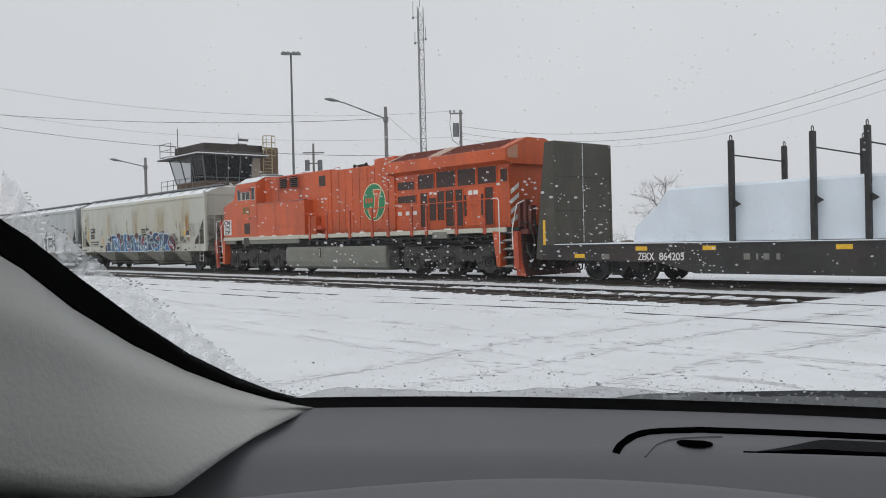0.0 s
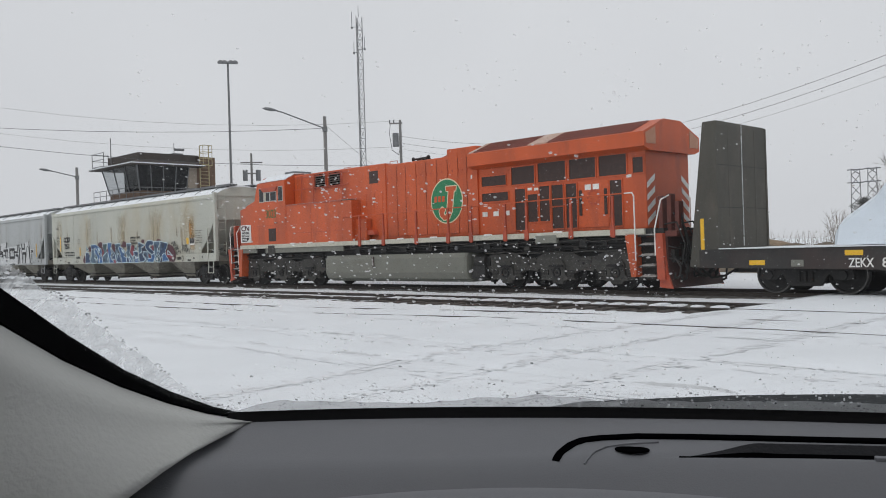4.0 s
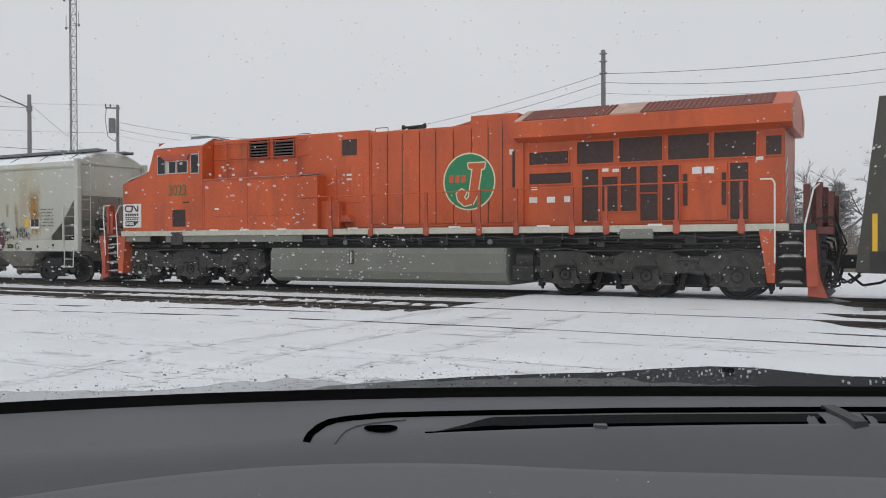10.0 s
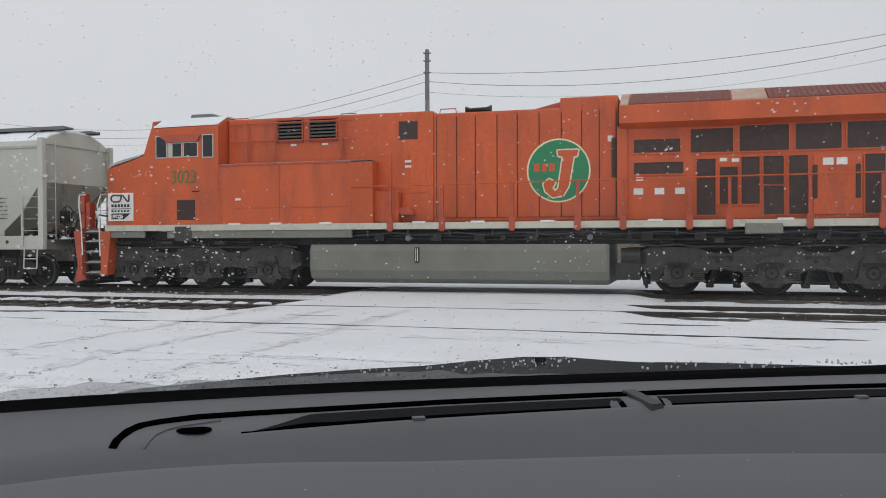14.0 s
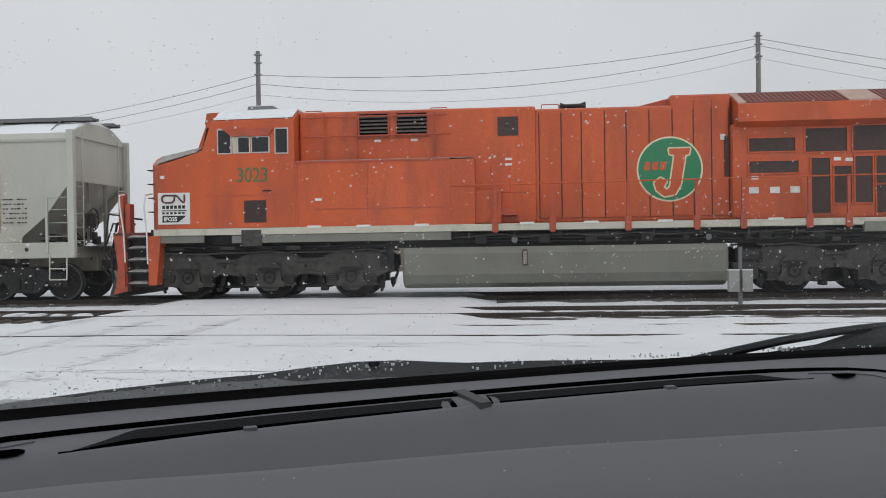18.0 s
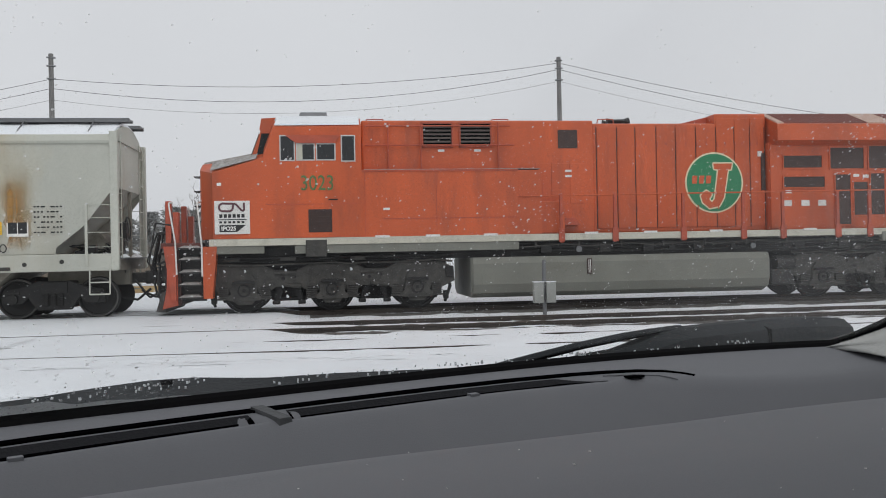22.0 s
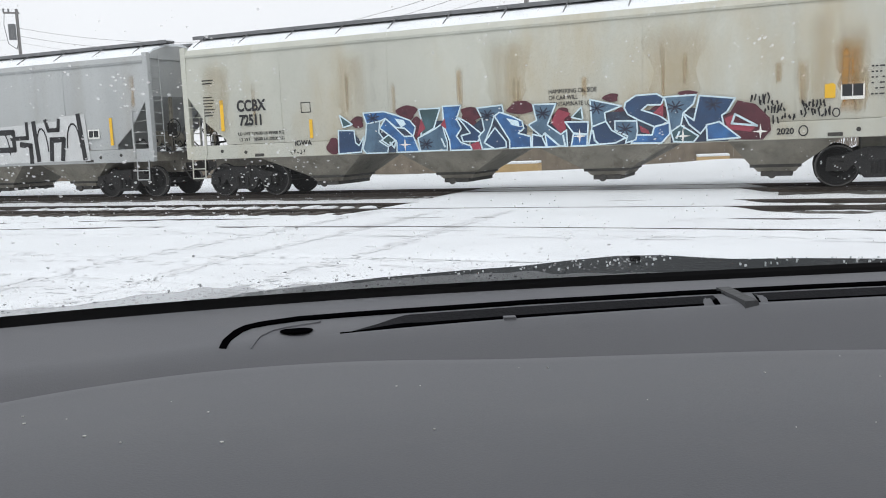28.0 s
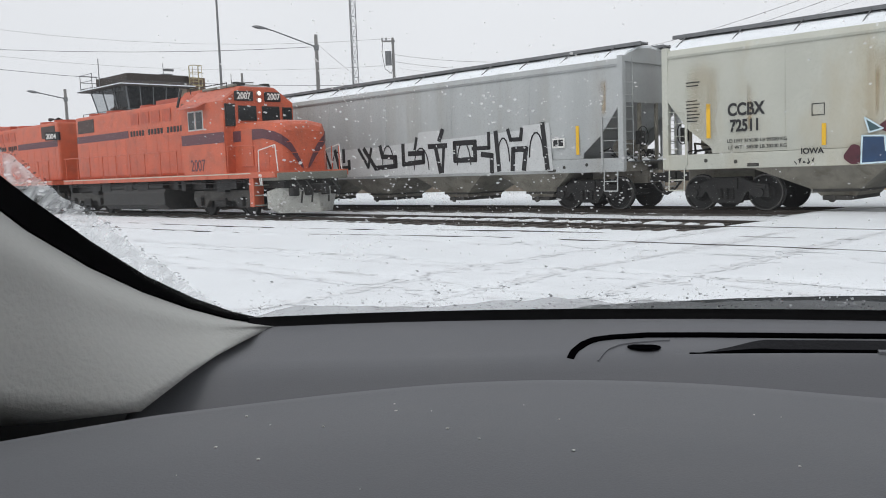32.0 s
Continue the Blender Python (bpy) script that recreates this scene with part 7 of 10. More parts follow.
def glaze(name, color, amount, scale):
    """A thin stain that only partly covers the paint below it."""
    m = bpy.data.materials.new(name)
    m.use_nodes = True
    n, l = m.node_tree.nodes, m.node_tree.links
    b = n["Principled BSDF"]
    b.inputs["Base Color"].default_value = (*color, 1)
    b.inputs["Roughness"].default_value = 0.85
    tc = n.new("ShaderNodeTexCoord")
    mp = n.new("ShaderNodeMapping")
    mp.inputs["Scale"].default_value = (6, 6, 0.6)
    l.new(tc.outputs["Object"], mp.inputs[0])
    sx = n.new("ShaderNodeSeparateXYZ")
    l.new(tc.outputs["Generated"], sx.inputs[0])
    fade = None
    for axis in (0, 2):  # the run thins out to its edges
        pg = n.new("ShaderNodeMath")
        pg.operation = "PINGPONG"
        pg.inputs[1].default_value = 0.5
        l.new(sx.outputs[axis], pg.inputs[0])
        sm = n.new("ShaderNodeMapRange")
        sm.interpolation_type = "SMOOTHSTEP"
        sm.inputs["From Max"].default_value = 0.45 if axis == 0 else 0.25
        l.new(pg.outputs[0], sm.inputs[0])
        if fade:
            ml = n.new("ShaderNodeMath")
            ml.operation = "MULTIPLY"
            l.new(fade, ml.inputs[0])
            l.new(sm.outputs[0], ml.inputs[1])
            fade = ml.outputs[0]
        else:
            fade = sm.outputs[0]
    ns = n.new("ShaderNodeTexNoise")
    ns.inputs["Scale"].default_value, ns.inputs["Detail"].default_value = scale, 6
    l.new(mp.outputs[0], ns.inputs["Vector"])
    r = n.new("ShaderNodeMapRange")
    r.inputs["From Min"].default_value, r.inputs["From Max"].default_value = 0.30, 0.62
    r.inputs["To Min"].default_value, r.inputs["To Max"].default_value = 0.0, amount
    l.new(ns.outputs[0], r.inputs[0])
    ma = n.new("ShaderNodeMath")
    ma.operation = "MULTIPLY"
    l.new(r.outputs[0], ma.inputs[0])
    l.new(fade, ma.inputs[1])
    l.new(ma.outputs[0], b.inputs["Alpha"])
    MATS[name] = m
    return m


glaze("rust_streak", (0.40, 0.27, 0.12), 0.5, 1.4)
glaze("rust_patch", (0.42, 0.215, 0.055), 0.75, 0.7)
glaze("tan_haze", (0.46, 0.36, 0.20), 0.34, 0.3)

loco = make_locomotive()
hopper_a = make_hopper(-38.72, -19.22, HOPPER, "weathered beige covered hopper with blue graffiti and rust streaks", ((-34.5, (2.0, 1.35)), (-30.65, (1.5, 1.55)), (-26.7, (1.65, 1.65)), (-22.85, (1.05, 1.35))), True)
hopper_b = make_hopper(-59.55, -40.0, HOPPER_GREY, "grey covered hopper with silver and black graffiti", ((-55.0, (1.9, 1.4)), (-51.0, (1.6, 1.6)), (-47.0, (1.6, 1.6)), (-43.4, (1.35, 1.5))), True)
hopper_c = make_hopper(-80.4, -60.9, HOPPER_DARK, "dark green-grey covered hopper car", ((-76.2, (1.8, 1.4)), (-72.2, (1.6, 1.6)), (-68.0, (1.6, 1.6)), (-64.4, (1.6, 1.6))), False)
hopper_d = copy_thing(hopper_b, track_pose(-91.5 + ADVANCE[0]))
hopper_d["label"] = "grey covered hopper far back in the train"


# ---- marks and graffiti on the hoppers ----
def flat(parent, name, poly, y, material, label=""):
    bm = bmesh.new()
    prism(bm, poly, y, y - 0.004)
    return part(name, bm, material, parent, label)


def stroke(bm, pts, w, y):
    """A painted stroke of even width through points in x, z."""
    for (x0, z0), (x1, z1) in zip(pts, pts[1:]):
        d = Vector((x1 - x0, z1 - z0))
        if d.length < 1e-5:
            continue
        n = Vector((-d.y, d.x)).normalized() * w / 2
        e = d.normalized() * w * 0.35
        quad(bm, (x0 - e.x + n.x, y, z0 - e.y + n.y), (x1 + e.x + n.x, y, z1 + e.y + n.y), (x1 + e.x - n.x, y, z1 + e.y - n.y), (x0 - e.x - n.x, y, z0 - e.y - n.y))
    return bm


SPRAY_BLUE = mat("spray_blue", (0.036, 0.125, 0.31), 0.55, vary=0.35, scale=3.5, bump=0.02, dirt=(0.018, 0.045, 0.12), dirt_amount=0.8, dirt_scale=2)
SPRAY_NAVY = mat("spray_navy", (0.018, 0.045, 0.105), 0.55, vary=0.25, scale=3, bump=0.02, dirt=(0.02, 0.07, 0.16), dirt_amount=0.7, dirt_scale=2.5)
SPRAY_STEEL = mat("spray_steel_blue", (0.075, 0.135, 0.20), 0.55, vary=0.3, scale=3, bump=0.02, dirt=(0.03, 0.06, 0.13), dirt_amount=0.6, dirt_scale=2)
SPRAY_PALE = mat("spray_pale_blue", (0.55, 0.68, 0.74), 0.55, vary=0.08, bump=0.02)
SPRAY_WINE = mat("spray_wine", (0.085, 0.018, 0.028), 0.55, vary=0.3, scale=4, bump=0.02, dirt=(0.015, 0.008, 0.012), dirt_amount=1.0, dirt_scale=4)
SPRAY_TEAL = mat("spray_teal", (0.035, 0.075, 0.085), 0.55, vary=0.2, scale=3, bump=0.02, dirt=(0.06, 0.13, 0.17), dirt_amount=0.6, dirt_scale=3)
SPRAY_RED = mat("spray_red", (0.28, 0.045, 0.07), 0.55, vary=0.2, scale=4, bump=0.02, dirt=(0.10, 0.02, 0.03), dirt_amount=0.6, dirt_scale=4)
SPRAY_INK = mat("spray_night_blue", (0.02, 0.03, 0.055), 0.55, vary=0.3, scale=4, bump=0.02, dirt=(0.05, 0.10, 0.16), dirt_amount=0.7, dirt_scale=5)
SPRAY_DARK = mat("spray_ink", (0.02, 0.025, 0.05), 0.55, vary=0.1, bump=0.02)
SPRAY_SILVER = mat("spray_silver", (0.52, 0.53, 0.53), 0.5, vary=0.06, bump=0.02)


def mural(parent):
    """Jagged interlocking blue forms with pale outlines and wine-red shadow shapes."""
    Y = -1.574
    layer = [0]

    def form(m, *pts):
        layer[0] += 1
        y = Y - 0.0006 * layer[0]
        f = flat(parent, "graffiti_shadow" if m in (SPRAY_WINE, SPRAY_INK) else "graffiti_form", pts, y, m)
        if m not in (SPRAY_WINE, SPRAY_INK, SPRAY_RED, SPRAY_PALE):
            bm = bmesh.new()
            stroke(bm, list(pts) + [pts[0]], 0.036, y - 0.0045)
            part("outline", bm, SPRAY_PALE, f)

    def blob(cx, cz, rx, rz):
        form(SPRAY_WINE, *[(cx + rx * math.cos(a) * (1 + 0.26 * math.sin(3 * a + cx)), max(cz + rz * math.sin(a), 1.1)) for a in (2 * math.pi * i / 16 for i in range(16))])

    for cx, cz, rx, rz in ((-31.70, 2.10, 0.28, 0.19), (-29.95, 1.98, 0.30, 0.18), (-28.64, 2.08, 0.36, 0.16), (-33.90, 1.32, 0.19, 0.23), (-33.14, 1.92, 0.19, 0.16), (-31.44, 1.70, 0.14, 0.30), (-26.44, 2.19, 0.18, 0.10), (-24.73, 2.18, 0.20, 0.08), (-26.23, 1.80, 0.15, 0.16), (-27.62, 1.83, 0.22, 0.2), (-30.05, 1.72, 0.22, 0.2), (-25.36, 1.72, 0.2, 0.26)):
        blob(cx, cz, rx, rz)
    # the ink that fills the gaps between the letters
    for x0, x1, top in ((-33.66, -33.0, 1.62), (-32.9, -31.5, 1.74), (-31.36, -30.0, 1.86), (-29.98, -28.5, 1.86), (-28.4, -27.0, 1.7), (-26.9, -25.2, 1.86), (-25.1, -23.8, 1.86)):
        form(SPRAY_INK, (x0, 1.10), (x0 + 0.05, top - 0.2), (x0 + 0.3, top), (x1 - 0.25, top), (x1, top - 0.25), (x1 - 0.04, 1.10))
    form(SPRAY_WINE, (-23.65, 1.98), (-23.27, 1.88), (-22.98, 1.57), (-22.95, 1.30), (-23.12, 1.10), (-23.70, 1.12), (-23.94, 1.41), (-23.99, 1.62), (-23.79, 1.74))
    form(SPRAY_RED, (-23.92, 1.60), (-23.70, 1.68), (-23.77, 1.48), (-23.24, 1.41), (-23.38, 1.28), (-23.86, 1.36))
    form(SPRAY_TEAL, (-33.67, 2.13), (-33.29, 1.87), (-33.57, 1.80))
    form(SPRAY_NAVY, (-33.72, 1.73), (-33.25, 1.71), (-33.22, 1.39), (-33.12, 1.31), (-32.96, 1.55), (-33.06, 1.14), (-33.74, 1.11))
    form(SPRAY_BLUE, (-32.96, 2.15), (-32.36, 2.16), (-32.00, 2.05), (-31.62, 1.90), (-31.47, 1.72), (-31.54, 1.50), (-31.78, 1.71), (-32.02, 1.74), (-32.31, 1.98), (-32.48, 1.92), (-32.87, 1.87))
    form(SPRAY_STEEL, (-32.87, 1.87), (-32.48, 1.92), (-32.52, 1.63), (-32.37, 1.43), (-32.52, 1.40), (-32.26, 1.25), (-32.29, 1.10), (-32.91, 1.10), (-33.01, 1.22), (-32.92, 1.49))
    form(SPRAY_BLUE, (-32.31, 1.98), (-31.79, 1.50), (-31.54, 1.50), (-31.38, 1.10), (-32.02, 1.10), (-32.01, 1.35), (-32.24, 1.56), (-32.49, 1.74))
    form(SPRAY_PALE, (-32.05, 1.97), (-31.80, 1.92), (-31.73, 1.81), (-31.87, 1.73))
    form(SPRAY_TEAL, (-32.45, 1.43), (-32.24, 1.56), (-32.06, 1.42), (-32.22, 1.28))
    form(SPRAY_TEAL, (-31.36, 2.17), (-30.77, 2.17), (-30.96, 1.67), (-31.32, 1.49), (-31.27, 1.80))
    form(SPRAY_STEEL, (-31.41, 1.44), (-30.96, 1.64), (-30.72, 1.78), (-30.68, 1.57), (-30.60, 1.30), (-30.61, 1.11), (-31.35, 1.11))
    form(SPRAY_RED, (-31.43, 1.49), (-31.30, 1.94), (-31.19, 1.68))
    form(SPRAY_BLUE, (-30.70, 2.21), (-30.20, 2.21), (-30.33, 1.87), (-30.21, 1.64), (-30.35, 1.45), (-30.23, 1.29), (-29.98, 1.20), (-29.94, 1.10), (-30.52, 1.10), (-30.54, 1.35), (-30.68, 1.72))
    form(SPRAY_NAVY, (-30.33, 1.94), (-30.03, 1.77), (-29.66, 1.47), (-29.78, 1.30), (-30.17, 1.31), (-30.22, 1.46), (-29.97, 1.51), (-30.15, 1.75))
    form(SPRAY_RED, (-30.77, 1.75), (-30.65, 1.91), (-30.61, 1.63))
    form(SPRAY_RED, (-29.98, 1.23), (-29.77, 1.30), (-29.66, 1.10), (-29.90, 1.10))
    form(SPRAY_STEEL, (-29.78, 2.12), (-29.12, 2.16), (-29.09, 1.99), (-29.34, 1.90), (-29.41, 1.67), (-29.61, 1.26), (-29.37, 1.11), (-29.66, 1.10), (-29.75, 1.42), (-29.60, 1.57), (-29.65, 1.86))
    form(SPRAY_BLUE, (-29.20, 1.99), (-28.88, 1.88), (-28.62, 1.75), (-28.58, 1.57), (-28.72, 1.46), (-28.41, 1.37), (-28.41, 1.11), (-28.95, 1.10), (-28.95, 1.30), (-29.32, 1.90))
    form(SPRAY_NAVY, (-29.61, 1.26), (-29.32, 1.62), (-29.04, 1.27), (-29.04, 1.13), (-29.34, 1.10))
    form(SPRAY_PALE, (-29.02, 1.84), (-28.72, 1.76), (-28.68, 1.61), (-28.89, 1.67))
    form(SPRAY_STEEL, (-28.34, 2.13), (-27.77, 2.12), (-27.99, 1.63), (-27.66, 1.39), (-27.52, 1.49), (-27.50, 1.10), (-27.69, 1.12), (-28.05, 1.44), (-28.13, 1.36), (-28.31, 1.50), (-28.46, 1.65), (-28.25, 1.75))
    form(SPRAY_NAVY, (-28.36, 1.42), (-28.13, 1.36), (-28.02, 1.10), (-28.38, 1.11))
    form(SPRAY_BLUE, (-28.05, 1.42), (-27.69, 1.11), (-28.00, 1.10))
    form(SPRAY_RED, (-27.90, 1.68), (-27.72, 1.99), (-27.41, 1.88), (-27.57, 1.74), (-27.53, 1.51), (-27.66, 1.42))
    form(SPRAY_TEAL, (-27.39, 1.78), (-27.15, 2.01), (-27.12, 1.71))
    form(SPRAY_NAVY, (-27.55, 1.68), (-26.99, 1.66), (-27.01, 1.37), (-27.35, 1.41))
    form(SPRAY_BLUE, (-27.35, 1.39), (-27.01, 1.36), (-27.03, 1.10), (-27.41, 1.10))
    form(SPRAY_STEEL, (-26.94, 2.17), (-26.20, 1.99), (-26.60, 1.85), (-26.57, 1.63), (-26.90, 1.54))
    form(SPRAY_NAVY, (-26.90, 1.54), (-26.57, 1.65), (-26.44, 1.44), (-26.12, 1.25), (-26.36, 1.14), (-26.99, 1.11))
    form(SPRAY_NAVY, (-26.11, 2.06), (-25.87, 2.21), (-25.40, 2.22), (-25.24, 2.12), (-25.30, 1.97), (-25.61, 1.98), (-25.74, 1.87), (-25.35, 1.73), (-25.12, 1.56), (-25.46, 1.48), (-25.82, 1.65), (-26.06, 1.79), (-26.14, 1.93))
    form(SPRAY_BLUE, (-25.12, 1.56), (-25.11, 1.31), (-25.30, 1.10), (-25.99, 1.12), (-25.87, 1.31), (-25.51, 1.29), (-25.46, 1.47))
    form(SPRAY_STEEL, (-26.36, 1.65), (-25.86, 1.63), (-25.84, 1.39), (-25.88, 1.20), (-26.12, 1.13), (-26.07, 1.29), (-26.36, 1.44))
    form(SPRAY_RED, (-25.80, 1.53), (-25.59, 1.40), (-25.56, 1.31), (-25.76, 1.37))
    form(SPRAY_RED, (-25.48, 1.79), (-25.25, 2.01), (-25.26, 1.69))
    form(SPRAY_STEEL, (-25.23, 2.14), (-24.53, 2.15), (-24.59, 1.95), (-24.81, 1.76), (-24.89, 1.37), (-25.09, 1.36), (-25.17, 1.88))
    form(SPRAY_TEAL, (-25.09, 1.35), (-24.87, 1.49), (-24.48, 1.23), (-24.59, 1.10), (-25.02, 1.12))
    form(SPRAY_NAVY, (-24.46, 2.13), (-23.70, 2.03), (-23.87, 1.74), (-23.98, 1.67), (-23.94, 1.46), (-24.29, 1.47), (-24.44, 1.28), (-24.69, 1.50), (-24.81, 1.75), (-24.58, 1.59))
    form(SPRAY_BLUE, (-24.31, 1.47), (-24.03, 1.53), (-23.59, 1.16), (-24.29, 1.13))
    bm = bmesh.new()
    for pts in (((-23.70, 1.68), (-23.24, 1.41), (-23.77, 1.48), (-23.70, 1.68)), ((-32.2, 1.36), (-32.08, 1.22), (-32.02, 1.4)), ((-30.75, 1.4), (-30.66, 1.2)), ((-27.6, 1.36), (-27.56, 1.14)), ((-26.88, 1.44), (-26.84, 1.22), (-26.76, 1.14)), ((-24.96, 1.2), (-24.9, 1.34))):
        stroke(bm, pts, 0.045, Y - 0.0405)
    part("graffiti_highlight", bm, SPRAY_PALE, parent)
    for cx, cz in ((-32.67, 2.0), (-31.18, 1.28), (-29.51, 1.93), (-28.09, 1.91), (-26.78, 1.96), (-26.12, 1.45), (-24.99, 1.90), (-24.16, 1.91)):
        bm = bmesh.new()
        for a in (0.35, 1.0, 1.9, 2.6):
            stroke(bm, [(cx - 0.17 * math.cos(a), cz - 0.13 * math.sin(a)), (cx, cz), (cx + 0.19 * math.cos(a), cz + 0.14 * math.sin(a))], 0.028, Y - 0.0425)
        part("graffiti_cross", bm, SPRAY_DARK, parent)
    for cx, cz in ((-31.77, 1.29), (-27.2, 1.33), (-24.82, 1.24), (-23.17, 1.28)):
        pts = [(cx + (0.17 if k % 2 == 0 else 0.035) * math.cos(math.pi * k / 4), cz + (0.17 if k % 2 == 0 else 0.035) * math.sin(math.pi * k / 4)) for k in range(8)]
        flat(parent, "graffiti_star", pts, Y - 0.0435, WHITE)


def scribble(bm, x, z, w, h, n, width, y, seed):
    r = random.Random(seed)
    for k in range(n):
        cx = x + w * k / n
        pts = [(cx + r.uniform(0, 0.6) * w / n, z + r.uniform(0, 1) * h) for q in range(r.choice((3, 4, 4)))]
        stroke(bm, pts, width, y)


def hopper_a_marks(t):
    mural(t)
    words("CCBX", 0.42, TEXTBLACK, t, upright(-36.92, -1.574, 2.39), "reporting_mark", 0.83, "black reporting mark", 0.014)
    words("72511", 0.40, TEXTBLACK, t, upright(-36.86, -1.574, 2.0), "car_number", 0.78, "black car number", 0.014)
    words("LD LMT 219500 LB 99500 KG", 0.125, TEXTBLACK, t, upright(-36.95, -1.556, 1.72), "load_data", 0.98)
    words("LT WT   58500 LB 30200 KG", 0.125, TEXTBLACK, t, upright(-36.92, -1.549, 1.56), "load_data", 0.98)
    words("HAMMERING ON SIDE\nOF CAR WILL\nCONTAMINATE LOAD", 0.15, TEXTBLACK, t, upright(-27.95, -1.571, 2.36), "warning_text", 0.78)
    words("IOWA", 0.19, TEXTBLACK, t, upright(-35.1, -1.575, 1.38), "tag_lettering", 1.0, "", 0.004)
    words("2020", 0.185, TEXTBLACK, t, upright(-22.84, -1.575, 1.2), "tag_lettering", 0.95, "", 0.005)
    flat(t, "yellow_stripe", [(-37.49, 1.86), (-37.38, 1.86), (-37.38, 2.72), (-37.49, 2.72)], -1.573, YELLOW)
    flat(t, "yellow_stripe", [(-34.62, 1.56), (-34.52, 1.56), (-34.52, 2.06), (-34.62, 2.06)], -1.560, YELLOW)
    flat(t, "yellow_stripe", [(-21.89, 1.93), (-21.68, 1.93), (-21.68, 2.2), (-21.73, 2.24), (-21.89, 2.22)], -1.564, YELLOW)
    p = flat(t, "data_panel", [(-21.58, 1.88), (-21.12, 1.88), (-21.12, 2.24), (-21.58, 2.24)], -1.562, WHITE)
    for a, b in ((-21.55, -21.36), (-21.34, -21.15)):
        flat(p, "panel_field", [(a, 1.95), (b, 1.95), (b, 2.2), (a, 2.2)], -1.5665, TEXTBLACK)
    bm = bmesh.new()
    for k in range(6):
        for q in range(9):
            x = -21.0 + q * 0.068 + 0.01 * ((k * 3 + q) % 3)
            if (q + k) % 5 != 4:
                box(bm, x, x + 0.045, -1.578, -1.5735, 2.53 - k * 0.115, 2.56 - k * 0.115)
    for k in range(9):
        z = 2.30 + k * 0.085 + (0.3 if k > 6 else 0) 
        box(bm, -38.05, -37.75 + 0.04 * (k % 3), -1.574, -1.5705, z, z + 0.03)
    box(bm, -34.85, -34.55, -1.569, -1.566, 2.25, 2.27)
    box(bm, -34.85, -34.55, -1.569, -1.566, 2.51, 2.53)
    box(bm, -34.85, -34.83, -1.569, -1.566, 2.25, 2.53)
    box(bm, -34.57, -34.55, -1.569, -1.566, 2.25, 2.53)
    part("small_stencils", bm, TEXTBLACK, t, "rows of small black stencil marks")
    bm = bmesh.new()
    for x, z, w, h, n, sd in ((-23.39, 1.84, 0.62, 0.24, 4, 5), (-23.1, 1.66, 0.46, 0.18, 4, 6), (-22.92, 1.43, 0.48, 0.19, 3, 8), (-22.33, 1.74, 0.48, 0.18, 4, 7), (-22.36, 1.55, 0.62, 0.18, 6, 9)):
        scribble(bm, x, z, w, h * 1.15, n + 3, 0.032, -1.575, sd)
    stroke(bm, [(-21.66 + 0.07 * math.cos(a), 1.62 + 0.09 * math.sin(a)) for a in np.linspace(0, 6.28, 11)], 0.024, -1.575)
    stroke(bm, [(-22.3 + 0.09 * math.cos(a), 1.26 + 0.11 * math.sin(a)) for a in np.linspace(0, 6.28, 11)], 0.024, -1.575)
    scribble(bm, -35.25, 1.14, 0.5, 0.13, 5, 0.024, -1.568, 10)
    part("tag_scrawl", bm, TEXTBLACK, t, "black scrawled tags")
    r = random.Random(12)
    for x in (-33.4, -31.9, -30.3, -28.6, -26.9, -25.2, -24.6, -23.0, -36.2, -22.4):
        stain(t, x + r.uniform(-0.2, 0.2), r.uniform(1.7, 2.3), r.uniform(2.7, 3.6), r.uniform(0.08, 0.2))
    stain(t, -21.42, 1.52, 3.25, 0.34, material=MATS["rust_patch"])
    stain(t, -21.36, 1.5, 3.6, 0.5, material=MATS["tan_haze"])
    stain(t, -21.2, 1.5, 2.6, 0.25)
    for x, w in ((-37.6, 0.8), (-33.2, 0.9), (-25.0, 1.0), (-22.0, 0.7), (-29.0, 0.8)):
        stain(t, x, 1.55, 3.9, w, material=MATS["tan_haze"])


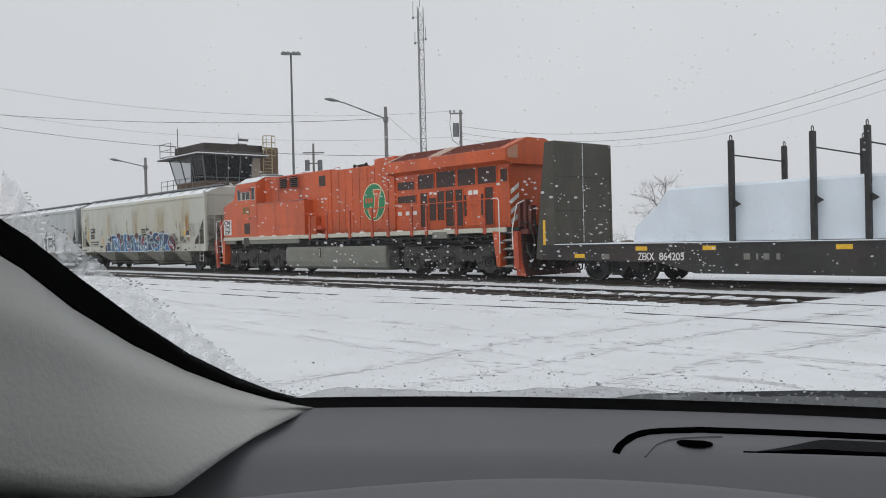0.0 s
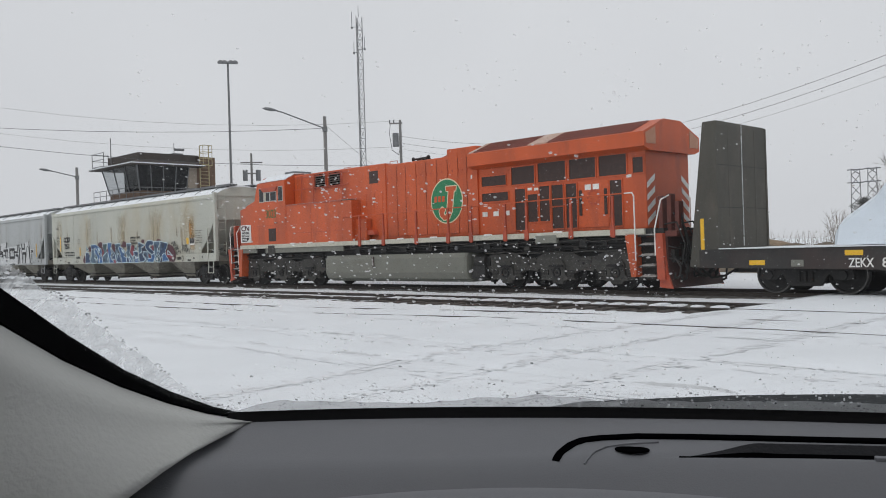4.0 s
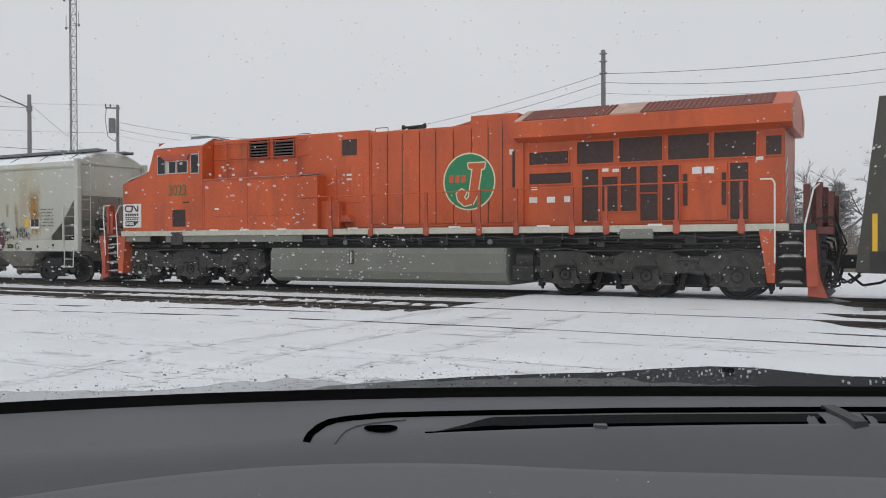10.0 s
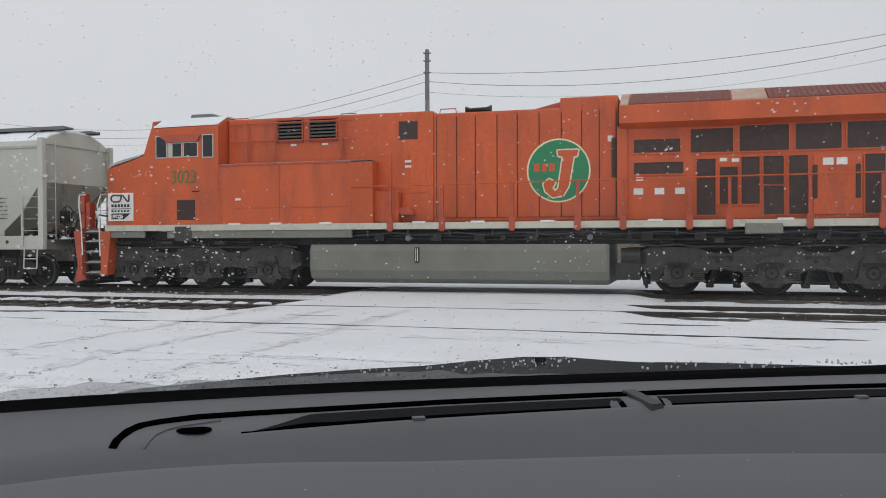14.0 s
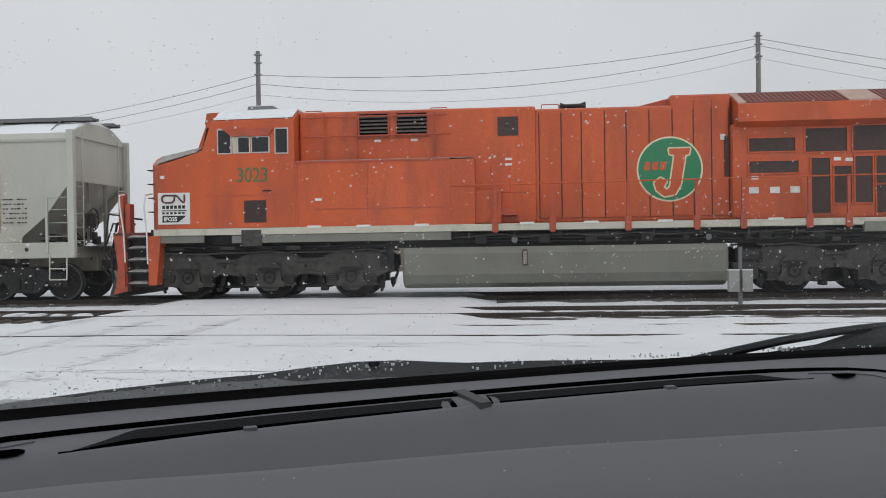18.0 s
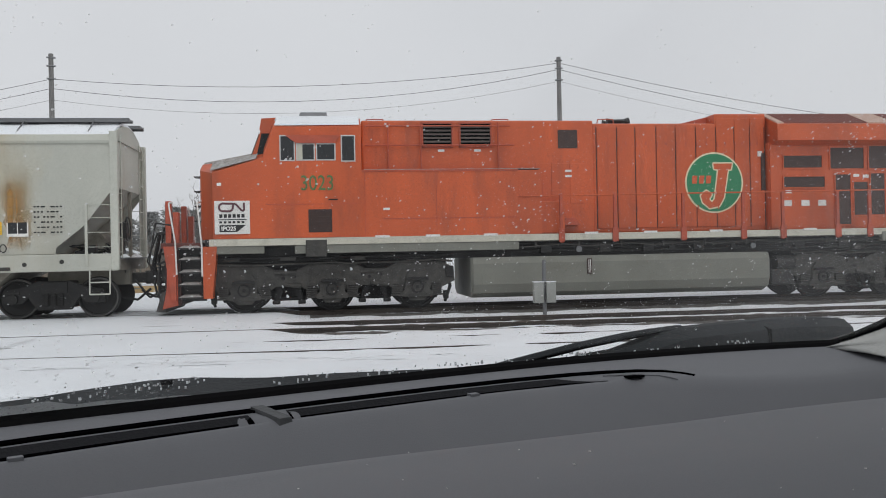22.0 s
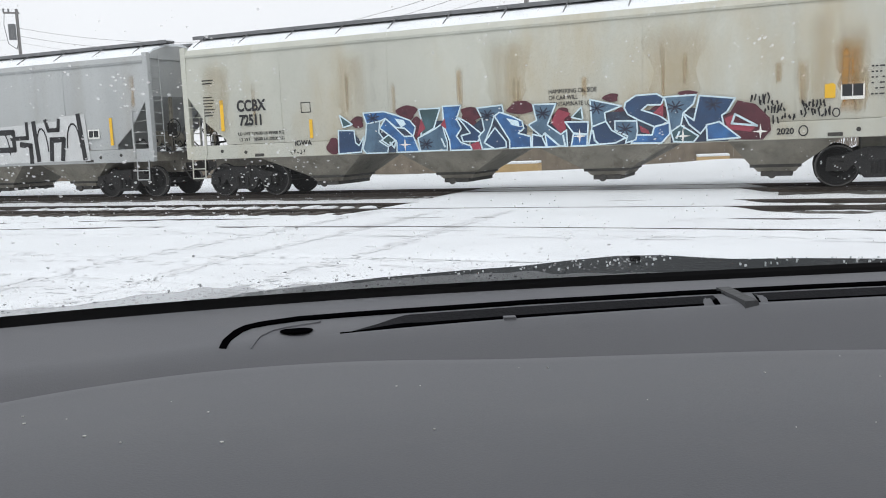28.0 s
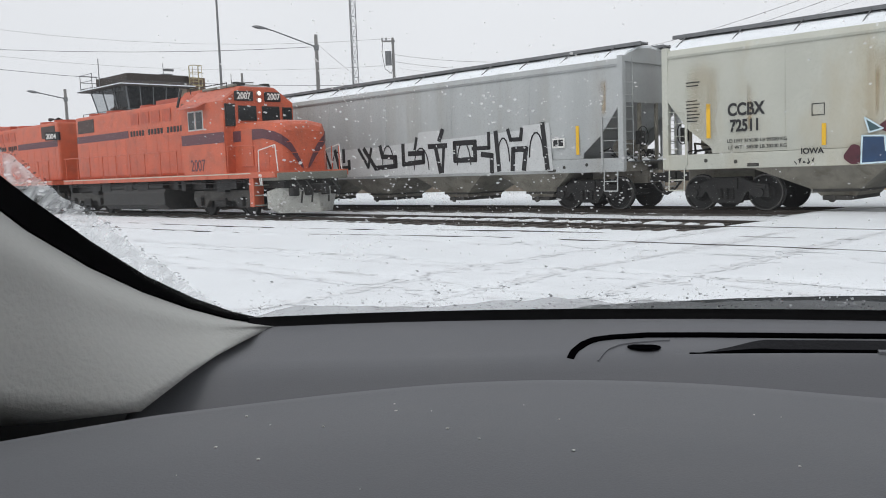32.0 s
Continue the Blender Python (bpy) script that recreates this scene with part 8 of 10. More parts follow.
def hopper_b_marks(t):
    y = -1.570
    # silver ground with a stepped upper edge
    top = [(-55.9, 2.06), (-53.6, 2.12), (-51.0, 2.2), (-50.6, 2.18), (-48.2, 2.28), (-48.1, 2.6), (-47.1, 2.62), (-47.0, 2.3), (-45.0, 2.36), (-43.6, 2.42), (-43.5, 2.55), (-42.5, 2.58)]
    flat(t, "graffiti_ground", [(-55.9, 1.17)] + [(-42.4, 1.17)] + top[::-1], y - 0.002, SPRAY_SILVER, "silver sprayed ground of the graffiti")
    bm = bmesh.new()
    yy = y - 0.008
    bars = (((-55.4, 2.05), (-55.2, 1.5), (-55.0, 1.35)), ((-54.6, 1.95), (-54.6, 1.45), (-53.5, 1.45), (-53.5, 1.75), (-54.1, 1.75)), ((-54.6, 1.95), (-53.7, 2.0)), ((-53.3, 2.1), (-53.0, 1.5)), ((-52.7, 2.15), (-52.5, 1.5), (-51.9, 1.5), (-51.9, 1.75)), ((-52.2, 2.15), (-52.2, 1.75)), ((-51.3, 2.15), (-50.8, 1.5), (-50.6, 2.15)), ((-51.0, 2.15), (-50.4, 1.45), (-49.3, 1.5), (-49.3, 1.8), (-50.0, 1.85), (-50.1, 2.2)), ((-48.9, 2.2), (-48.9, 1.55), (-47.9, 1.6), (-47.9, 1.9), (-48.6, 1.9)), ((-48.2, 2.4), (-48.3, 2.05)), ((-47.6, 2.1), (-46.8, 2.1)), ((-47.3, 2.1), (-47.1, 1.25)), ((-46.9, 2.1), (-47.0, 1.25)), ((-46.95, 2.6), (-47.1, 2.3)), ((-46.4, 2.15), (-46.4, 1.6), (-45.5, 1.6), (-45.5, 2.15), (-46.4, 2.15)), ((-45.6, 1.95), (-44.9, 1.95), (-44.9, 2.4)), ((-44.6, 2.4), (-44.5, 1.25)), ((-45.2, 1.75), (-44.8, 1.7), (-44.8, 1.2)), ((-44.1, 2.45), (-44.0, 2.15), (-43.6, 2.15), (-43.55, 2.45)), ((-43.95, 1.25), (-43.9, 1.85), (-43.4, 1.85), (-43.5, 1.25)), ((-42.75, 2.55), (-42.6, 1.25)))
    for k, b in enumerate(bars):
        stroke(bm, b, 0.17 if k % 3 else 0.13, yy - 0.0003 * k)
    for a, b, c in ((-53.9, 1.35, 0.45), (-52.6, 1.4, 0.5), (-49.7, 1.5, 0.5), (-48.0, 1.35, 0.6), (-46.0, 1.45, 0.5), (-44.3, 1.5, 0.4), (-43.0, 1.6, 0.45)):
        pts = [(a + c * math.cos(q) * 0.6, b + 0.72 * math.sin(q)) for q in np.linspace(0, math.pi, 10)]
        stroke(bm, pts, 0.05, yy - 0.009)
    tagged(part("graffiti_strokes", bm, TEXTBLACK, t, "bold black graffiti strokes"), kind="stuff")
    p = flat(t, "data_panel", [(-42.4, 1.82), (-41.95, 1.82), (-41.95, 2.1), (-42.4, 2.1)], y - 0.012, WHITE)
    for a, b in ((-42.36, -42.2), (-42.17, -42.0)):
        flat(p, "panel_field", [(a, 1.87), (b, 1.87), (b, 2.06), (a, 2.06)], y - 0.0165, TEXTBLACK)
    flat(t, "yellow_stripe", [(-41.55, 1.6), (-41.44, 1.6), (-41.44, 2.42), (-41.55, 2.42)], -1.573, YELLOW)
    words("CCBX", 0.36, MATS.get("faded_stencil") or mat("faded_stencil", (0.07, 0.075, 0.08), 0.6), t, upright(-57.6, -1.574, 2.42), "reporting_mark", 0.83)
    bm = bmesh.new()
    for k in range(5):
        box(bm, -57.55 + k * 0.15, -57.45 + k * 0.15, -1.574, -1.569, 2.02, 2.27)
    part("car_number_bars", bm, MATS["faded_stencil"], t)
    bm = bmesh.new()
    scribble(bm, -56.6, 1.55, 0.6, 0.6, 6, 0.04, -1.573, 21)
    part("tag_scrawl", bm, TEXTBLACK, t)
    for x in (-58.6, -40.6):
        stain(t, x, 2.6, 3.7, 0.2)


hopper_a_marks(hopper_a)
hopper_b_marks(hopper_b)


RUSTBLACK = mat("rusty_black_steel", (0.026, 0.025, 0.024), 0.65, vary=0.3, scale=3, bump=0.2, dirt=(0.07, 0.036, 0.030), dirt_amount=0.45, dirt_scale=0.6)


def make_flatcar():
    u0, u1 = 4.95, 27.0
    STAKES = (11.66, 13.85, 15.15, 17.34, 19.5, 21.7, 23.9)
    mid = (u0 + u1) / 2
    t = thing("flatcar", "dark bulkhead flatcar with tall stakes and yellow reflectors", "freight car", track_pose(mid + ADVANCE[0]), origin=(mid, 0, 0))
    S = (-1, 1)
    bm = bmesh.new()
    rbox(bm, u0, u1, -1.4, 1.4, 1.02, 1.12, 0.02)
    part("deck", bm, TIEM, t)
    bm = bmesh.new()
    rbox(bm, u0 + 0.56, u1 - 0.56, -1.38, 1.38, 1.12, 1.15, 0.01)
    part("deck_snow", bm, SNOW, t)
    for s in S:
        bm = bmesh.new()
        prism(bm, [(u0, 0.66), (u0, 1.13), (u1, 1.13), (u1, 0.66), (u1 - 4.4, 0.6), (u1 - 5.6, 0.3), (u0 + 5.6, 0.3), (u0 + 4.4, 0.6)], min(s * 1.36, s * 1.46), max(s * 1.36, s * 1.46))
        part("side_sill", bm, RUSTBLACK, t, "grimy rust-stained black side sill")
        bm = bmesh.new()
        box(bm, u0 + 0.56, u1 - 0.56, min(s * 1.36, s * 1.5), max(s * 1.36, s * 1.5), 1.13, 1.155)
        part("sill_flange", bm, SNOW, t)
        for x, z in ((6.5, 0.72), (8.8, 0.93), (11.0, 0.93), (14.6, 0.93), (17.4, 0.93), (20.2, 0.93), (23.0, 0.93), (25.4, 0.72)):
            bm = bmesh.new()
            rbox(bm, x - 0.2, x + 0.2, min(s * 1.45, s * 1.468), max(s * 1.45, s * 1.468), z, z + 0.12, 0.005)
            part("reflector", bm, YELLOW, t)
        k = 0
        for x in STAKES:
            bm = bmesh.new()
            rbox(bm, x - 0.06, x + 0.06, min(s * 1.32, s * 1.47), max(s * 1.32, s * 1.47), 1.0, 3.8, 0.012)
            st = part("stake", bm, BLACK, t)
            bm = bmesh.new()
            pipe(bm, [(x, s * 1.40 + 0.06 * math.cos(a), 3.86 + 0.07 * math.sin(a)) for a in np.linspace(0, 2 * math.pi, 11)], 0.014, 5)
            part("lifting_ring", bm, BLACK, st)
            bm = bmesh.new()
            prism(bm, [(x + 0.07, 2.24), (x + 0.24, 2.12), (x + 0.07, 2.04)], s * 1.35, s * 1.42)
            part("strap_winch", bm, BLACK, st)
            k += 1
    for x in STAKES:
        bm = bmesh.new()
        rod(bm, (x, -1.38, 3.42), (x, 1.38, 3.36), 0.022, 6)
        part("tie_cable", bm, BLACK, t)
    for xe, dr in ((u0, 1), (u1, -1)):
        bm = bmesh.new()  # the end wall and its two raking side webs
        xb = xe + dr * 0.22
        loft(bm, [[(xb + dr * 0.0, -1.42, 1.1), (xb, 1.42, 1.1), (xb + dr * 0.3, 1.42, 1.1), (xb + dr * 0.3, -1.42, 1.1)], [(xb + dr * 0.12, -1.42, 4.36), (xb + dr * 0.12, 1.42, 4.36), (xb + dr * 0.3, 1.42, 4.36), (xb + dr * 0.3, -1.42, 4.36)], [(xb + dr * 0.14, -1.34, 4.44), (xb + dr * 0.14, 1.34, 4.44), (xb + dr * 0.28, 1.34, 4.44), (xb + dr * 0.28, -1.34, 4.44)]])
        bk = part("bulkhead", bm, BULKHEAD, t, "tall dark olive end bulkhead")
        for s in S:
            bm = bmesh.new()
            prism(bm, [(xe - dr * 0.28, 0.68), (xe + dr * 0.18, 4.42), (xe + dr * 0.53, 4.42), (xe + dr * 0.55, 0.68)], min(s * 1.37, s * 1.45), max(s * 1.37, s * 1.45))
            part("side_web", bm, BULKHEAD, bk)
            bm = bmesh.new()
            box(bm, xe + dr * 0.10 - 0.05, xe + dr * 0.10 + 0.05, min(s * 1.45, s * 1.456), max(s * 1.45, s * 1.456), 1.04, 1.93)
            part("reflector", bm, YELLOW, bk)
        for y in (-0.9, -0.3, 0.3, 0.9):
            bm = bmesh.new()
            prism(bm, [(xe - dr * 0.25, 1.1), (xe + dr * 0.22, 4.3), (xe + dr * 0.34, 4.3), (xe + dr * 0.3, 1.1)], y - 0.05, y + 0.05)
            part("rib", bm, BULKHEAD, bk)
        bm = bmesh.new()
        for k in range(12):
            z = 1.2 + k * 0.27
            box(bm, min(xb + dr * 0.3, xb + dr * 0.31), max(xb + dr * 0.3, xb + dr * 0.31), -0.03 + 0.01 * (k % 2), 0.0, z, z + 0.24)
        part("weld_line", bm, SLUSH, bk, "snow caught in the plate joint")
        for y in (-0.75, 0.75):
            bm = bmesh.new()
            rbox(bm, min(xb + dr * 0.295, xb + dr * 0.306), max(xb + dr * 0.295, xb + dr * 0.306), y - 0.03, y + 0.03, 1.15, 4.30, 0.004)
            part("wear_strip", bm, BULKHEAD, bk)
        for z in (2.2, 3.3):
            bm = bmesh.new()
            box(bm, min(xb + dr * 0.298, xb + dr * 0.304), max(xb + dr * 0.298, xb + dr * 0.304), -1.36, 1.36, z, z + 0.018)
            part("plate_seam", bm, BLACK_AND_SHADE, bk)
        bm = bmesh.new()
        rbox(bm, min(xe - dr * 0.25, xe + dr * 0.3), max(xe - dr * 0.25, xe + dr * 0.3), -1.4, 1.4, 0.66, 1.05, 0.02)
        part("end_sill", bm, BLACK, t)
        freight_truck(t, xe + dr * 2.6)
        knuckle(t, xe - dr * 0.55, -dr)
    bm = bmesh.new()
    box(bm, u0 + 0.4, u1 - 0.4, -0.4, 0.4, 0.5, 1.0)
    part("centre_sill", bm, BLACK, t)
    words("ZEKX", 0.30, WHITE, t, upright(8.68, -1.464, 0.66), "reporting_mark", 0.72, "white reporting mark", 0.004)
    words("864203", 0.30, WHITE, t, upright(9.40, -1.464, 0.66), "car_number", 0.92, "white car number", 0.004)
    bm = bmesh.new()
    for x, w in ((12.0, 0.18), (12.35, 0.06), (12.55, 0.16), (12.9, 0.1), (7.35, 0.3)):
        box(bm, x, x + w, -1.468, -1.463, 0.68, 0.84)
    part("small_stencils", bm, SKIRT, t)
    # wrapped lumber
    for x0, x1 in ((9.5, 17.4), (17.6, 26.0)):
        bm = bmesh.new()
        n = 24
        rows = []
        for k in range(n + 1):
            x = x0 + (x1 - x0) * k / n
            w = [0.02 * noise.noise(Vector((x * 1.3, j * 1.7, x0))) for j in range(8)]
            rows.append([(x, -1.2 + w[0], 1.17), (x, -1.2 + w[1] * 1.6, 1.9), (x, -1.18 + w[2], 2.62), (x, -1.1, 2.70 + w[3]), (x, 0, 2.72 + w[4] * 2), (x, 1.1, 2.70 + w[5]), (x, 1.2, 2.62), (x, 1.2, 1.17)])
        loft(bm, rows)
        part("wrapped_lumber", bm, WRAP, t, "white plastic-wrapped lumber bundles", smooth=False)
    bm = bmesh.new()
    loft(bm, [[(9.5, -1.19, 1.17), (9.5, -1.17, 2.62), (9.5, -1.05, 2.7), (9.5, 1.05, 2.7), (9.5, 1.19, 1.17)], [(9.0, -1.17, 1.17), (9.15, -1.12, 2.2), (9.15, -0.95, 2.3), (9.15, 0.95, 2.3), (9.0, 1.17, 1.17)], [(8.3, -1.12, 1.17), (8.35, -1.08, 1.62), (8.4, -0.9, 1.78), (8.4, 0.9, 1.75), (8.3, 1.12, 1.17)], [(8.2, -1.0, 1.17), (8.2, -0.95, 1.4), (8.22, -0.8, 1.5), (8.22, 0.8, 1.5), (8.2, 1.0, 1.17)]])
    part("loose_wrap", bm, WRAP, t, "loose end of the white plastic wrap")
    return t


flatcar = make_flatcar()


# ---- the two orange switchers on the second track ----
def make_switcher(number, ref, label, detailed):
    """Built in track coordinates of the second track; ref is the place of the number on the cab side when built."""
    t = thing("switcher_locomotive", label, "locomotive", track_pose(ref - 4, 4.7, -0.03), group="orange switchers", origin=(-4.0, 0, 0))
    S = (-1, 1)
    P = ORANGE_SWITCHER
    # x = 0 at the cab-side number; front platform ends at 5.5, the rear at -12.9
    bm = bmesh.new()
    rbox(bm, -12.6, 4.4, -1.5, 1.5, 1.30, 1.50, 0.02)
    part("walkway", bm, P, t)
    bm = bmesh.new()
    box(bm, -12.3, 4.3, -1.1, 1.1, 0.95, 1.32)
    part("underframe", bm, BLACK, t)
    for s in S:
        bm = bmesh.new()
        box(bm, -12.5, 3.0, min(s * 1.5, s * 1.508), max(s * 1.5, s * 1.508), 1.44, 1.475)
        part("white_line", bm, SILL, t)
    bm = bmesh.new()
    sec = [(-1.35, 1.0), (-1.42, 0.85), (-1.42, 0.4), (-1.2, 0.2), (1.2, 0.2), (1.42, 0.4), (1.42, 0.85), (1.35, 1.0)]
    loft(bm, [[(x, a, b) for a, b in sec] for x in (-8.6, -3.2)])
    part("fuel_tank", bm, BLACK, t)
    # cab
    bm = bmesh.new()

    def ring(x, hw, zb, zs, zc, ch):
        return [(x, -hw, zb), (x, -hw, zs), (x, -hw + ch, zc), (x, hw - ch, zc), (x, hw, zs), (x, hw, zb)]
    loft(bm, [ring(-1.45, 1.46, 1.5, 3.98, 4.50, 0.75), ring(1.30, 1.46, 1.5, 3.98, 4.50, 0.75), ring(1.42, 1.44, 1.5, 3.96, 4.46, 0.75)])
    cab = part("cab", bm, P, t)
    bm = bmesh.new()
    rbox(bm, -1.1, 1.1, -0.75, 0.75, 4.5, 4.60, 0.04)
    part("roof_hatch", bm, SKIRT, cab)
    for s in S:
        for x0, x1, z0, z1 in ((-0.95, -0.45, 3.05, 3.75), (-0.42, 0.1, 3.05, 3.75)):
            bm = bmesh.new()
            rbox(bm, x0, x1, min(s * 1.44, s * 1.475), max(s * 1.44, s * 1.475), z0, z1, 0.01)
            f = part("window_frame", bm, ALU, cab)
            bm = bmesh.new()
            box(bm, x0 + 0.05, x1 - 0.05, min(s * 1.47, s * 1.481), max(s * 1.47, s * 1.481), z0 + 0.05, z1 - 0.05)
            part("pane", bm, DARKGLASS, f)
        bm = bmesh.new()
        loft(bm, [[(-1.2, s * 1.47, 3.98), (0.35, s * 1.47, 3.98), (0.3, s * 1.47, 4.0), (-1.15, s * 1.47, 4.0)], [(-1.2, s * 1.9, 3.78), (0.35, s * 1.9, 3.78), (0.3, s * 1.9, 3.80), (-1.15, s * 1.9, 3.80)]])
        part("awning", bm, ORANGE_DARK, cab)
        bm = bmesh.new()
        box(bm, -1.5, 1.43, min(s * 1.461, s * 1.468), max(s * 1.461, s * 1.468), 2.55, 2.92)
        part("maroon_band", bm, MAROON, cab)
    bm = bmesh.new()
    for z in (3.86,):
        rod(bm, (-1.6, -1.5, z + 0.1), (-1.6, -1.3, z + 0.75), 0.05, 6)
    part("exhaust_pipe", bm, BLACK, cab)
    # cab front: windows, number boards, lights
    X = 1.425
    for y0, y1, z0, z1 in ((-1.38, -0.98, 3.1, 3.88), (-0.85, -0.12, 3.3, 3.82), (0.12, 0.85, 3.3, 3.82), (0.98, 1.38, 3.1, 3.8)):
        bm = bmesh.new()
        rbox(bm, X - 0.02, X + 0.03, y0, y1, z0, z1, 0.012)
        f = part("windscreen_frame", bm, BLACK, cab)
        bm = bmesh.new()
        box(bm, X + 0.028, X + 0.036, y0 + 0.04, y1 - 0.04, z0 + 0.04, z1 - 0.04)
        part("pane", bm, DARKGLASS, f)
    for y0, y1 in ((-0.98, -0.24), (0.24, 0.9)):
        bm = bmesh.new()
        rbox(bm, X - 0.02, X + 0.07, y0, y1, 3.98, 4.32, 0.05)
        nb = part("number_board", bm, TEXTBLACK, cab, "black number board with white figures")
        m = Matrix.Translation((X + 0.071, y0 + 0.08, 4.05)) @ Euler((radians(90), 0, radians(90))).to_matrix().to_4x4()
        words(number, 0.31, WHITE, nb, m, "number", 0.86, "", 0.008)
    for z in (4.02, 4.26):
        bm = bmesh.new()
        rod(bm, (X, 0, z), (X + 0.07, 0, z), 0.085, 14)
        hl = part("headlight", bm, ALU, cab)
        bm = bmesh.new()
        rod(bm, (X + 0.07, 0, z), (X + 0.075, 0, z), 0.07, 14)
        part("lens", bm, LAMP, hl, "lit headlight lens")
    # short hood
    bm = bmesh.new()
    n = 9
    rings = []
    for x, k, top in ((1.40, 1.0, 3.26), (2.8, 1.0, 3.22), (3.5, 1.0, 3.2), (3.8, 0.94, 3.14), (3.95, 0.78, 3.02), (4.0, 0.6, 2.87)):
        rings.append([(x, -1.06 * k, 1.5), (x, -1.08 * k, top - 0.35), (x, -0.98 * k, top - 0.08), (x, -0.5 * k, top), (x, 0.5 * k, top), (x, 0.98 * k, top - 0.08), (x, 1.08 * k, top - 0.35), (x, 1.06 * k, 1.5)])
    loft(bm, rings)
    nose = part("short_hood", bm, P, t, smooth=False)
    bm = bmesh.new()  # maroon band that sweeps down over the nose as a pair of wings
    for s in S:
        pts = [(1.42, 1.095, 2.92, 2.55), (2.6, 1.095, 2.93, 2.58), (3.2, 1.095, 2.92, 2.60), (3.5, 1.09, 2.86, 2.56)]
        loft(bm, [[(x, s * y, za), (x, s * (y + 0.004), za), (x, s * (y + 0.004), zb), (x, s * y, zb)] for x, y, za, zb in pts])
        pts = [(3.5, 1.094, 2.86, 2.56), (3.81, 1.03, 2.80, 2.49), (3.97, 0.85, 2.68, 2.36), (4.03, 0.62, 2.50, 2.18), (4.03, 0.45, 2.30, 1.98), (4.03, 0.30, 2.05, 1.78), (4.03, 0.18, 1.82, 1.62), (4.03, 0.10, 1.66, 1.56)]
        loft(bm, [[(x, s * y, za), (x + 0.006, s * (y + 0.003), za), (x + 0.006, s * (y + 0.003), zb), (x, s * y, zb)] for x, y, za, zb in pts])
    part("maroon_wing", bm, MAROON, nose)
    bm = bmesh.new()
    rbox(bm, 1.9, 2.6, -1.1, -1.07, 1.7, 2.95, 0.02)
    part("nose_door", bm, P, nose)
    # long hood
    bm = bmesh.new()
    rbox(bm, -12.2, -1.44, -0.92, 0.92, 1.5, 4.28, 0.10)
    hood = part("long_hood", bm, P, t)
    for s in S:
        for a, b, c, d in ((-2.35, -1.55, 3.3, 4.15), (-11.9, -10.2, 3.55, 4.12)):
            bm = bmesh.new()
            box(bm, a, b, min(s * 0.92, s * 0.935), max(s * 0.92, s * 0.935), c, d)
            part("grille", bm, GRILLE, hood)
        bm = bmesh.new()
        for a, b in ((-12.1, -6.9), (-1.95, -1.5)):
            bm = bmesh.new()
            box(bm, a, b, min(s * 0.921, s * 0.930), max(s * 0.921, s * 0.930), 3.12, 3.42)
            part("maroon_band", bm, MAROON, hood)
        bm = bmesh.new()
        for k in range(18):
            if k in (5, 11):
                continue
            x = -6.7 + k * 0.26
            box(bm, x, x + 0.17, min(s * 0.929, s * 0.936), max(s * 0.929, s * 0.936), 3.16, 3.38)
        part("company_name_bars", bm, TEXTBLACK, hood)
        for k in range(11):
            x = -11.8 + k * 0.92
            bm = bmesh.new()
            rbox(bm, x + 0.02, x + 0.90, min(s * 0.915, s * 0.928), max(s * 0.915, s * 0.928), 1.6, 3.05, 0.008)
            part("hood_door", bm, P, hood)
    for x in (-11.2, -9.4, -6.2):
        bm = bmesh.new()
        rod(bm, (x, 0, 4.25), (x, 0, 4.42), 0.62, 20)
        part("fan", bm, ORANGE_DARK, hood)
    bm = bmesh.new()
    rbox(bm, -5.0, -3.0, -0.6, 0.6, 4.25, 4.5, 0.05)
    part("exhaust_stack", bm, ORANGE_DARK, hood)
    bm = bmesh.new()
    loft(bm, [[(-3.2, -0.6, 4.28), (-3.2, 0.6, 4.28), (-1.5, 0.6, 4.28), (-1.5, -0.6, 4.28)], [(-2.7, -0.55, 4.62), (-2.7, 0.55, 4.62), (-1.6, 0.55, 4.62), (-1.6, -0.55, 4.62)]])
    part("dynamic_brake_box", bm, P, hood)
    bm = bmesh.new()
    for dx, y in ((0.3, -0.2), (0.3, 0.2), (-0.3, 0.0)):
        rod(bm, (-9.8 - dx * 0.6, y, 4.55), (-9.8 + dx, y, 4.55), 0.035, 8, 0.09)
    part("horn", bm, BLACK, t)
    # lettering on the flank of the cab
    words(number, 0.58, MAROON, t, upright(-0.95, -1.464, 1.62), "road_number", 0.88, "maroon road number", 0.006)
    if not detailed:  # number boards on the hood end, which leads on this unit
        for s in S:  # set at an angle on the corners
            a, b = Vector((-11.55, s * 1.28, 0)), Vector((-12.28, s * 0.92, 0))
            n = Vector((-0.45, s * 0.89, 0))
            bm = bmesh.new()
            loft(bm, [[a + Vector((0, 0, z)) - n * 0.12, a + Vector((0, 0, z)), b + Vector((0, 0, z)), b + Vector((0, 0, z)) - n * 0.12] for z in (3.42, 3.80)])
            nb = part("number_board", bm, TEXTBLACK, hood, "black number board with white figures")
            p, turn = (a, 206.2) if s > 0 else (b, -26.2)
            m = Matrix.Translation(p + (b - a) * (0.07 if s > 0 else -0.07) + n * 0.004 + Vector((0, 0, 3.49))) @ Euler((radians(90), 0, radians(turn))).to_matrix().to_4x4()
            words(number, 0.34, WHITE, nb, m, "number", 0.88, "", 0.008)
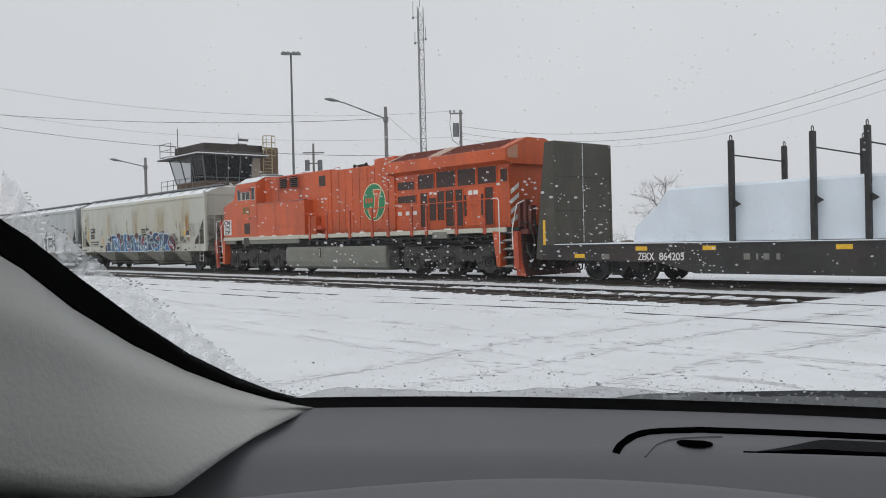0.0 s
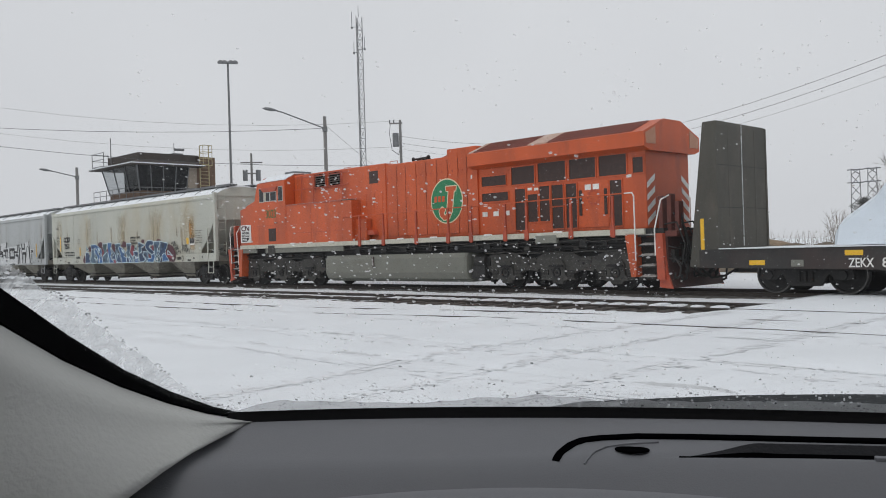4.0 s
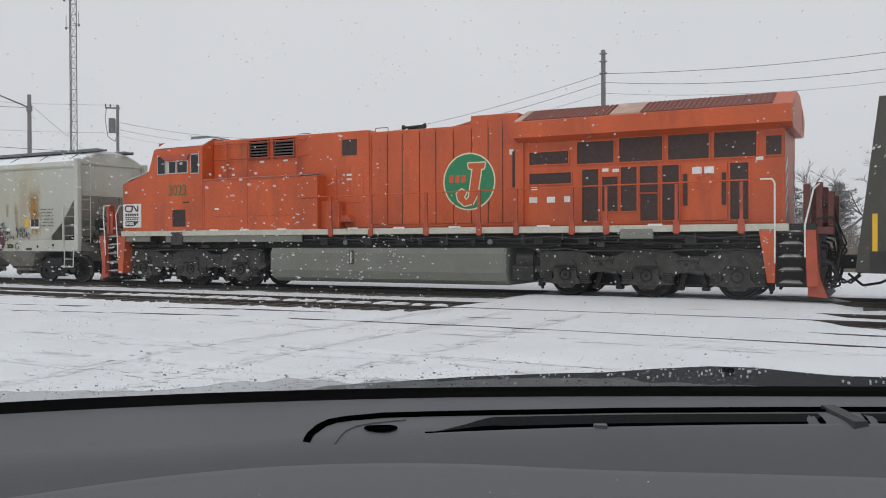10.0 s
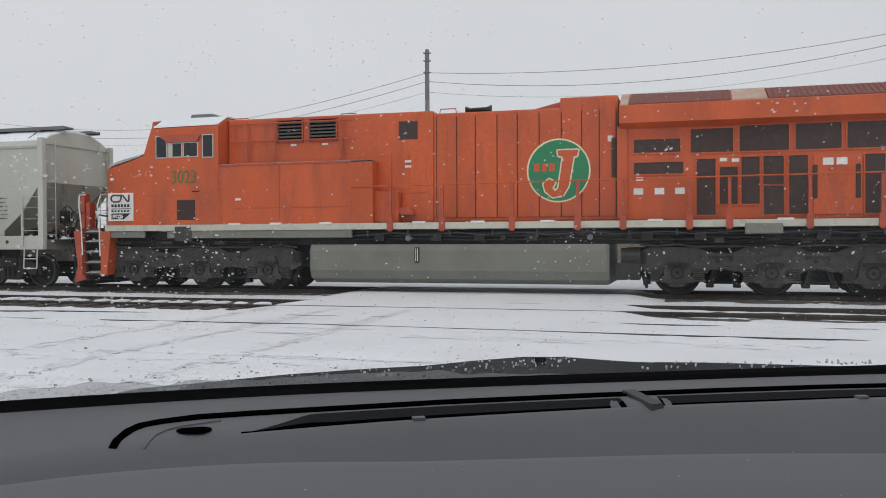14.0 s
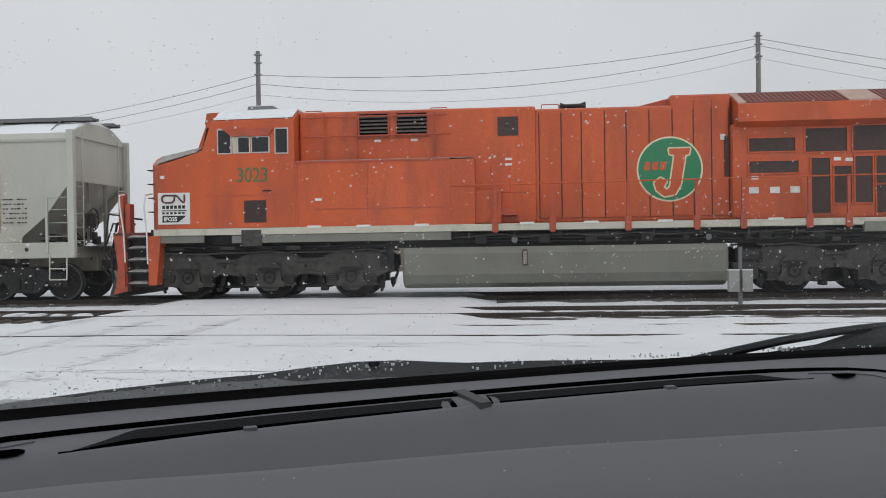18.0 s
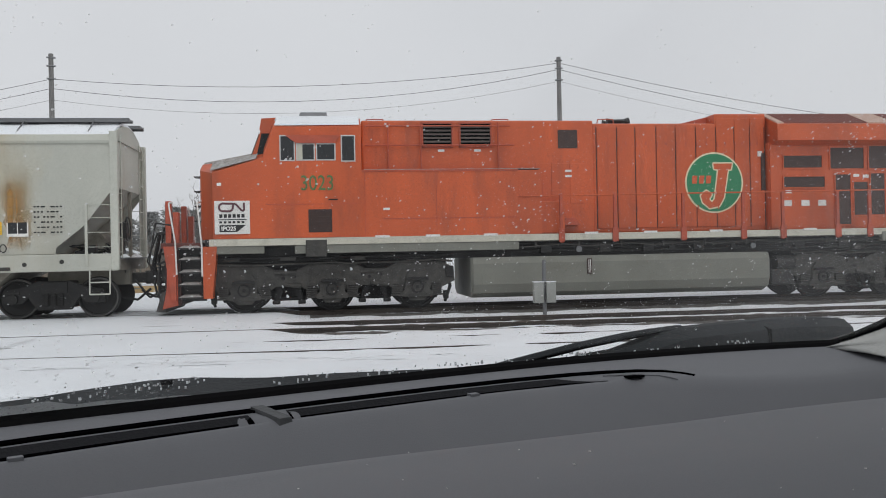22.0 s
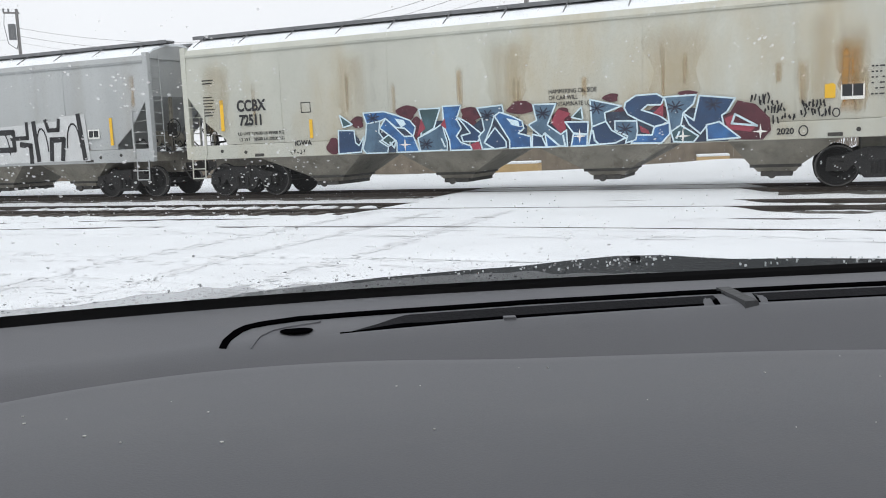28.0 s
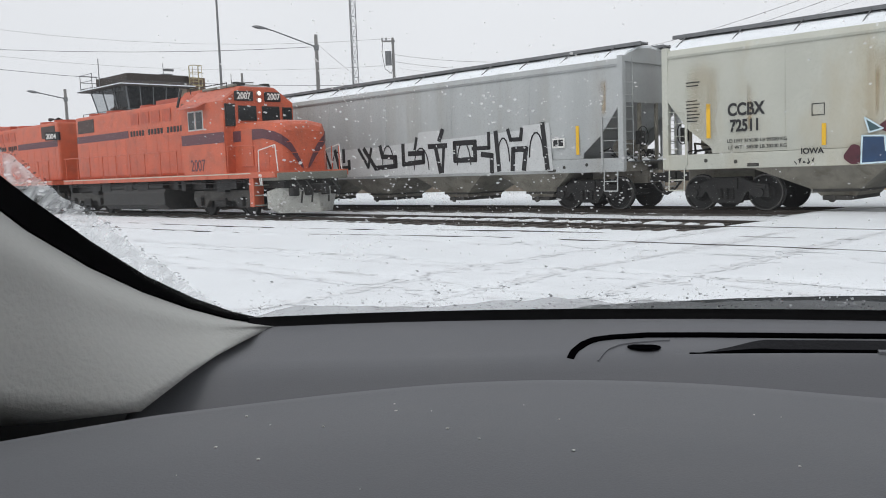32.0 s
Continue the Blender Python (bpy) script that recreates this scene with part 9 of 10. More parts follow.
    # rails and posts
    for s in S:
        bm = bmesh.new()
        pipe(bm, [(-12.4, s * 1.47, 2.45), (-1.6, s * 1.47, 2.40)], 0.018, 6)
        part("handrail", bm, P, t)
        for k in range(9):
            x = -12.2 + k * 1.28
            bm = bmesh.new()
            rod(bm, (x, s * 1.47, 1.45), (x, s * 1.47, 2.44), 0.022, 6)
            part("stanchion", bm, P, t)
        bm = bmesh.new()
        pipe(bm, [(3.3, s * 1.36, 1.5), (3.32, s * 1.36, 2.2), (4.2, s * 1.3, 2.35), (4.3, s * 1.3, 1.5)], 0.018, 6)
        part("handrail", bm, WHITE, t)
        for x in (3.8, 4.2):
            bm = bmesh.new()
            rod(bm, (x, s * 1.28, 1.5), (x, s * 1.28, 2.3), 0.018, 6)
            part("stanchion", bm, P, t)
        bm = bmesh.new()
        prism(bm, [(2.85, 1.48), (3.12, 1.48), (3.1, 0.35), (2.85, 0.35)], min(s * 1.1, s * 1.48), max(s * 1.1, s * 1.48))
        part("step_plate", bm, P, t)
        for z in (0.42, 0.75, 1.08):
            bm = bmesh.new()
            rbox(bm, 3.1, 3.5, min(s * 1.15, s * 1.45), max(s * 1.15, s * 1.45), z - 0.04, z, 0.008)
            part("step", bm, SKIRT, t)
        bm = bmesh.new()
        pipe(bm, [(3.45, s * 1.42, 1.05), (3.5, s * 1.5, 1.4), (3.62, s * 1.5, 1.4), (3.57, s * 1.45, 1.05)], 0.02, 6)
        part("grab_iron", bm, WHITE, t)
    bm = bmesh.new()
    rbox(bm, 3.4, 4.45, -1.42, 1.42, 1.2, 1.45, 0.03)
    part("end_platform", bm, SKIRT, t)
    bm = bmesh.new()  # plough, caked with snow
    for s in S:
        loft(bm, [[(4.75, 0, 0.12), (4.6, 0, 0.9), (4.3, 0, 0.9), (4.3, 0, 0.12)], [(4.0, s * 1.05, 0.12), (4.15, s * 1.15, 0.95), (3.9, s * 1.15, 0.95), (3.8, s * 1.05, 0.12)], [(3.75, s * 1.3, 0.3), (3.9, s * 1.36, 0.85), (3.7, s * 1.36, 0.85), (3.6, s * 1.3, 0.3)]])
    part("plough", bm, MATS.get("snow_caked_steel") or mat("snow_caked_steel", (0.40, 0.40, 0.37), 0.8, vary=0.15, scale=3, dirt=(0.12, 0.11, 0.10), dirt_amount=0.8, dirt_scale=3), t, "snow-caked plough")
    bm = bmesh.new()
    for y in (-0.7, -0.3, 0.35, 0.75):
        pipe(bm, [(4.45, y, 1.15), (4.75, y, 0.85), (4.7, y * 1.05, 0.45)], 0.03, 6)
    rbox(bm, 4.4, 5.05, -0.15, 0.15, 0.75, 1.05, 0.05)
    for y in (-0.85, -0.3, 0.3, 0.85):
        rbox(bm, 4.35, 4.62, y - 0.13, y + 0.13, 0.68, 0.95, 0.04)
    part("hoses", bm, BLACK, t)
    rr = random.Random(int(number))
    for s in S:  # air tanks, boxes and pipes hung under the walkway
        bm = bmesh.new()
        rod(bm, (-8.4, s * 1.2, 1.12), (-3.4, s * 1.2, 1.12), 0.16, 14)
        part("air_reservoir", bm, BLACK, t)
        bm = bmesh.new()
        for k in range(16):
            x, w = rr.uniform(-12.2, 2.7), rr.uniform(0.08, 0.3)
            rbox(bm, x - w, x + w, min(s * 1.0, s * 1.38), max(s * 1.0, s * 1.38), rr.uniform(0.8, 1.0), 1.31, 0.02)
        for z in (1.24, 1.18):
            pipe(bm, [(x, s * (1.36 + rr.uniform(0, 0.05)), z + rr.uniform(-0.03, 0.03)) for x in np.linspace(-12.3, 2.7, 14)], 0.022, 5)
        part("under_piping", bm, BLACK_AND_SHADE, t)
        bm = bmesh.new()
        for x in (-11.6, -10.4, -9.0, 0.2, 1.6):
            box(bm, x, x + 0.05, min(s * 1.5, s * 1.51), max(s * 1.5, s * 1.51), 1.30, 1.44)
        part("walkway_brackets", bm, ORANGE_DARK, t)
    bm = bmesh.new()  # roof fittings on the cab
    rod(bm, (0.6, -0.35, 4.5), (0.6, -0.35, 4.72), 0.16, 14, 0.12)
    rod(bm, (-0.6, 0.2, 4.55), (-0.6, 0.2, 5.15), 0.012, 5)
    for y in (-0.5, 0.5):
        rbox(bm, 0.9, 1.25, y - 0.12, y + 0.12, 4.46, 4.64, 0.03)
    pipe(bm, [(-1.3, -1.1, 4.42), (-1.3, -1.1, 4.6), (1.2, -1.1, 4.6), (1.2, -1.1, 4.42)], 0.018, 5)
    part("roof_fittings", bm, BLACK, cab)
    bm = bmesh.new()
    loft(bm, [[(x, -0.66, 4.505), (x, -0.4, 4.54), (x, 0.4, 4.54), (x, 0.66, 4.505)] for x in (-1.42, 1.3)])
    part("roof_snow", bm, SLUSH, cab, "thin dirty snow on the cab roof")
    for s in S:
        for z in (1.75, 2.1, 2.45, 2.8):
            bm = bmesh.new()
            pipe(bm, [(4.0, s * 0.7, z), (4.1, s * 0.7, z), (4.1, s * 0.35, z), (4.0, s * 0.35, z)], 0.014, 5)
            part("grab_iron", bm, P, nose)
        bm = bmesh.new()
        pipe(bm, [(1.5, s * 1.42, 1.5), (1.52, s * 1.42, 2.42), (3.25, s * 1.42, 2.36), (3.3, s * 1.42, 1.5)], 0.018, 6)
        part("handrail", bm, P, t)
    bm = bmesh.new()
    for s in S:
        for x0, x1 in ((-6.6, -5.9), (-5.7, -5.0), (-4.8, -4.1), (-3.9, -3.2)):
            box(bm, x0, x1, min(s * 0.93, s * 0.942), max(s * 0.93, s * 0.942), 3.62, 4.08)
    part("intake_grilles", bm, ORANGE_DARK, hood)
    for c in ((1.9, -0.85), (-9.4, -12.0)):
        bm = bmesh.new()
        box(bm, c[1] - 0.3, c[0] + 0.3, -0.9, 0.9, 0.35, 1.0)
        part("bolster", bm, BLACK_AND_SHADE, t)
        axles = sorted((c[0] - 0.0, c[0] - 2.74))
        bm = bmesh.new()
        for s in S:
            y = (min(s * 1.0, s * 1.16), max(s * 1.0, s * 1.16))
            prism(bm, [(axles[0] - 0.6, 0.6), (axles[0] - 0.5, 0.9), (axles[1] + 0.5, 0.9), (axles[1] + 0.6, 0.6), (axles[1] + 0.3, 0.3), (axles[1] - 0.3, 0.3), (axles[1] - 0.5, 0.55), (axles[0] + 0.5, 0.55), (axles[0] + 0.3, 0.3), (axles[0] - 0.3, 0.3)], *y)
        tr = part("truck", bm, TRUCK, t)
        for s in S:
            for a in axles:
                bm = bmesh.new()
                rbox(bm, a - 0.16, a + 0.16, min(s * 1.12, s * 1.3), max(s * 1.12, s * 1.3), 0.36, 0.68, 0.03)
                part("journal_box", bm, BLACK, tr)
            bm = bmesh.new()
            for q in range(7):
                z = 0.34 + q * 0.045
                box(bm, axles[0] + 1.0, axles[1] - 1.0, min(s * 1.1, s * 1.24), max(s * 1.1, s * 1.24), z, z + 0.032)
            part("leaf_spring", bm, BLACK, tr)
        for a in axles:
            wheelset(t, a, 0.508, tread=False)
    return t


def glow(name, color, strength):
    m = bpy.data.materials.new(name)
    m.use_nodes = True
    b = m.node_tree.nodes["Principled BSDF"]
    b.inputs["Emission Color"].default_value = (*color, 1)
    b.inputs["Emission Strength"].default_value = strength
    return m


LAMP = glow("headlight_glow", (1.0, 0.85, 0.74), 0.75)
SWITCH_REF = [-27.706 + 3.70 * (k - 32) for k in range(33)]  # place of the first switcher, second by second
main_wheels = len(WHEELS)
switcher_a = make_switcher("2007", SWITCH_REF[0], "orange switcher locomotive with maroon wings and lit headlight", True)
switch_wheels = len(WHEELS)
switcher_b = make_switcher("2004", SWITCH_REF[0] - 26.5, "second orange switcher locomotive coupled behind", False)


# ---- the parked car round the camera ----
car = thing("car", "parked car with a grey dashboard and rain-specked windscreen", "car", pose(0, 0, 0, 0, 0, -21.5))
CX = 0.284  # middle of the car; the camera is on the driver's side


def front_edge(x):
    k = abs((x - CX) / 0.686)
    return 0.728 - 0.094 * k ** 3


RIDGE = ((-0.50, 0.14), (-0.42, 0.27), (-0.333, 0.379), (-0.293, 0.414), (-0.235, 0.458), (-0.18, 0.491), (-0.114, 0.513), (-0.03, 0.519), (0.064, 0.506), (0.15, 0.499), (0.25, 0.489), (0.374, 0.466), (0.485, 0.446), (0.596, 0.431), (0.70, 0.41), (0.798, 0.386), (1.1, 0.28))
CREST = ((-0.50, 0.52), (-0.398, 0.54), (-0.30, 0.57), (-0.20, 0.597), (-0.13, 0.619), (-0.08, 0.634), (-0.037, 0.645), (0.083, 0.6605), (0.263, 0.670), (0.40, 0.6705), (0.49, 0.669), (0.55, 0.664), (0.632, 0.654), (0.70, 0.631), (0.78, 0.592), (0.90, 0.56), (1.1, 0.52))


def curve_at(table, x):
    """A smooth curve through the points of a table."""
    n = len(table)
    i = min(max(sum(1 for q in table if q[0] <= x) - 1, 0), n - 2)
    (x1, y1), (x2, y2) = table[i], table[i + 1]
    m1 = (y2 - table[max(i - 1, 0)][1]) / (x2 - table[max(i - 1, 0)][0])
    m2 = (table[min(i + 2, n - 1)][1] - y1) / (table[min(i + 2, n - 1)][0] - x1)
    k, h = min(max((x - x1) / (x2 - x1), 0.0), 1.0), x2 - x1
    return y1 * (1 + 2 * k) * (1 - k) ** 2 + m1 * h * k * (1 - k) ** 2 + y2 * k * k * (3 - 2 * k) + m2 * h * k * k * (k - 1)


def crease_at(x):
    """How far forward the near pad of the dashboard reaches."""
    return curve_at(RIDGE, x)


def crest_at(x):
    """The edge where the shelf under the glass turns down towards the pad."""
    return min(curve_at(CREST, x), front_edge(x) - 0.02)


GROOVE = [(-0.132, 0.621), (-0.131, 0.634), (-0.126, 0.651), (-0.119, 0.661), (-0.107, 0.668), (-0.081, 0.6765), (-0.04, 0.682), (0.001, 0.686), (0.107, 0.6945), (0.235, 0.6985), (0.348, 0.6995), (0.45, 0.698), (0.532, 0.694), (0.60, 0.687), (0.644, 0.679), (0.68, 0.669), (0.704, 0.657), (0.718, 0.643), (0.724, 0.631)]
SLOTS = ((-0.048, 0.258, 0), (0.291, 0.625, 1))  # the two defroster slots, each with one tapering end


def slot_span(x):
    """The near lip of the defroster slots and their width there."""
    near = crest_at(x) + 0.0012
    return near, max(0.004, curve_at(GROOVE[3:-3], x) - 0.0117 - crest_at(x))


def slot_depth(x, y):
    """The slots fall from their far edge to a deep near lip."""
    near, gap = slot_span(x)
    if not near < y < near + gap:
        return 0.0
    for x0, x1, side in SLOTS:
        if x0 < x < x1:
            a, b = (x - x0, x1 - x) if side == 0 else (x1 - x, x - x0)
            return 0.010 * smooth01(a / 0.07) * smooth01(b / 0.006) * (1 - (y - near) / gap)
    return 0.0


def dash_z(x, y):
    f, c, e = front_edge(x), crease_at(x), crest_at(x)
    shelf = -0.131 - 0.16 * (f - y)
    d = e - y
    if y >= c:
        r0 = 0.012
        fall = 0.0 if d <= -r0 else 0.62 * ((d + r0) ** 2 / (4 * r0) if d < r0 else d)
        line = shelf - fall
        soft = 0.035 + 0.05 * smooth01((x - 0.1) / 0.4)
        k = 1 - (y - c) / soft
        z = line if k <= 0 else line + (-0.1345 - line) * smooth01(min(1.0, k)) ** 0.8
        z -= slot_depth(x, y)
    else:
        d = c - y
        z = -0.1345 + 0.0125 * smooth01(d / 0.22) - 0.02 * max(0.0, d - 0.14) - 0.35 * max(0.0, d - 0.32) ** 1.6
    return EYE + z


def strip(name, path, width, material, parent, lift=0.0015, label="", depth=None):
    """A narrow strip lying on the dashboard along a path in x, y."""
    bm = bmesh.new()
    fine = []
    for a, b in zip(path, path[1:]):
        for k in range(6):
            fine.append((a[0] + (b[0] - a[0]) * k / 6, a[1] + (b[1] - a[1]) * k / 6))
    fine.append(path[-1])
    rows = []
    for i, (x, y) in enumerate(fine):
        p, q = fine[max(i - 1, 0)], fine[min(i + 1, len(fine) - 1)]
        d = Vector((q[0] - p[0], q[1] - p[1])).normalized()
        n = Vector((-d.y, d.x)) * (width(i / (len(fine) - 1)) if callable(width) else width) / 2
        rows.append([(x + n.x, y + n.y, dash_z(x, y) + lift), (x - n.x, y - n.y, dash_z(x, y) + lift), (x - n.x, y - n.y, dash_z(x, y) - 0.003), (x + n.x, y + n.y, dash_z(x, y) - 0.003)])
    loft(bm, rows)
    return part(name, bm, material, parent, label)


bm = bmesh.new()
NX, NY = 150, 110
rows = []
columns = sorted(set(round(CX - 0.72 + 1.44 * i / NX, 4) for i in range(NX + 1)) | set(round(-0.33 + 0.0025 * i, 4) for i in range(60)))
for x in columns:
    f = front_edge(x)
    c = crease_at(x)
    near, gap = slot_span(x)
    far = min(near + gap, f - 0.004)
    ys = [f - (f - far) * j / 20 for j in range(21)] + [far - (far - near) * j / 12 for j in range(1, 12)] + [near + 0.0001] + [near - 0.0001 - (near - 0.0001 - c) * j / 70 for j in range(70)] + [c - (c + 0.10) * j / 50 for j in range(51)]
    rows.append([(x, y, dash_z(x, y)) for y in ys] + [(x, -0.10, EYE - 0.36), (x, f, EYE - 0.19)])
loft(bm, rows)
dash = part("dashboard", bm, DASH, car, "soft grey dashboard", smooth=True)
# near-black strip laid on the dash, in place of the groove's shade
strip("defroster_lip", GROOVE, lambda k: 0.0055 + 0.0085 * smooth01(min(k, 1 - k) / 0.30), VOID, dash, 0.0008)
INNER = [(x * 0.955 + 0.0135, y - 0.0115) for x, y in GROOVE]
strip("defroster_bead", INNER[1:6], 0.0013, DASH, dash, 0.0012)
strip("defroster_bead", INNER[-5:-1], 0.0013, DASH, dash, 0.0012)
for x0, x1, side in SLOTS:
    # black at the lip, dark grey above: the slot's shade put into colour
    for name, m, q0, q1, up in (("defroster_slot", VOID, 0.0, 0.58, 0.0006), ("slot_wall", SLOT_SHADE, 0.56, 0.98, 0.0004)):
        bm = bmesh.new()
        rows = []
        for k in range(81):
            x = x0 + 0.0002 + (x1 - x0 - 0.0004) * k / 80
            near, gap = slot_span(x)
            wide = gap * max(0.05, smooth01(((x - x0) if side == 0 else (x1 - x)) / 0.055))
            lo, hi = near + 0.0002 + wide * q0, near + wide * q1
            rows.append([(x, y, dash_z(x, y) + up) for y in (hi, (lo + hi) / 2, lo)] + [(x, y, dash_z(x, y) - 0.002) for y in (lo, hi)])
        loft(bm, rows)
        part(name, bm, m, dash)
for x in (0.085, 0.47):  # clips that bridge the slots
    bm = bmesh.new()
    y = crest_at(x)
    rbox(bm, x - 0.005, x + 0.005, y - 0.001, y + 0.006, dash_z(x, y) - 0.006, dash_z(x, y) + 0.0022, 0.0006)
    part("slot_clip", bm, DASH, dash)
# near-black discs on the surface paint the shade inside the holes
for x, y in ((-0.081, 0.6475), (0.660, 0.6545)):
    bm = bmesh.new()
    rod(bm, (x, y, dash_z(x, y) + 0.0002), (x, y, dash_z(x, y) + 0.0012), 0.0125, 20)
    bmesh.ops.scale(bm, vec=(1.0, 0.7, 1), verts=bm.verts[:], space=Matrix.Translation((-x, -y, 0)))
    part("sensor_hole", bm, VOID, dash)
bm = bmesh.new()
z = dash_z(0.275, 0.675)
loft(bm, [[(0.264, 0.698, z), (0.275, 0.699, z), (0.289, 0.668, z - 0.006), (0.276, 0.665, z - 0.006)], [(0.264, 0.697, z + 0.008), (0.275, 0.698, z + 0.008), (0.288, 0.669, z + 0.001), (0.277, 0.667, z + 0.001)]])
part("light_sensor_tab", bm, VENT_TAB, dash)
bm = bmesh.new()
r = random.Random(9)
for k in range(70):
    x, y = r.uniform(-0.3, 0.8), r.uniform(0.22, 0.5)
    disc(bm, x, y, dash_z(x, y) + 0.0003, r.choice((0.0003, 0.0004, 0.0006, 0.0009)), 0.0003, 5, axis="z")
tagged(part("dust_specks", bm, WHITE, dash), kind="stuff")


# windscreen
def glass_at(x, v):
    """A point on the windscreen: x across at its base, v from 0 at the base to 1 at the roof."""
    xx = CX + (x - CX) * (1 - 0.14 * v)
    bow = 0.03 * math.sin(math.pi * v)
    return Vector((xx, front_edge(x) + 0.012 - 0.60 * v, EYE - 0.126 + 0.50 * v + bow))


bm = bmesh.new()
rows = [[bm.verts.new(glass_at(CX - 0.80 + 1.60 * i / 30, v)) for i in range(31)] for v in np.linspace(0, 1, 14)]
for a, b in zip(rows, rows[1:]):
    for i in range(30):
        bm.faces.new((a[i], a[i + 1], b[i + 1], b[i]))
ws = part("windscreen", bm, GLASS, car, "windscreen specked with melting snow", smooth=True)
ws.visible_shadow = False
bm = bmesh.new()
rows = []
for i in range(61):
    x = CX - 0.70 + 1.40 * i / 60
    k = abs(x - CX) / 0.7
    w = 0.0035
    drop = 0.008 * smooth01((0.1 - x) / 0.3)
    rows.append([glass_at(x, 0.0) + Vector((0, -0.016 - drop, -0.012 - 0.1 * drop)), glass_at(x, 0.0) + Vector((0, -0.003, 0.0)), glass_at(x, w) + Vector((0, -0.002, 0.0)), glass_at(x, w) + Vector((0, -0.006, -0.003))])
loft(bm, rows)
part("black_border", bm, FRIT, ws)


# pillars: trim from the glass edge down to the dash end
def pillar(side):
    flip = (lambda x: 2 * CX - x) if side > 0 else (lambda x: x)
    edge = [(-0.405, 0.648, -0.133), (-0.43, 0.625, -0.124), (-0.452, 0.60, -0.111), (-0.470, 0.565, -0.092), (-0.482, 0.52, -0.066), (-0.489, 0.47, -0.034), (-0.491, 0.43, -0.004), (-0.51, 0.34, 0.055), (-0.55, 0.18, 0.17), (-0.56, 0.0, 0.31)]
    low = [(-0.403, 0.646, -0.135), (-0.389, 0.590, -0.1325), (-0.392, 0.551, -0.1375), (-0.393, 0.519, -0.1435), (-0.391, 0.488, -0.149), (-0.389, 0.456, -0.155), (-0.415, 0.430, -0.152), (-0.475, 0.34, -0.118), (-0.54, 0.16, -0.03), (-0.56, -0.1, 0.1)]
    bulge = 0.012
    rows = []
    for a, b in zip(edge, low):
        A, B = Vector((flip(a[0]), a[1], EYE + a[2])), Vector((flip(b[0]), b[1], EYE + b[2]))
        row = []
        for k in np.linspace(0, 1, 13):
            p = A.lerp(B, k)
            p.x += -side * bulge * (0.7 * math.sin(math.pi * k) + 0.8 * math.exp(-((k - 0.3) / 0.16) ** 2))
            row.append(p)
        row.append(B + Vector((side * 0.10, 0.02, -0.02)))
        row.append(A + Vector((side * 0.06, 0.03, 0.0)))
        rows.append(row)
    bm = bmesh.new()
    loft(bm, rows)
    pt = part("pillar_trim", bm, TRIM, car, "pale grey pillar trim", smooth=True)
    bm = bmesh.new()
    rows = []
    for i, a in enumerate(edge):
        A = Vector((flip(a[0]), a[1], EYE + a[2]))
        w = (0.004, 0.006, 0.009, 0.013, 0.019, 0.023, 0.022, 0.022, 0.02, 0.02)[i]
        out = Vector((-side * 0.002, 0.004, w))
        rows.append([A + Vector((0, 0.002, 0.001)), A + out, A + out + Vector((side * 0.05, 0.02, 0.0)), A + Vector((side * 0.05, 0.02, 0.0))])
    loft(bm, rows)
    part("black_border", bm, FRIT, pt)


pillar(-1)
pillar(1)
# cowl and wipers outside the glass
CONTOUR = [(-0.46, 0.66), (-0.38, 0.70), (-0.294, 0.745), (-0.15, 0.812), (-0.016, 0.856), (0.07, 0.878), (0.123, 0.886), (0.181, 0.912), (0.24, 0.930), (0.285, 0.920), (0.312, 0.895), (0.345, 0.868), (0.416, 0.850), (0.55, 0.832), (0.68, 0.822), (0.80, 0.81), (0.95, 0.80), (1.10, 0.79), (1.26, 0.76)]
bm = bmesh.new()
rows = []
for x, y in CONTOUR:
    lo = -0.03 * smooth01((-0.1 - x) / 0.3) - 0.013 * smooth01((x - 0.5) / 0.12)
    xi = min(max(x, CX - 0.68), CX + 0.68)
    rows.append([(xi, front_edge(xi) + 0.02, EYE - 0.150), (x, (front_edge(xi) + y) / 2 + 0.01, EYE - 0.139 + lo), (x, y, EYE - 0.135 + lo), (x, y + 0.04, EYE - 0.16), (x, y + 0.05, EYE - 0.24), (xi, front_edge(xi) + 0.02, EYE - 0.24)])
loft(bm, rows)
cowl = part("cowl", bm, COWL, car, "black wiper cowl flecked with snow")
bm = bmesh.new()
rows = []
for x, z in ((0.60, -0.150), (0.641, -0.1445), (0.72, -0.1385), (0.778, -0.1345), (0.817, -0.1265), (0.85, -0.1195), (0.887, -0.1148), (0.96, -0.1140), (1.089, -0.1132), (1.19, -0.1175), (1.25, -0.123)):
    rows.append([(x, 0.795, EYE + z), (x, 0.812, EYE + z + 0.001), (x, 0.84, EYE + z - 0.02), (x, 0.84, EYE - 0.19), (x, 0.77, EYE - 0.19), (x, 0.78, EYE + z - 0.012)])
loft(bm, rows)
part("cowl_shroud", bm, COWL, car)
bm = bmesh.new()
loft(bm, [[(1.045, 0.776, EYE - 0.125), (1.049, 0.776, EYE - 0.125), (1.049, 0.80, EYE - 0.1145), (1.045, 0.80, EYE - 0.1145)], [(1.045, 0.774, EYE - 0.16), (1.049, 0.774, EYE - 0.16), (1.049, 0.80, EYE - 0.16), (1.045, 0.80, EYE - 0.16)]])
part("shroud_joint", bm, VOID, car)
bm = bmesh.new()
rows = []
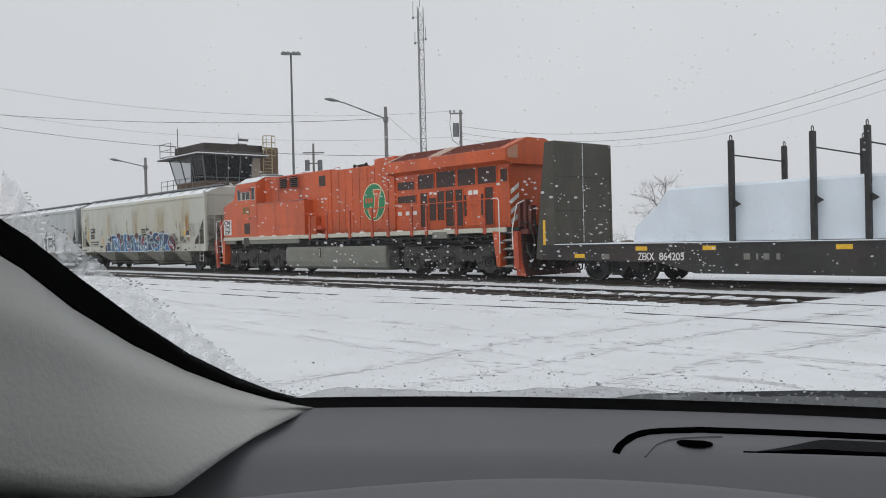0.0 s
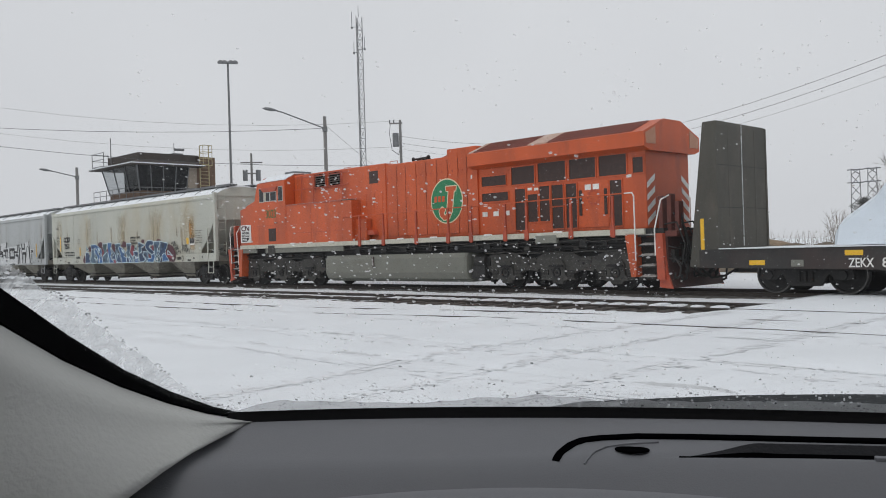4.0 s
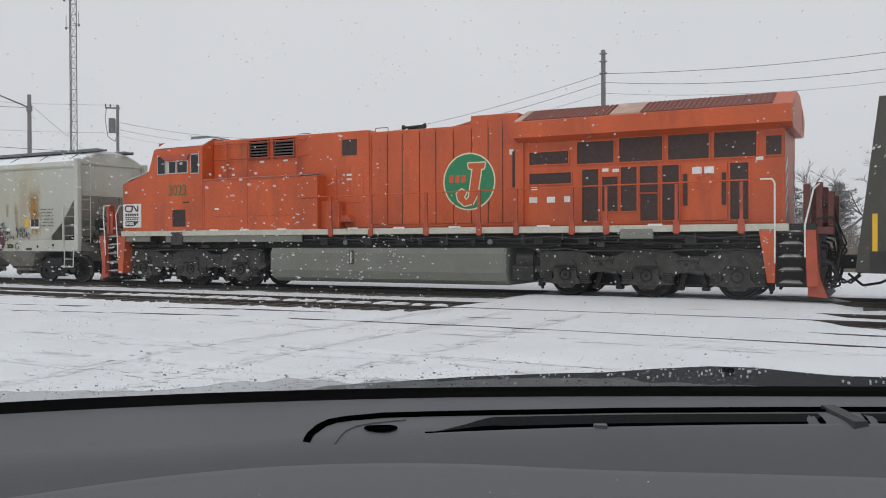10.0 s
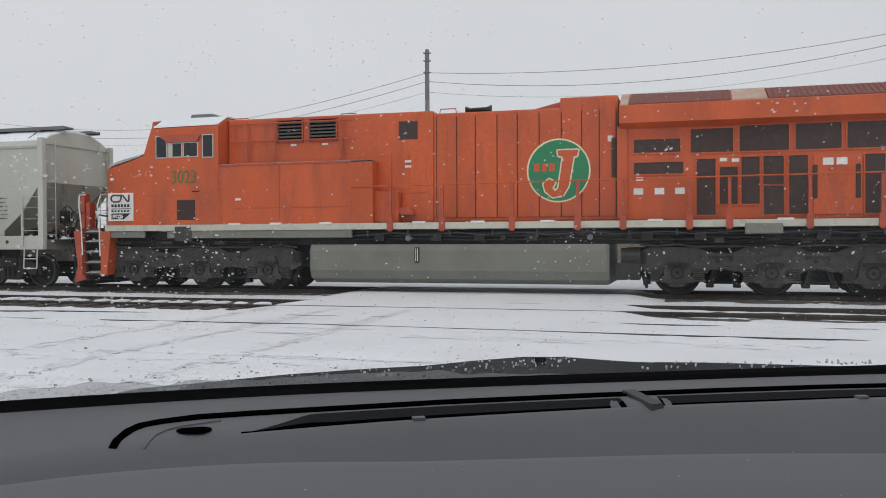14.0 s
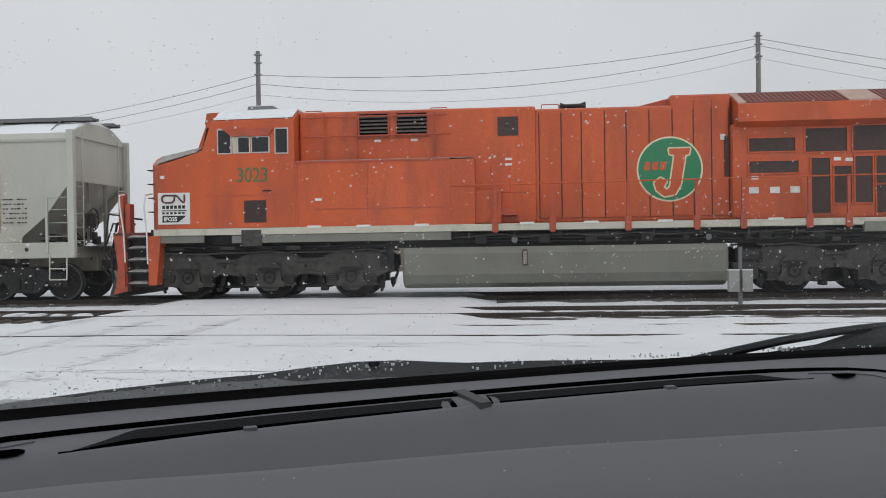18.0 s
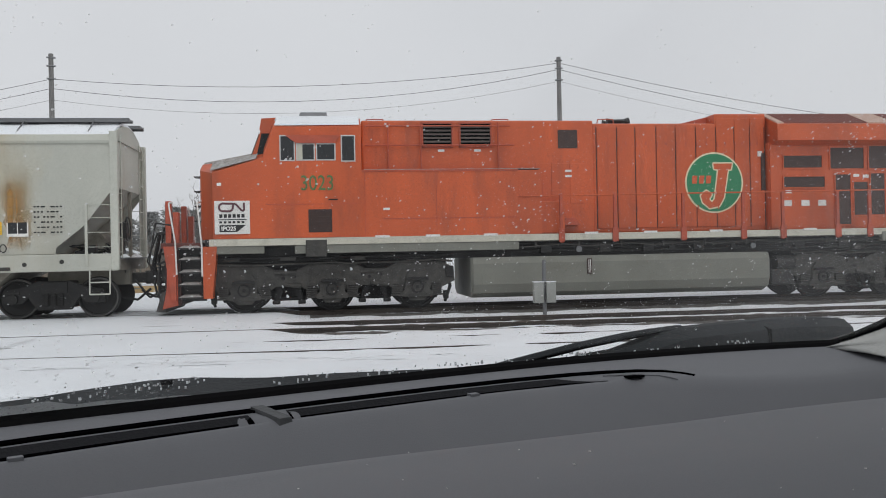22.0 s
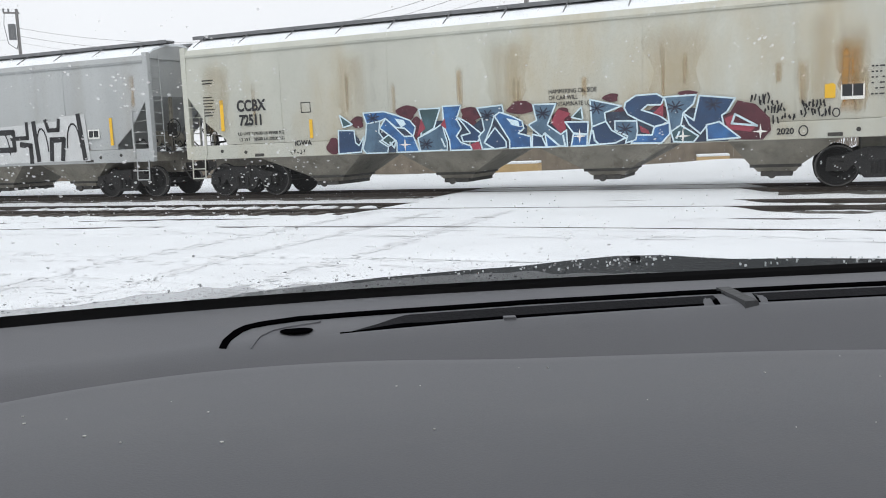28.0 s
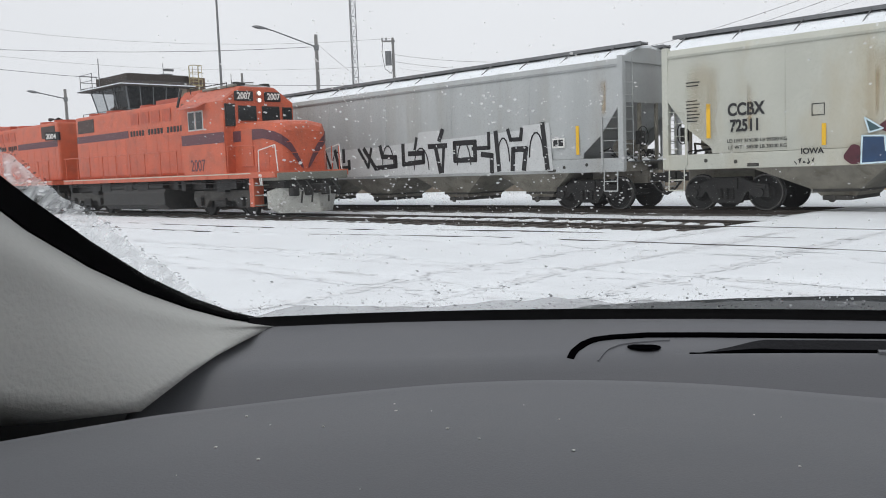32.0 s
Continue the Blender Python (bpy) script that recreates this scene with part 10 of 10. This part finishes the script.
for x, a, b in ((0.50, -0.147, -0.151), (0.579, -0.1390, -0.1430), (0.642, -0.1312, -0.1385), (0.72, -0.1218, -0.1292), (0.80, -0.1152, -0.1230), (0.845, -0.1130, -0.1200), (0.90, -0.1115, -0.1170)):
    rows.append([(x, 0.80, EYE + a - 0.003), (x, 0.806, EYE + a), (x, 0.812, EYE + a), (x, 0.812, EYE + b), (x, 0.80, EYE + b)])
loft(bm, rows)
part("wiper_blade", bm, COWL, car)
bm = bmesh.new()
rows = []
for x, a in ((0.56, -0.1425), (0.642, -0.1352), (0.72, -0.1262), (0.85, -0.1168)):
    rows.append([(x, 0.797, EYE + a), (x, 0.80, EYE + a), (x, 0.80, EYE + a - 0.002), (x, 0.797, EYE + a - 0.002)])
loft(bm, rows)
part("wiper_rubber", bm, VOID, car)
bm = bmesh.new()
disc(bm, 0.246, 0.885, EYE - 0.1345, 0.006, 0.004, 10, axis="z")
part("washer_jet", bm, VOID, cowl)
bm = bmesh.new()
r = random.Random(5)
for c in range(60):
    x = r.uniform(-0.2, 1.0)
    i = [k for k in range(len(CONTOUR) - 1) if CONTOUR[k][0] <= x <= CONTOUR[k + 1][0]]
    yy = CONTOUR[i[0]][1] if i else 0.8
    for q in range(r.choice((1, 2, 6, 9))):
        a, b = x + r.gauss(0, 0.010), yy - abs(r.gauss(0.02, 0.018))
        disc(bm, a, b, EYE - 0.1365, r.uniform(0.0005, 0.0014), 0.0022, 5, axis="z")
tagged(part("snow_flecks", bm, SNOW, cowl), kind="stuff")

# melting flakes and drops on the glass


def wet(name, color, clear, back):
    """Half-melted ice: partly clear, partly lit from behind."""
    m = bpy.data.materials.new(name)
    m.use_nodes = True
    n, l = m.node_tree.nodes, m.node_tree.links
    n.clear()
    t = n.new("ShaderNodeBsdfTransparent")
    d = n.new("ShaderNodeBsdfTranslucent")
    d.inputs[0].default_value = (*color, 1)
    g = n.new("ShaderNodeBsdfDiffuse")
    g.inputs[0].default_value = (*color, 1)
    m1, m2 = n.new("ShaderNodeMixShader"), n.new("ShaderNodeMixShader")
    m1.inputs[0].default_value, m2.inputs[0].default_value = back, clear
    l.new(g.outputs[0], m1.inputs[1])
    l.new(d.outputs[0], m1.inputs[2])
    l.new(m1.outputs[0], m2.inputs[1])
    l.new(t.outputs[0], m2.inputs[2])
    o = n.new("ShaderNodeOutputMaterial")
    l.new(m2.outputs[0], o.inputs[0])
    return m


MELT = wet("melting_ice", (1.0, 1.0, 1.0), 0.46, 0.97)
DROP = wet("water_drop", (0.80, 0.82, 0.83), 0.72, 0.8)
bm, bm2 = bmesh.new(), bmesh.new()


def fleck(b, x, v, rad):
    p = glass_at(x, v)
    e1 = (glass_at(x + 0.01, v) - p).normalized()
    e2 = (glass_at(x, v + 0.01) - p).normalized()
    n = e1.cross(e2).normalized()
    pts = [p + (e1 * math.cos(a) + e2 * math.sin(a)) * rad * r.uniform(0.6, 1.1) + n * 0.0008 for a in (2 * math.pi * k / 6 for k in range(6))]
    top = b.verts.new(p + n * (0.0008 + rad * 0.5))
    vs = [b.verts.new(q) for q in pts]
    for k in range(6):
        b.faces.new((vs[k], vs[(k + 1) % 6], top))


for k in range(1900):
    fleck(bm, r.uniform(-0.38, 0.96), r.uniform(0.04, 0.60), r.choice((0.00025, 0.0003, 0.0004, 0.0005, 0.0007, 0.0010)))
for k in range(190):
    x, v = r.uniform(-0.36, 0.94), r.uniform(0.05, 0.42)
    size = r.uniform(0.5, 1.0)
    for q in range(r.randint(3, 13)):
        fleck(bm, x + r.gauss(0, 0.010), v + r.gauss(0, 0.013), size * r.uniform(0.0004, 0.0015))
for k in range(60):
    x, v = r.uniform(-0.37, -0.10), r.uniform(0.10, 0.34)
    size = r.uniform(0.5, 1.0)
    for q in range(r.randint(3, 12)):
        fleck(bm, x + r.gauss(0, 0.010), v + r.gauss(0, 0.013), size * r.uniform(0.0005, 0.0017))
bead_bm, foot_bm = bmesh.new(), bmesh.new()
for k in range(1000):  # wet drops along the foot of the glass
    x, v = r.uniform(-0.42, 0.22), 0.004 + abs(r.gauss(0, 0.026))
    fleck((bm2, bead_bm)[k % 5 == 0], x, v, r.choice((0.0004, 0.0005, 0.0007, 0.0009, 0.0012, 0.0017)))
rows = []
for i in range(121):  # grey slush lying against the foot of the glass
    x = -0.42 + 0.66 * i / 120
    h = (0.014 + 0.010 * noise.noise(Vector((x * 9, 3, 0))) + 0.006 * noise.noise(Vector((x * 40, 7, 0)))) * min(1, i / 8, (120 - i) / 25)
    rows.append([foot_bm.verts.new(glass_at(x, h * q / 5) + Vector((0, -0.0012, 0.0012))) for q in range(6)])
for a, c in zip(rows, rows[1:]):
    for q in range(5):
        foot_bm.faces.new((a[q], a[q + 1], c[q + 1], c[q]))
# a sheet of wet slush pushed aside by the wiper, along the pillar
RIM = [(-0.457, 0.388, 0.059), (-0.460, 0.418, 0.032), (-0.466, 0.457, 0.008), (-0.472, 0.493, -0.012), (-0.474, 0.519, -0.021), (-0.471, 0.560, -0.052), (-0.462, 0.591, -0.075), (-0.455, 0.618, -0.098), (-0.444, 0.636, -0.115), (-0.416, 0.652, -0.127)]
FOOT = [(-0.464, 0.386, 0.000), (-0.474, 0.404, -0.003), (-0.481, 0.441, -0.018), (-0.490, 0.474, -0.034), (-0.492, 0.499, -0.052), (-0.485, 0.544, -0.080), (-0.474, 0.576, -0.101), (-0.464, 0.607, -0.117), (-0.455, 0.625, -0.124), (-0.413, 0.652, -0.136)]


def along(path, s):
    i = min(int(s), len(path) - 2)
    return Vector(path[i]).lerp(Vector(path[i + 1]), s - i) * 1.12 + Vector((0, 0, EYE))


def on_sheet(s, w):
    return along(RIM, s).lerp(along(FOOT, s), w)


def sheet(b, w0, w1, steps, wobble):
    rows = []
    for i in range(91):
        s = 0.1 * i
        k = wobble * noise.noise(Vector((s * 4, wobble * 40, 0)))
        rows.append([b.verts.new(on_sheet(s, w0 + (w1 - w0) * j / steps + k * (1 - j / steps))) for j in range(steps + 1)])
    for a, c in zip(rows, rows[1:]):
        for j in range(steps):
            b.faces.new((a[j], a[j + 1], c[j + 1], c[j]))


film_bm, rim_bm = bmesh.new(), bmesh.new()
sheet(film_bm, 0.02, 1.0, 10, 0.10)
for k in range(420):
    s = r.uniform(0, 8.7)
    p = on_sheet(s, min(1.0, abs(r.gauss(0.0, 0.5)) - 0.05 * r.random()))
    d = r.choice((0.0004, 0.0006, 0.0008, 0.0010, 0.0016))
    e1 = Vector((0.6, 0.75, 0)).normalized()
    up = Vector((0.3, -0.25, 0.9)).normalized()
    n = Vector((0.03, -0.03, 0.0))
    ring = [p + n * 0.1 + (e1 * math.cos(a) * r.uniform(0.8, 1.5) + up * math.sin(a) * r.uniform(0.5, 0.9)) * d for a in (k2 * math.pi / 3 for k2 in range(6))]
    vs = [(bm if k % 3 else bm2).verts.new(q) for q in ring]
    (bm if k % 3 else bm2).faces.new(vs)
for k in range(130):  # beads on the rim of the slush
    p = on_sheet(r.uniform(0.5, 8.8), r.uniform(-0.06, 0.06))
    d = r.uniform(0.0004, 0.0015)
    vs = [rim_bm.verts.new(p + Vector((0.003, -0.003, 0)) + Vector((math.cos(a) * 0.8, math.cos(a) * 0.8, math.sin(a) * 0.55)) * d * r.uniform(0.7, 1.2)) for a in (k2 * math.pi / 3 for k2 in range(6))]
    rim_bm.faces.new(vs)
SLUSHFILM = wet("wet_slush_film", (0.80, 0.82, 0.83), 0.62, 0.7)
nt = SLUSHFILM.node_tree
tc = nt.nodes.new("ShaderNodeTexCoord")
ns = nt.nodes.new("ShaderNodeTexNoise")
ns.inputs["Scale"].default_value, ns.inputs["Detail"].default_value, ns.inputs["Distortion"].default_value = 45, 7, 2.0
mr = nt.nodes.new("ShaderNodeMapRange")
mr.inputs["From Min"].default_value, mr.inputs["From Max"].default_value = 0.35, 0.65
mr.inputs["To Min"].default_value, mr.inputs["To Max"].default_value = 0.28, 0.86
nt.links.new(tc.outputs["Object"], ns.inputs["Vector"])
nt.links.new(ns.outputs[0], mr.inputs[0])
for node in list(nt.nodes):
    if node.type == "MIX_SHADER" and abs(node.inputs[0].default_value - 0.62) < 0.001:
        nt.links.new(mr.outputs[0], node.inputs[0])
# a thin sheet adds glare haze over the whole glass, thicker where the wiper leaves a wet smear
veil_bm = bmesh.new()
rows = [[veil_bm.verts.new(glass_at(-0.52 + 1.60 * i / 40, v) + Vector((0, -0.0015, 0.0005))) for i in range(41)] for v in np.linspace(0.0, 0.97, 12)]
for a, c in zip(rows, rows[1:]):
    for i in range(40):
        veil_bm.faces.new((a[i], a[i + 1], c[i + 1], c[i]))
VEIL = wet("glare_and_smear_veil", (0.80, 0.82, 0.83), 0.951, 0.75)
vt = VEIL.node_tree
vc = vt.nodes.new("ShaderNodeTexCoord")
vm = vt.nodes.new("ShaderNodeMapping")
vm.inputs["Scale"].default_value, vm.inputs["Rotation"].default_value = (5, 5, 2.2), (0, 0.5, 0)
vn = vt.nodes.new("ShaderNodeTexNoise")
vn.inputs["Scale"].default_value, vn.inputs["Detail"].default_value = 1.6, 5
vr = vt.nodes.new("ShaderNodeMapRange")
vr.inputs["From Min"].default_value, vr.inputs["From Max"].default_value = 0.35, 0.75
vr.inputs["To Min"].default_value, vr.inputs["To Max"].default_value = 0.996, 0.965
vx = vt.nodes.new("ShaderNodeSeparateXYZ")
ve = vt.nodes.new("ShaderNodeMapRange")
ve.inputs["From Min"].default_value, ve.inputs["From Max"].default_value = 0.62, 0.86
ve.inputs["To Min"].default_value, ve.inputs["To Max"].default_value = 1.0, 0.94
vp = vt.nodes.new("ShaderNodeMath")
vp.operation = "MULTIPLY"
vt.links.new(vc.outputs["Object"], vm.inputs[0])
vt.links.new(vm.outputs[0], vn.inputs["Vector"])
vt.links.new(vn.outputs[0], vr.inputs[0])
vt.links.new(vc.outputs["Object"], vx.inputs[0])
vt.links.new(vx.outputs[0], ve.inputs[0])
vt.links.new(vr.outputs[0], vp.inputs[0])
vt.links.new(ve.outputs[0], vp.inputs[1])
for node in list(vt.nodes):
    if node.type == "MIX_SHADER" and abs(node.inputs[0].default_value - 0.951) < 0.001:
        vt.links.new(vp.outputs[0], node.inputs[0])
part("glare_veil", veil_bm, VEIL, ws, "faint wet smear and added glare haze on the glass").visible_shadow = False
part("slush_film", film_bm, SLUSHFILM, ws, "thin wet slush left by the wiper").visible_shadow = False
part("foot_slush", foot_bm, wet("grey_road_slush", (0.42, 0.43, 0.44), 0.5, 0.6), ws, "thin grey slush at the foot of the glass").visible_shadow = False
# the dark that drops and beads refract is put into their colour
tagged(part("drop_spray", bead_bm, wet("dark_water_drop", (0.16, 0.17, 0.18), 0.35, 0.4), ws), kind="stuff")
tagged(part("rim_beading", rim_bm, wet("dark_water_bead", (0.22, 0.23, 0.24), 0.45, 0.4), ws), kind="stuff")
tagged(part("melting_snow", bm, MELT, ws), kind="stuff")
tagged(part("water_drop_spray", bm2, DROP, ws), kind="stuff")

# blocks added to close the door corners below the pillars, near-black for the shade there
for x0, x1, y0, y1, top in ((-0.60, -0.56, -0.1, 0.52, 0.08), (2 * CX + 0.56, 2 * CX + 0.60, -0.1, 0.52, 0.08), (-0.60, -0.56, 0.5, 0.75, 0.165), (2 * CX + 0.56, 2 * CX + 0.60, 0.5, 0.75, 0.165)):
    bm = bmesh.new()
    rbox(bm, x0, x1, y0, y1, EYE - 0.5, EYE - top, 0.01)
    part("door_corner_trim", bm, CORNER_SHADE, car)
# the rest of the shell: roof, doors, seats, body, wheels
PAINT = mat("grey_car_paint", (0.10, 0.105, 0.11), 0.35, vary=0.05, bump=0.0, coat=0.4)
X0, X1 = CX - 0.93, CX + 0.93
bm = bmesh.new()
rbox(bm, CX - 0.64, CX + 0.64, -1.9, 0.11, EYE + 0.375, EYE + 0.43, 0.03)
part("headliner", bm, LINER, car)
bm = bmesh.new()
rbox(bm, CX - 0.68, CX + 0.68, -1.95, 0.14, EYE + 0.432, EYE + 0.46, 0.03)
part("roof", bm, PAINT, car)
for s in (-1, 1):
    bm = bmesh.new()
    xo = CX + s * 0.93
    rbox(bm, min(xo, xo - s * 0.12), max(xo, xo - s * 0.12), -1.2, 0.55, 0.35, EYE - 0.28, 0.04)
    part("door", bm, PAINT, car)
    bm = bmesh.new()
    rbox(bm, min(xo - s * 0.12, xo - s * 0.2), max(xo - s * 0.12, xo - s * 0.2), -1.2, 0.45, 0.4, EYE - 0.26, 0.03)
    part("door_trim", bm, TYRE, car)
    bm = bmesh.new()
    quad(bm, (xo - s * 0.06, -1.15, EYE - 0.27), (xo - s * 0.06, 0.2, EYE - 0.27), (xo - s * 0.26, -0.1, EYE + 0.38), (xo - s * 0.26, -1.1, EYE + 0.38))
    g = part("side_window", bm, GLASS, car)
    g.visible_shadow = False
    bm = bmesh.new()
    rbox(bm, min(xo - s * 0.06, xo - s * 0.27), max(xo - s * 0.06, xo - s * 0.27), -1.3, -1.12, 0.5, EYE + 0.40, 0.03)
    part("centre_pillar", bm, LINER, car)
bm = bmesh.new()
rbox(bm, X0, X1, -2.75, -1.95, 0.35, EYE - 0.3, 0.08)
loft(bm, [[(X0 + 0.05, -2.7, EYE - 0.3), (X1 - 0.05, -2.7, EYE - 0.3), (X1 - 0.05, -1.95, EYE - 0.3), (X0 + 0.05, -1.95, EYE - 0.3)], [(X0 + 0.25, -2.2, EYE + 0.44), (X1 - 0.25, -2.2, EYE + 0.44), (X1 - 0.25, -1.92, EYE + 0.44), (X0 + 0.25, -1.92, EYE + 0.44)]])
part("rear_body", bm, PAINT, car)
bm = bmesh.new()
loft(bm, [[(X0 + 0.05, 0.95, 0.40), (X1 - 0.05, 0.95, 0.40), (X1 - 0.1, 0.95, EYE - 0.27), (X0 + 0.1, 0.95, EYE - 0.27)], [(X0 + 0.1, 1.7, 0.40), (X1 - 0.1, 1.7, 0.40), (X1 - 0.18, 1.7, EYE - 0.40), (X0 + 0.18, 1.7, EYE - 0.40)], [(X0 + 0.25, 1.95, 0.42), (X1 - 0.25, 1.95, 0.42), (X1 - 0.3, 1.9, 0.78), (X0 + 0.3, 1.9, 0.78)]])
part("bonnet", bm, PAINT, car)
bm = bmesh.new()
rbox(bm, X0 + 0.02, X1 - 0.02, -1.95, 0.95, 0.28, 0.45, 0.03)
part("floor_pan", bm, TYRE, car)
bm = bmesh.new()
rbox(bm, CX - 0.72, CX + 0.72, 0.30, 0.62, 0.45, EYE - 0.20, 0.03)
part("dash_body", bm, DASH_DARK, car)
for x in (CX - 0.38, CX + 0.38):
    bm = bmesh.new()
    rbox(bm, x - 0.26, x + 0.26, -0.75, -0.25, 0.45, 0.85, 0.06)
    rbox(bm, x - 0.25, x + 0.25, -0.95, -0.75, 0.6, 1.45, 0.06)
    rbox(bm, x - 0.14, x + 0.14, -0.98, -0.86, 1.45, 1.66, 0.04)
    part("seat", bm, TYRE, car)
for x in (X0 + 0.12, X1 - 0.12):
    for y in (1.15, -1.75):
        bm = bmesh.new()
        rod(bm, (x - 0.11, y, 0.29), (x + 0.11, y, 0.29), 0.33, 28)
        w = part("wheel", bm, BLACK, car)
        bm = bmesh.new()
        rod(bm, (x - 0.115, y, 0.29), (x + 0.115, y, 0.29), 0.2, 20)
        part("rim", bm, ALU, w)


# ---- falling snow ----
bm = bmesh.new()
r = random.Random(77)
for k in range(2600):
    u, lat, z = r.uniform(-42, 16), r.uniform(2.5, 19.0), r.uniform(0.0, 52.0)
    p = on_track(u, lat, z)
    rad = r.uniform(0.003, 0.007)
    vs = [bm.verts.new(p + Vector((r.gauss(0, 1), r.gauss(0, 1), r.gauss(0, 1))).normalized() * rad) for q in range(4)]
    for f in ((0, 1, 2), (0, 1, 3), (0, 2, 3), (1, 2, 3)):
        bm.faces.new([vs[i] for i in f])
snowfall = single("falling_snow", bm, SNOW, "light falling snow in the air", "snowfall", kind="stuff")


# ---- what moves ----
def eased(table, t):
    k = min(int(t), len(table) - 2)
    return table[k] + (table[k + 1] - table[k]) * (t - k)


def motions():
    for ob, mid in ((loco, -7.0), (hopper_a, -28.97), (hopper_b, -49.775), (hopper_c, -70.65), (hopper_d, -91.5), (flatcar, 15.975)):
        walk(ob, [(t, track_pose(mid + ADVANCE[t])) for t in range(33)])
    walk(switcher_a, [(t, track_pose(SWITCH_REF[t] - 4.0, 4.7, -0.03)) for t in range(0, 33, 2)])
    turned = pose(0, 0, 0, 0, 0, 180)  # the second unit runs hood first
    walk(switcher_b, [(t, track_pose(SWITCH_REF[t] - 22.5, 4.7, -0.03) @ turned) for t in range(0, 33, 2)])
    for i, (ob, rad, x, z) in enumerate(WHEELS):
        table = ADVANCE if i < main_wheels else SWITCH_REF
        step = 0.3 if i < main_wheels else 0.2
        ts = [k * step for k in range(int(32 / step) + 1)] + [32.0]
        ts = sorted(set(round(t, 2) for t in ts))
        way = -1 if i >= switch_wheels else 1
        rows = [(t, Matrix.Translation((x, 0, z)) @ Matrix.Rotation((eased(table, t) - table[0]) / rad * way, 4, "Y")) for t in ts]
        walk(ob, rows)
    walk(snowfall, [(t, pose(0.10 * t, -0.05 * t, -1.2 * t)) for t in range(0, 33, 4)])


motions()
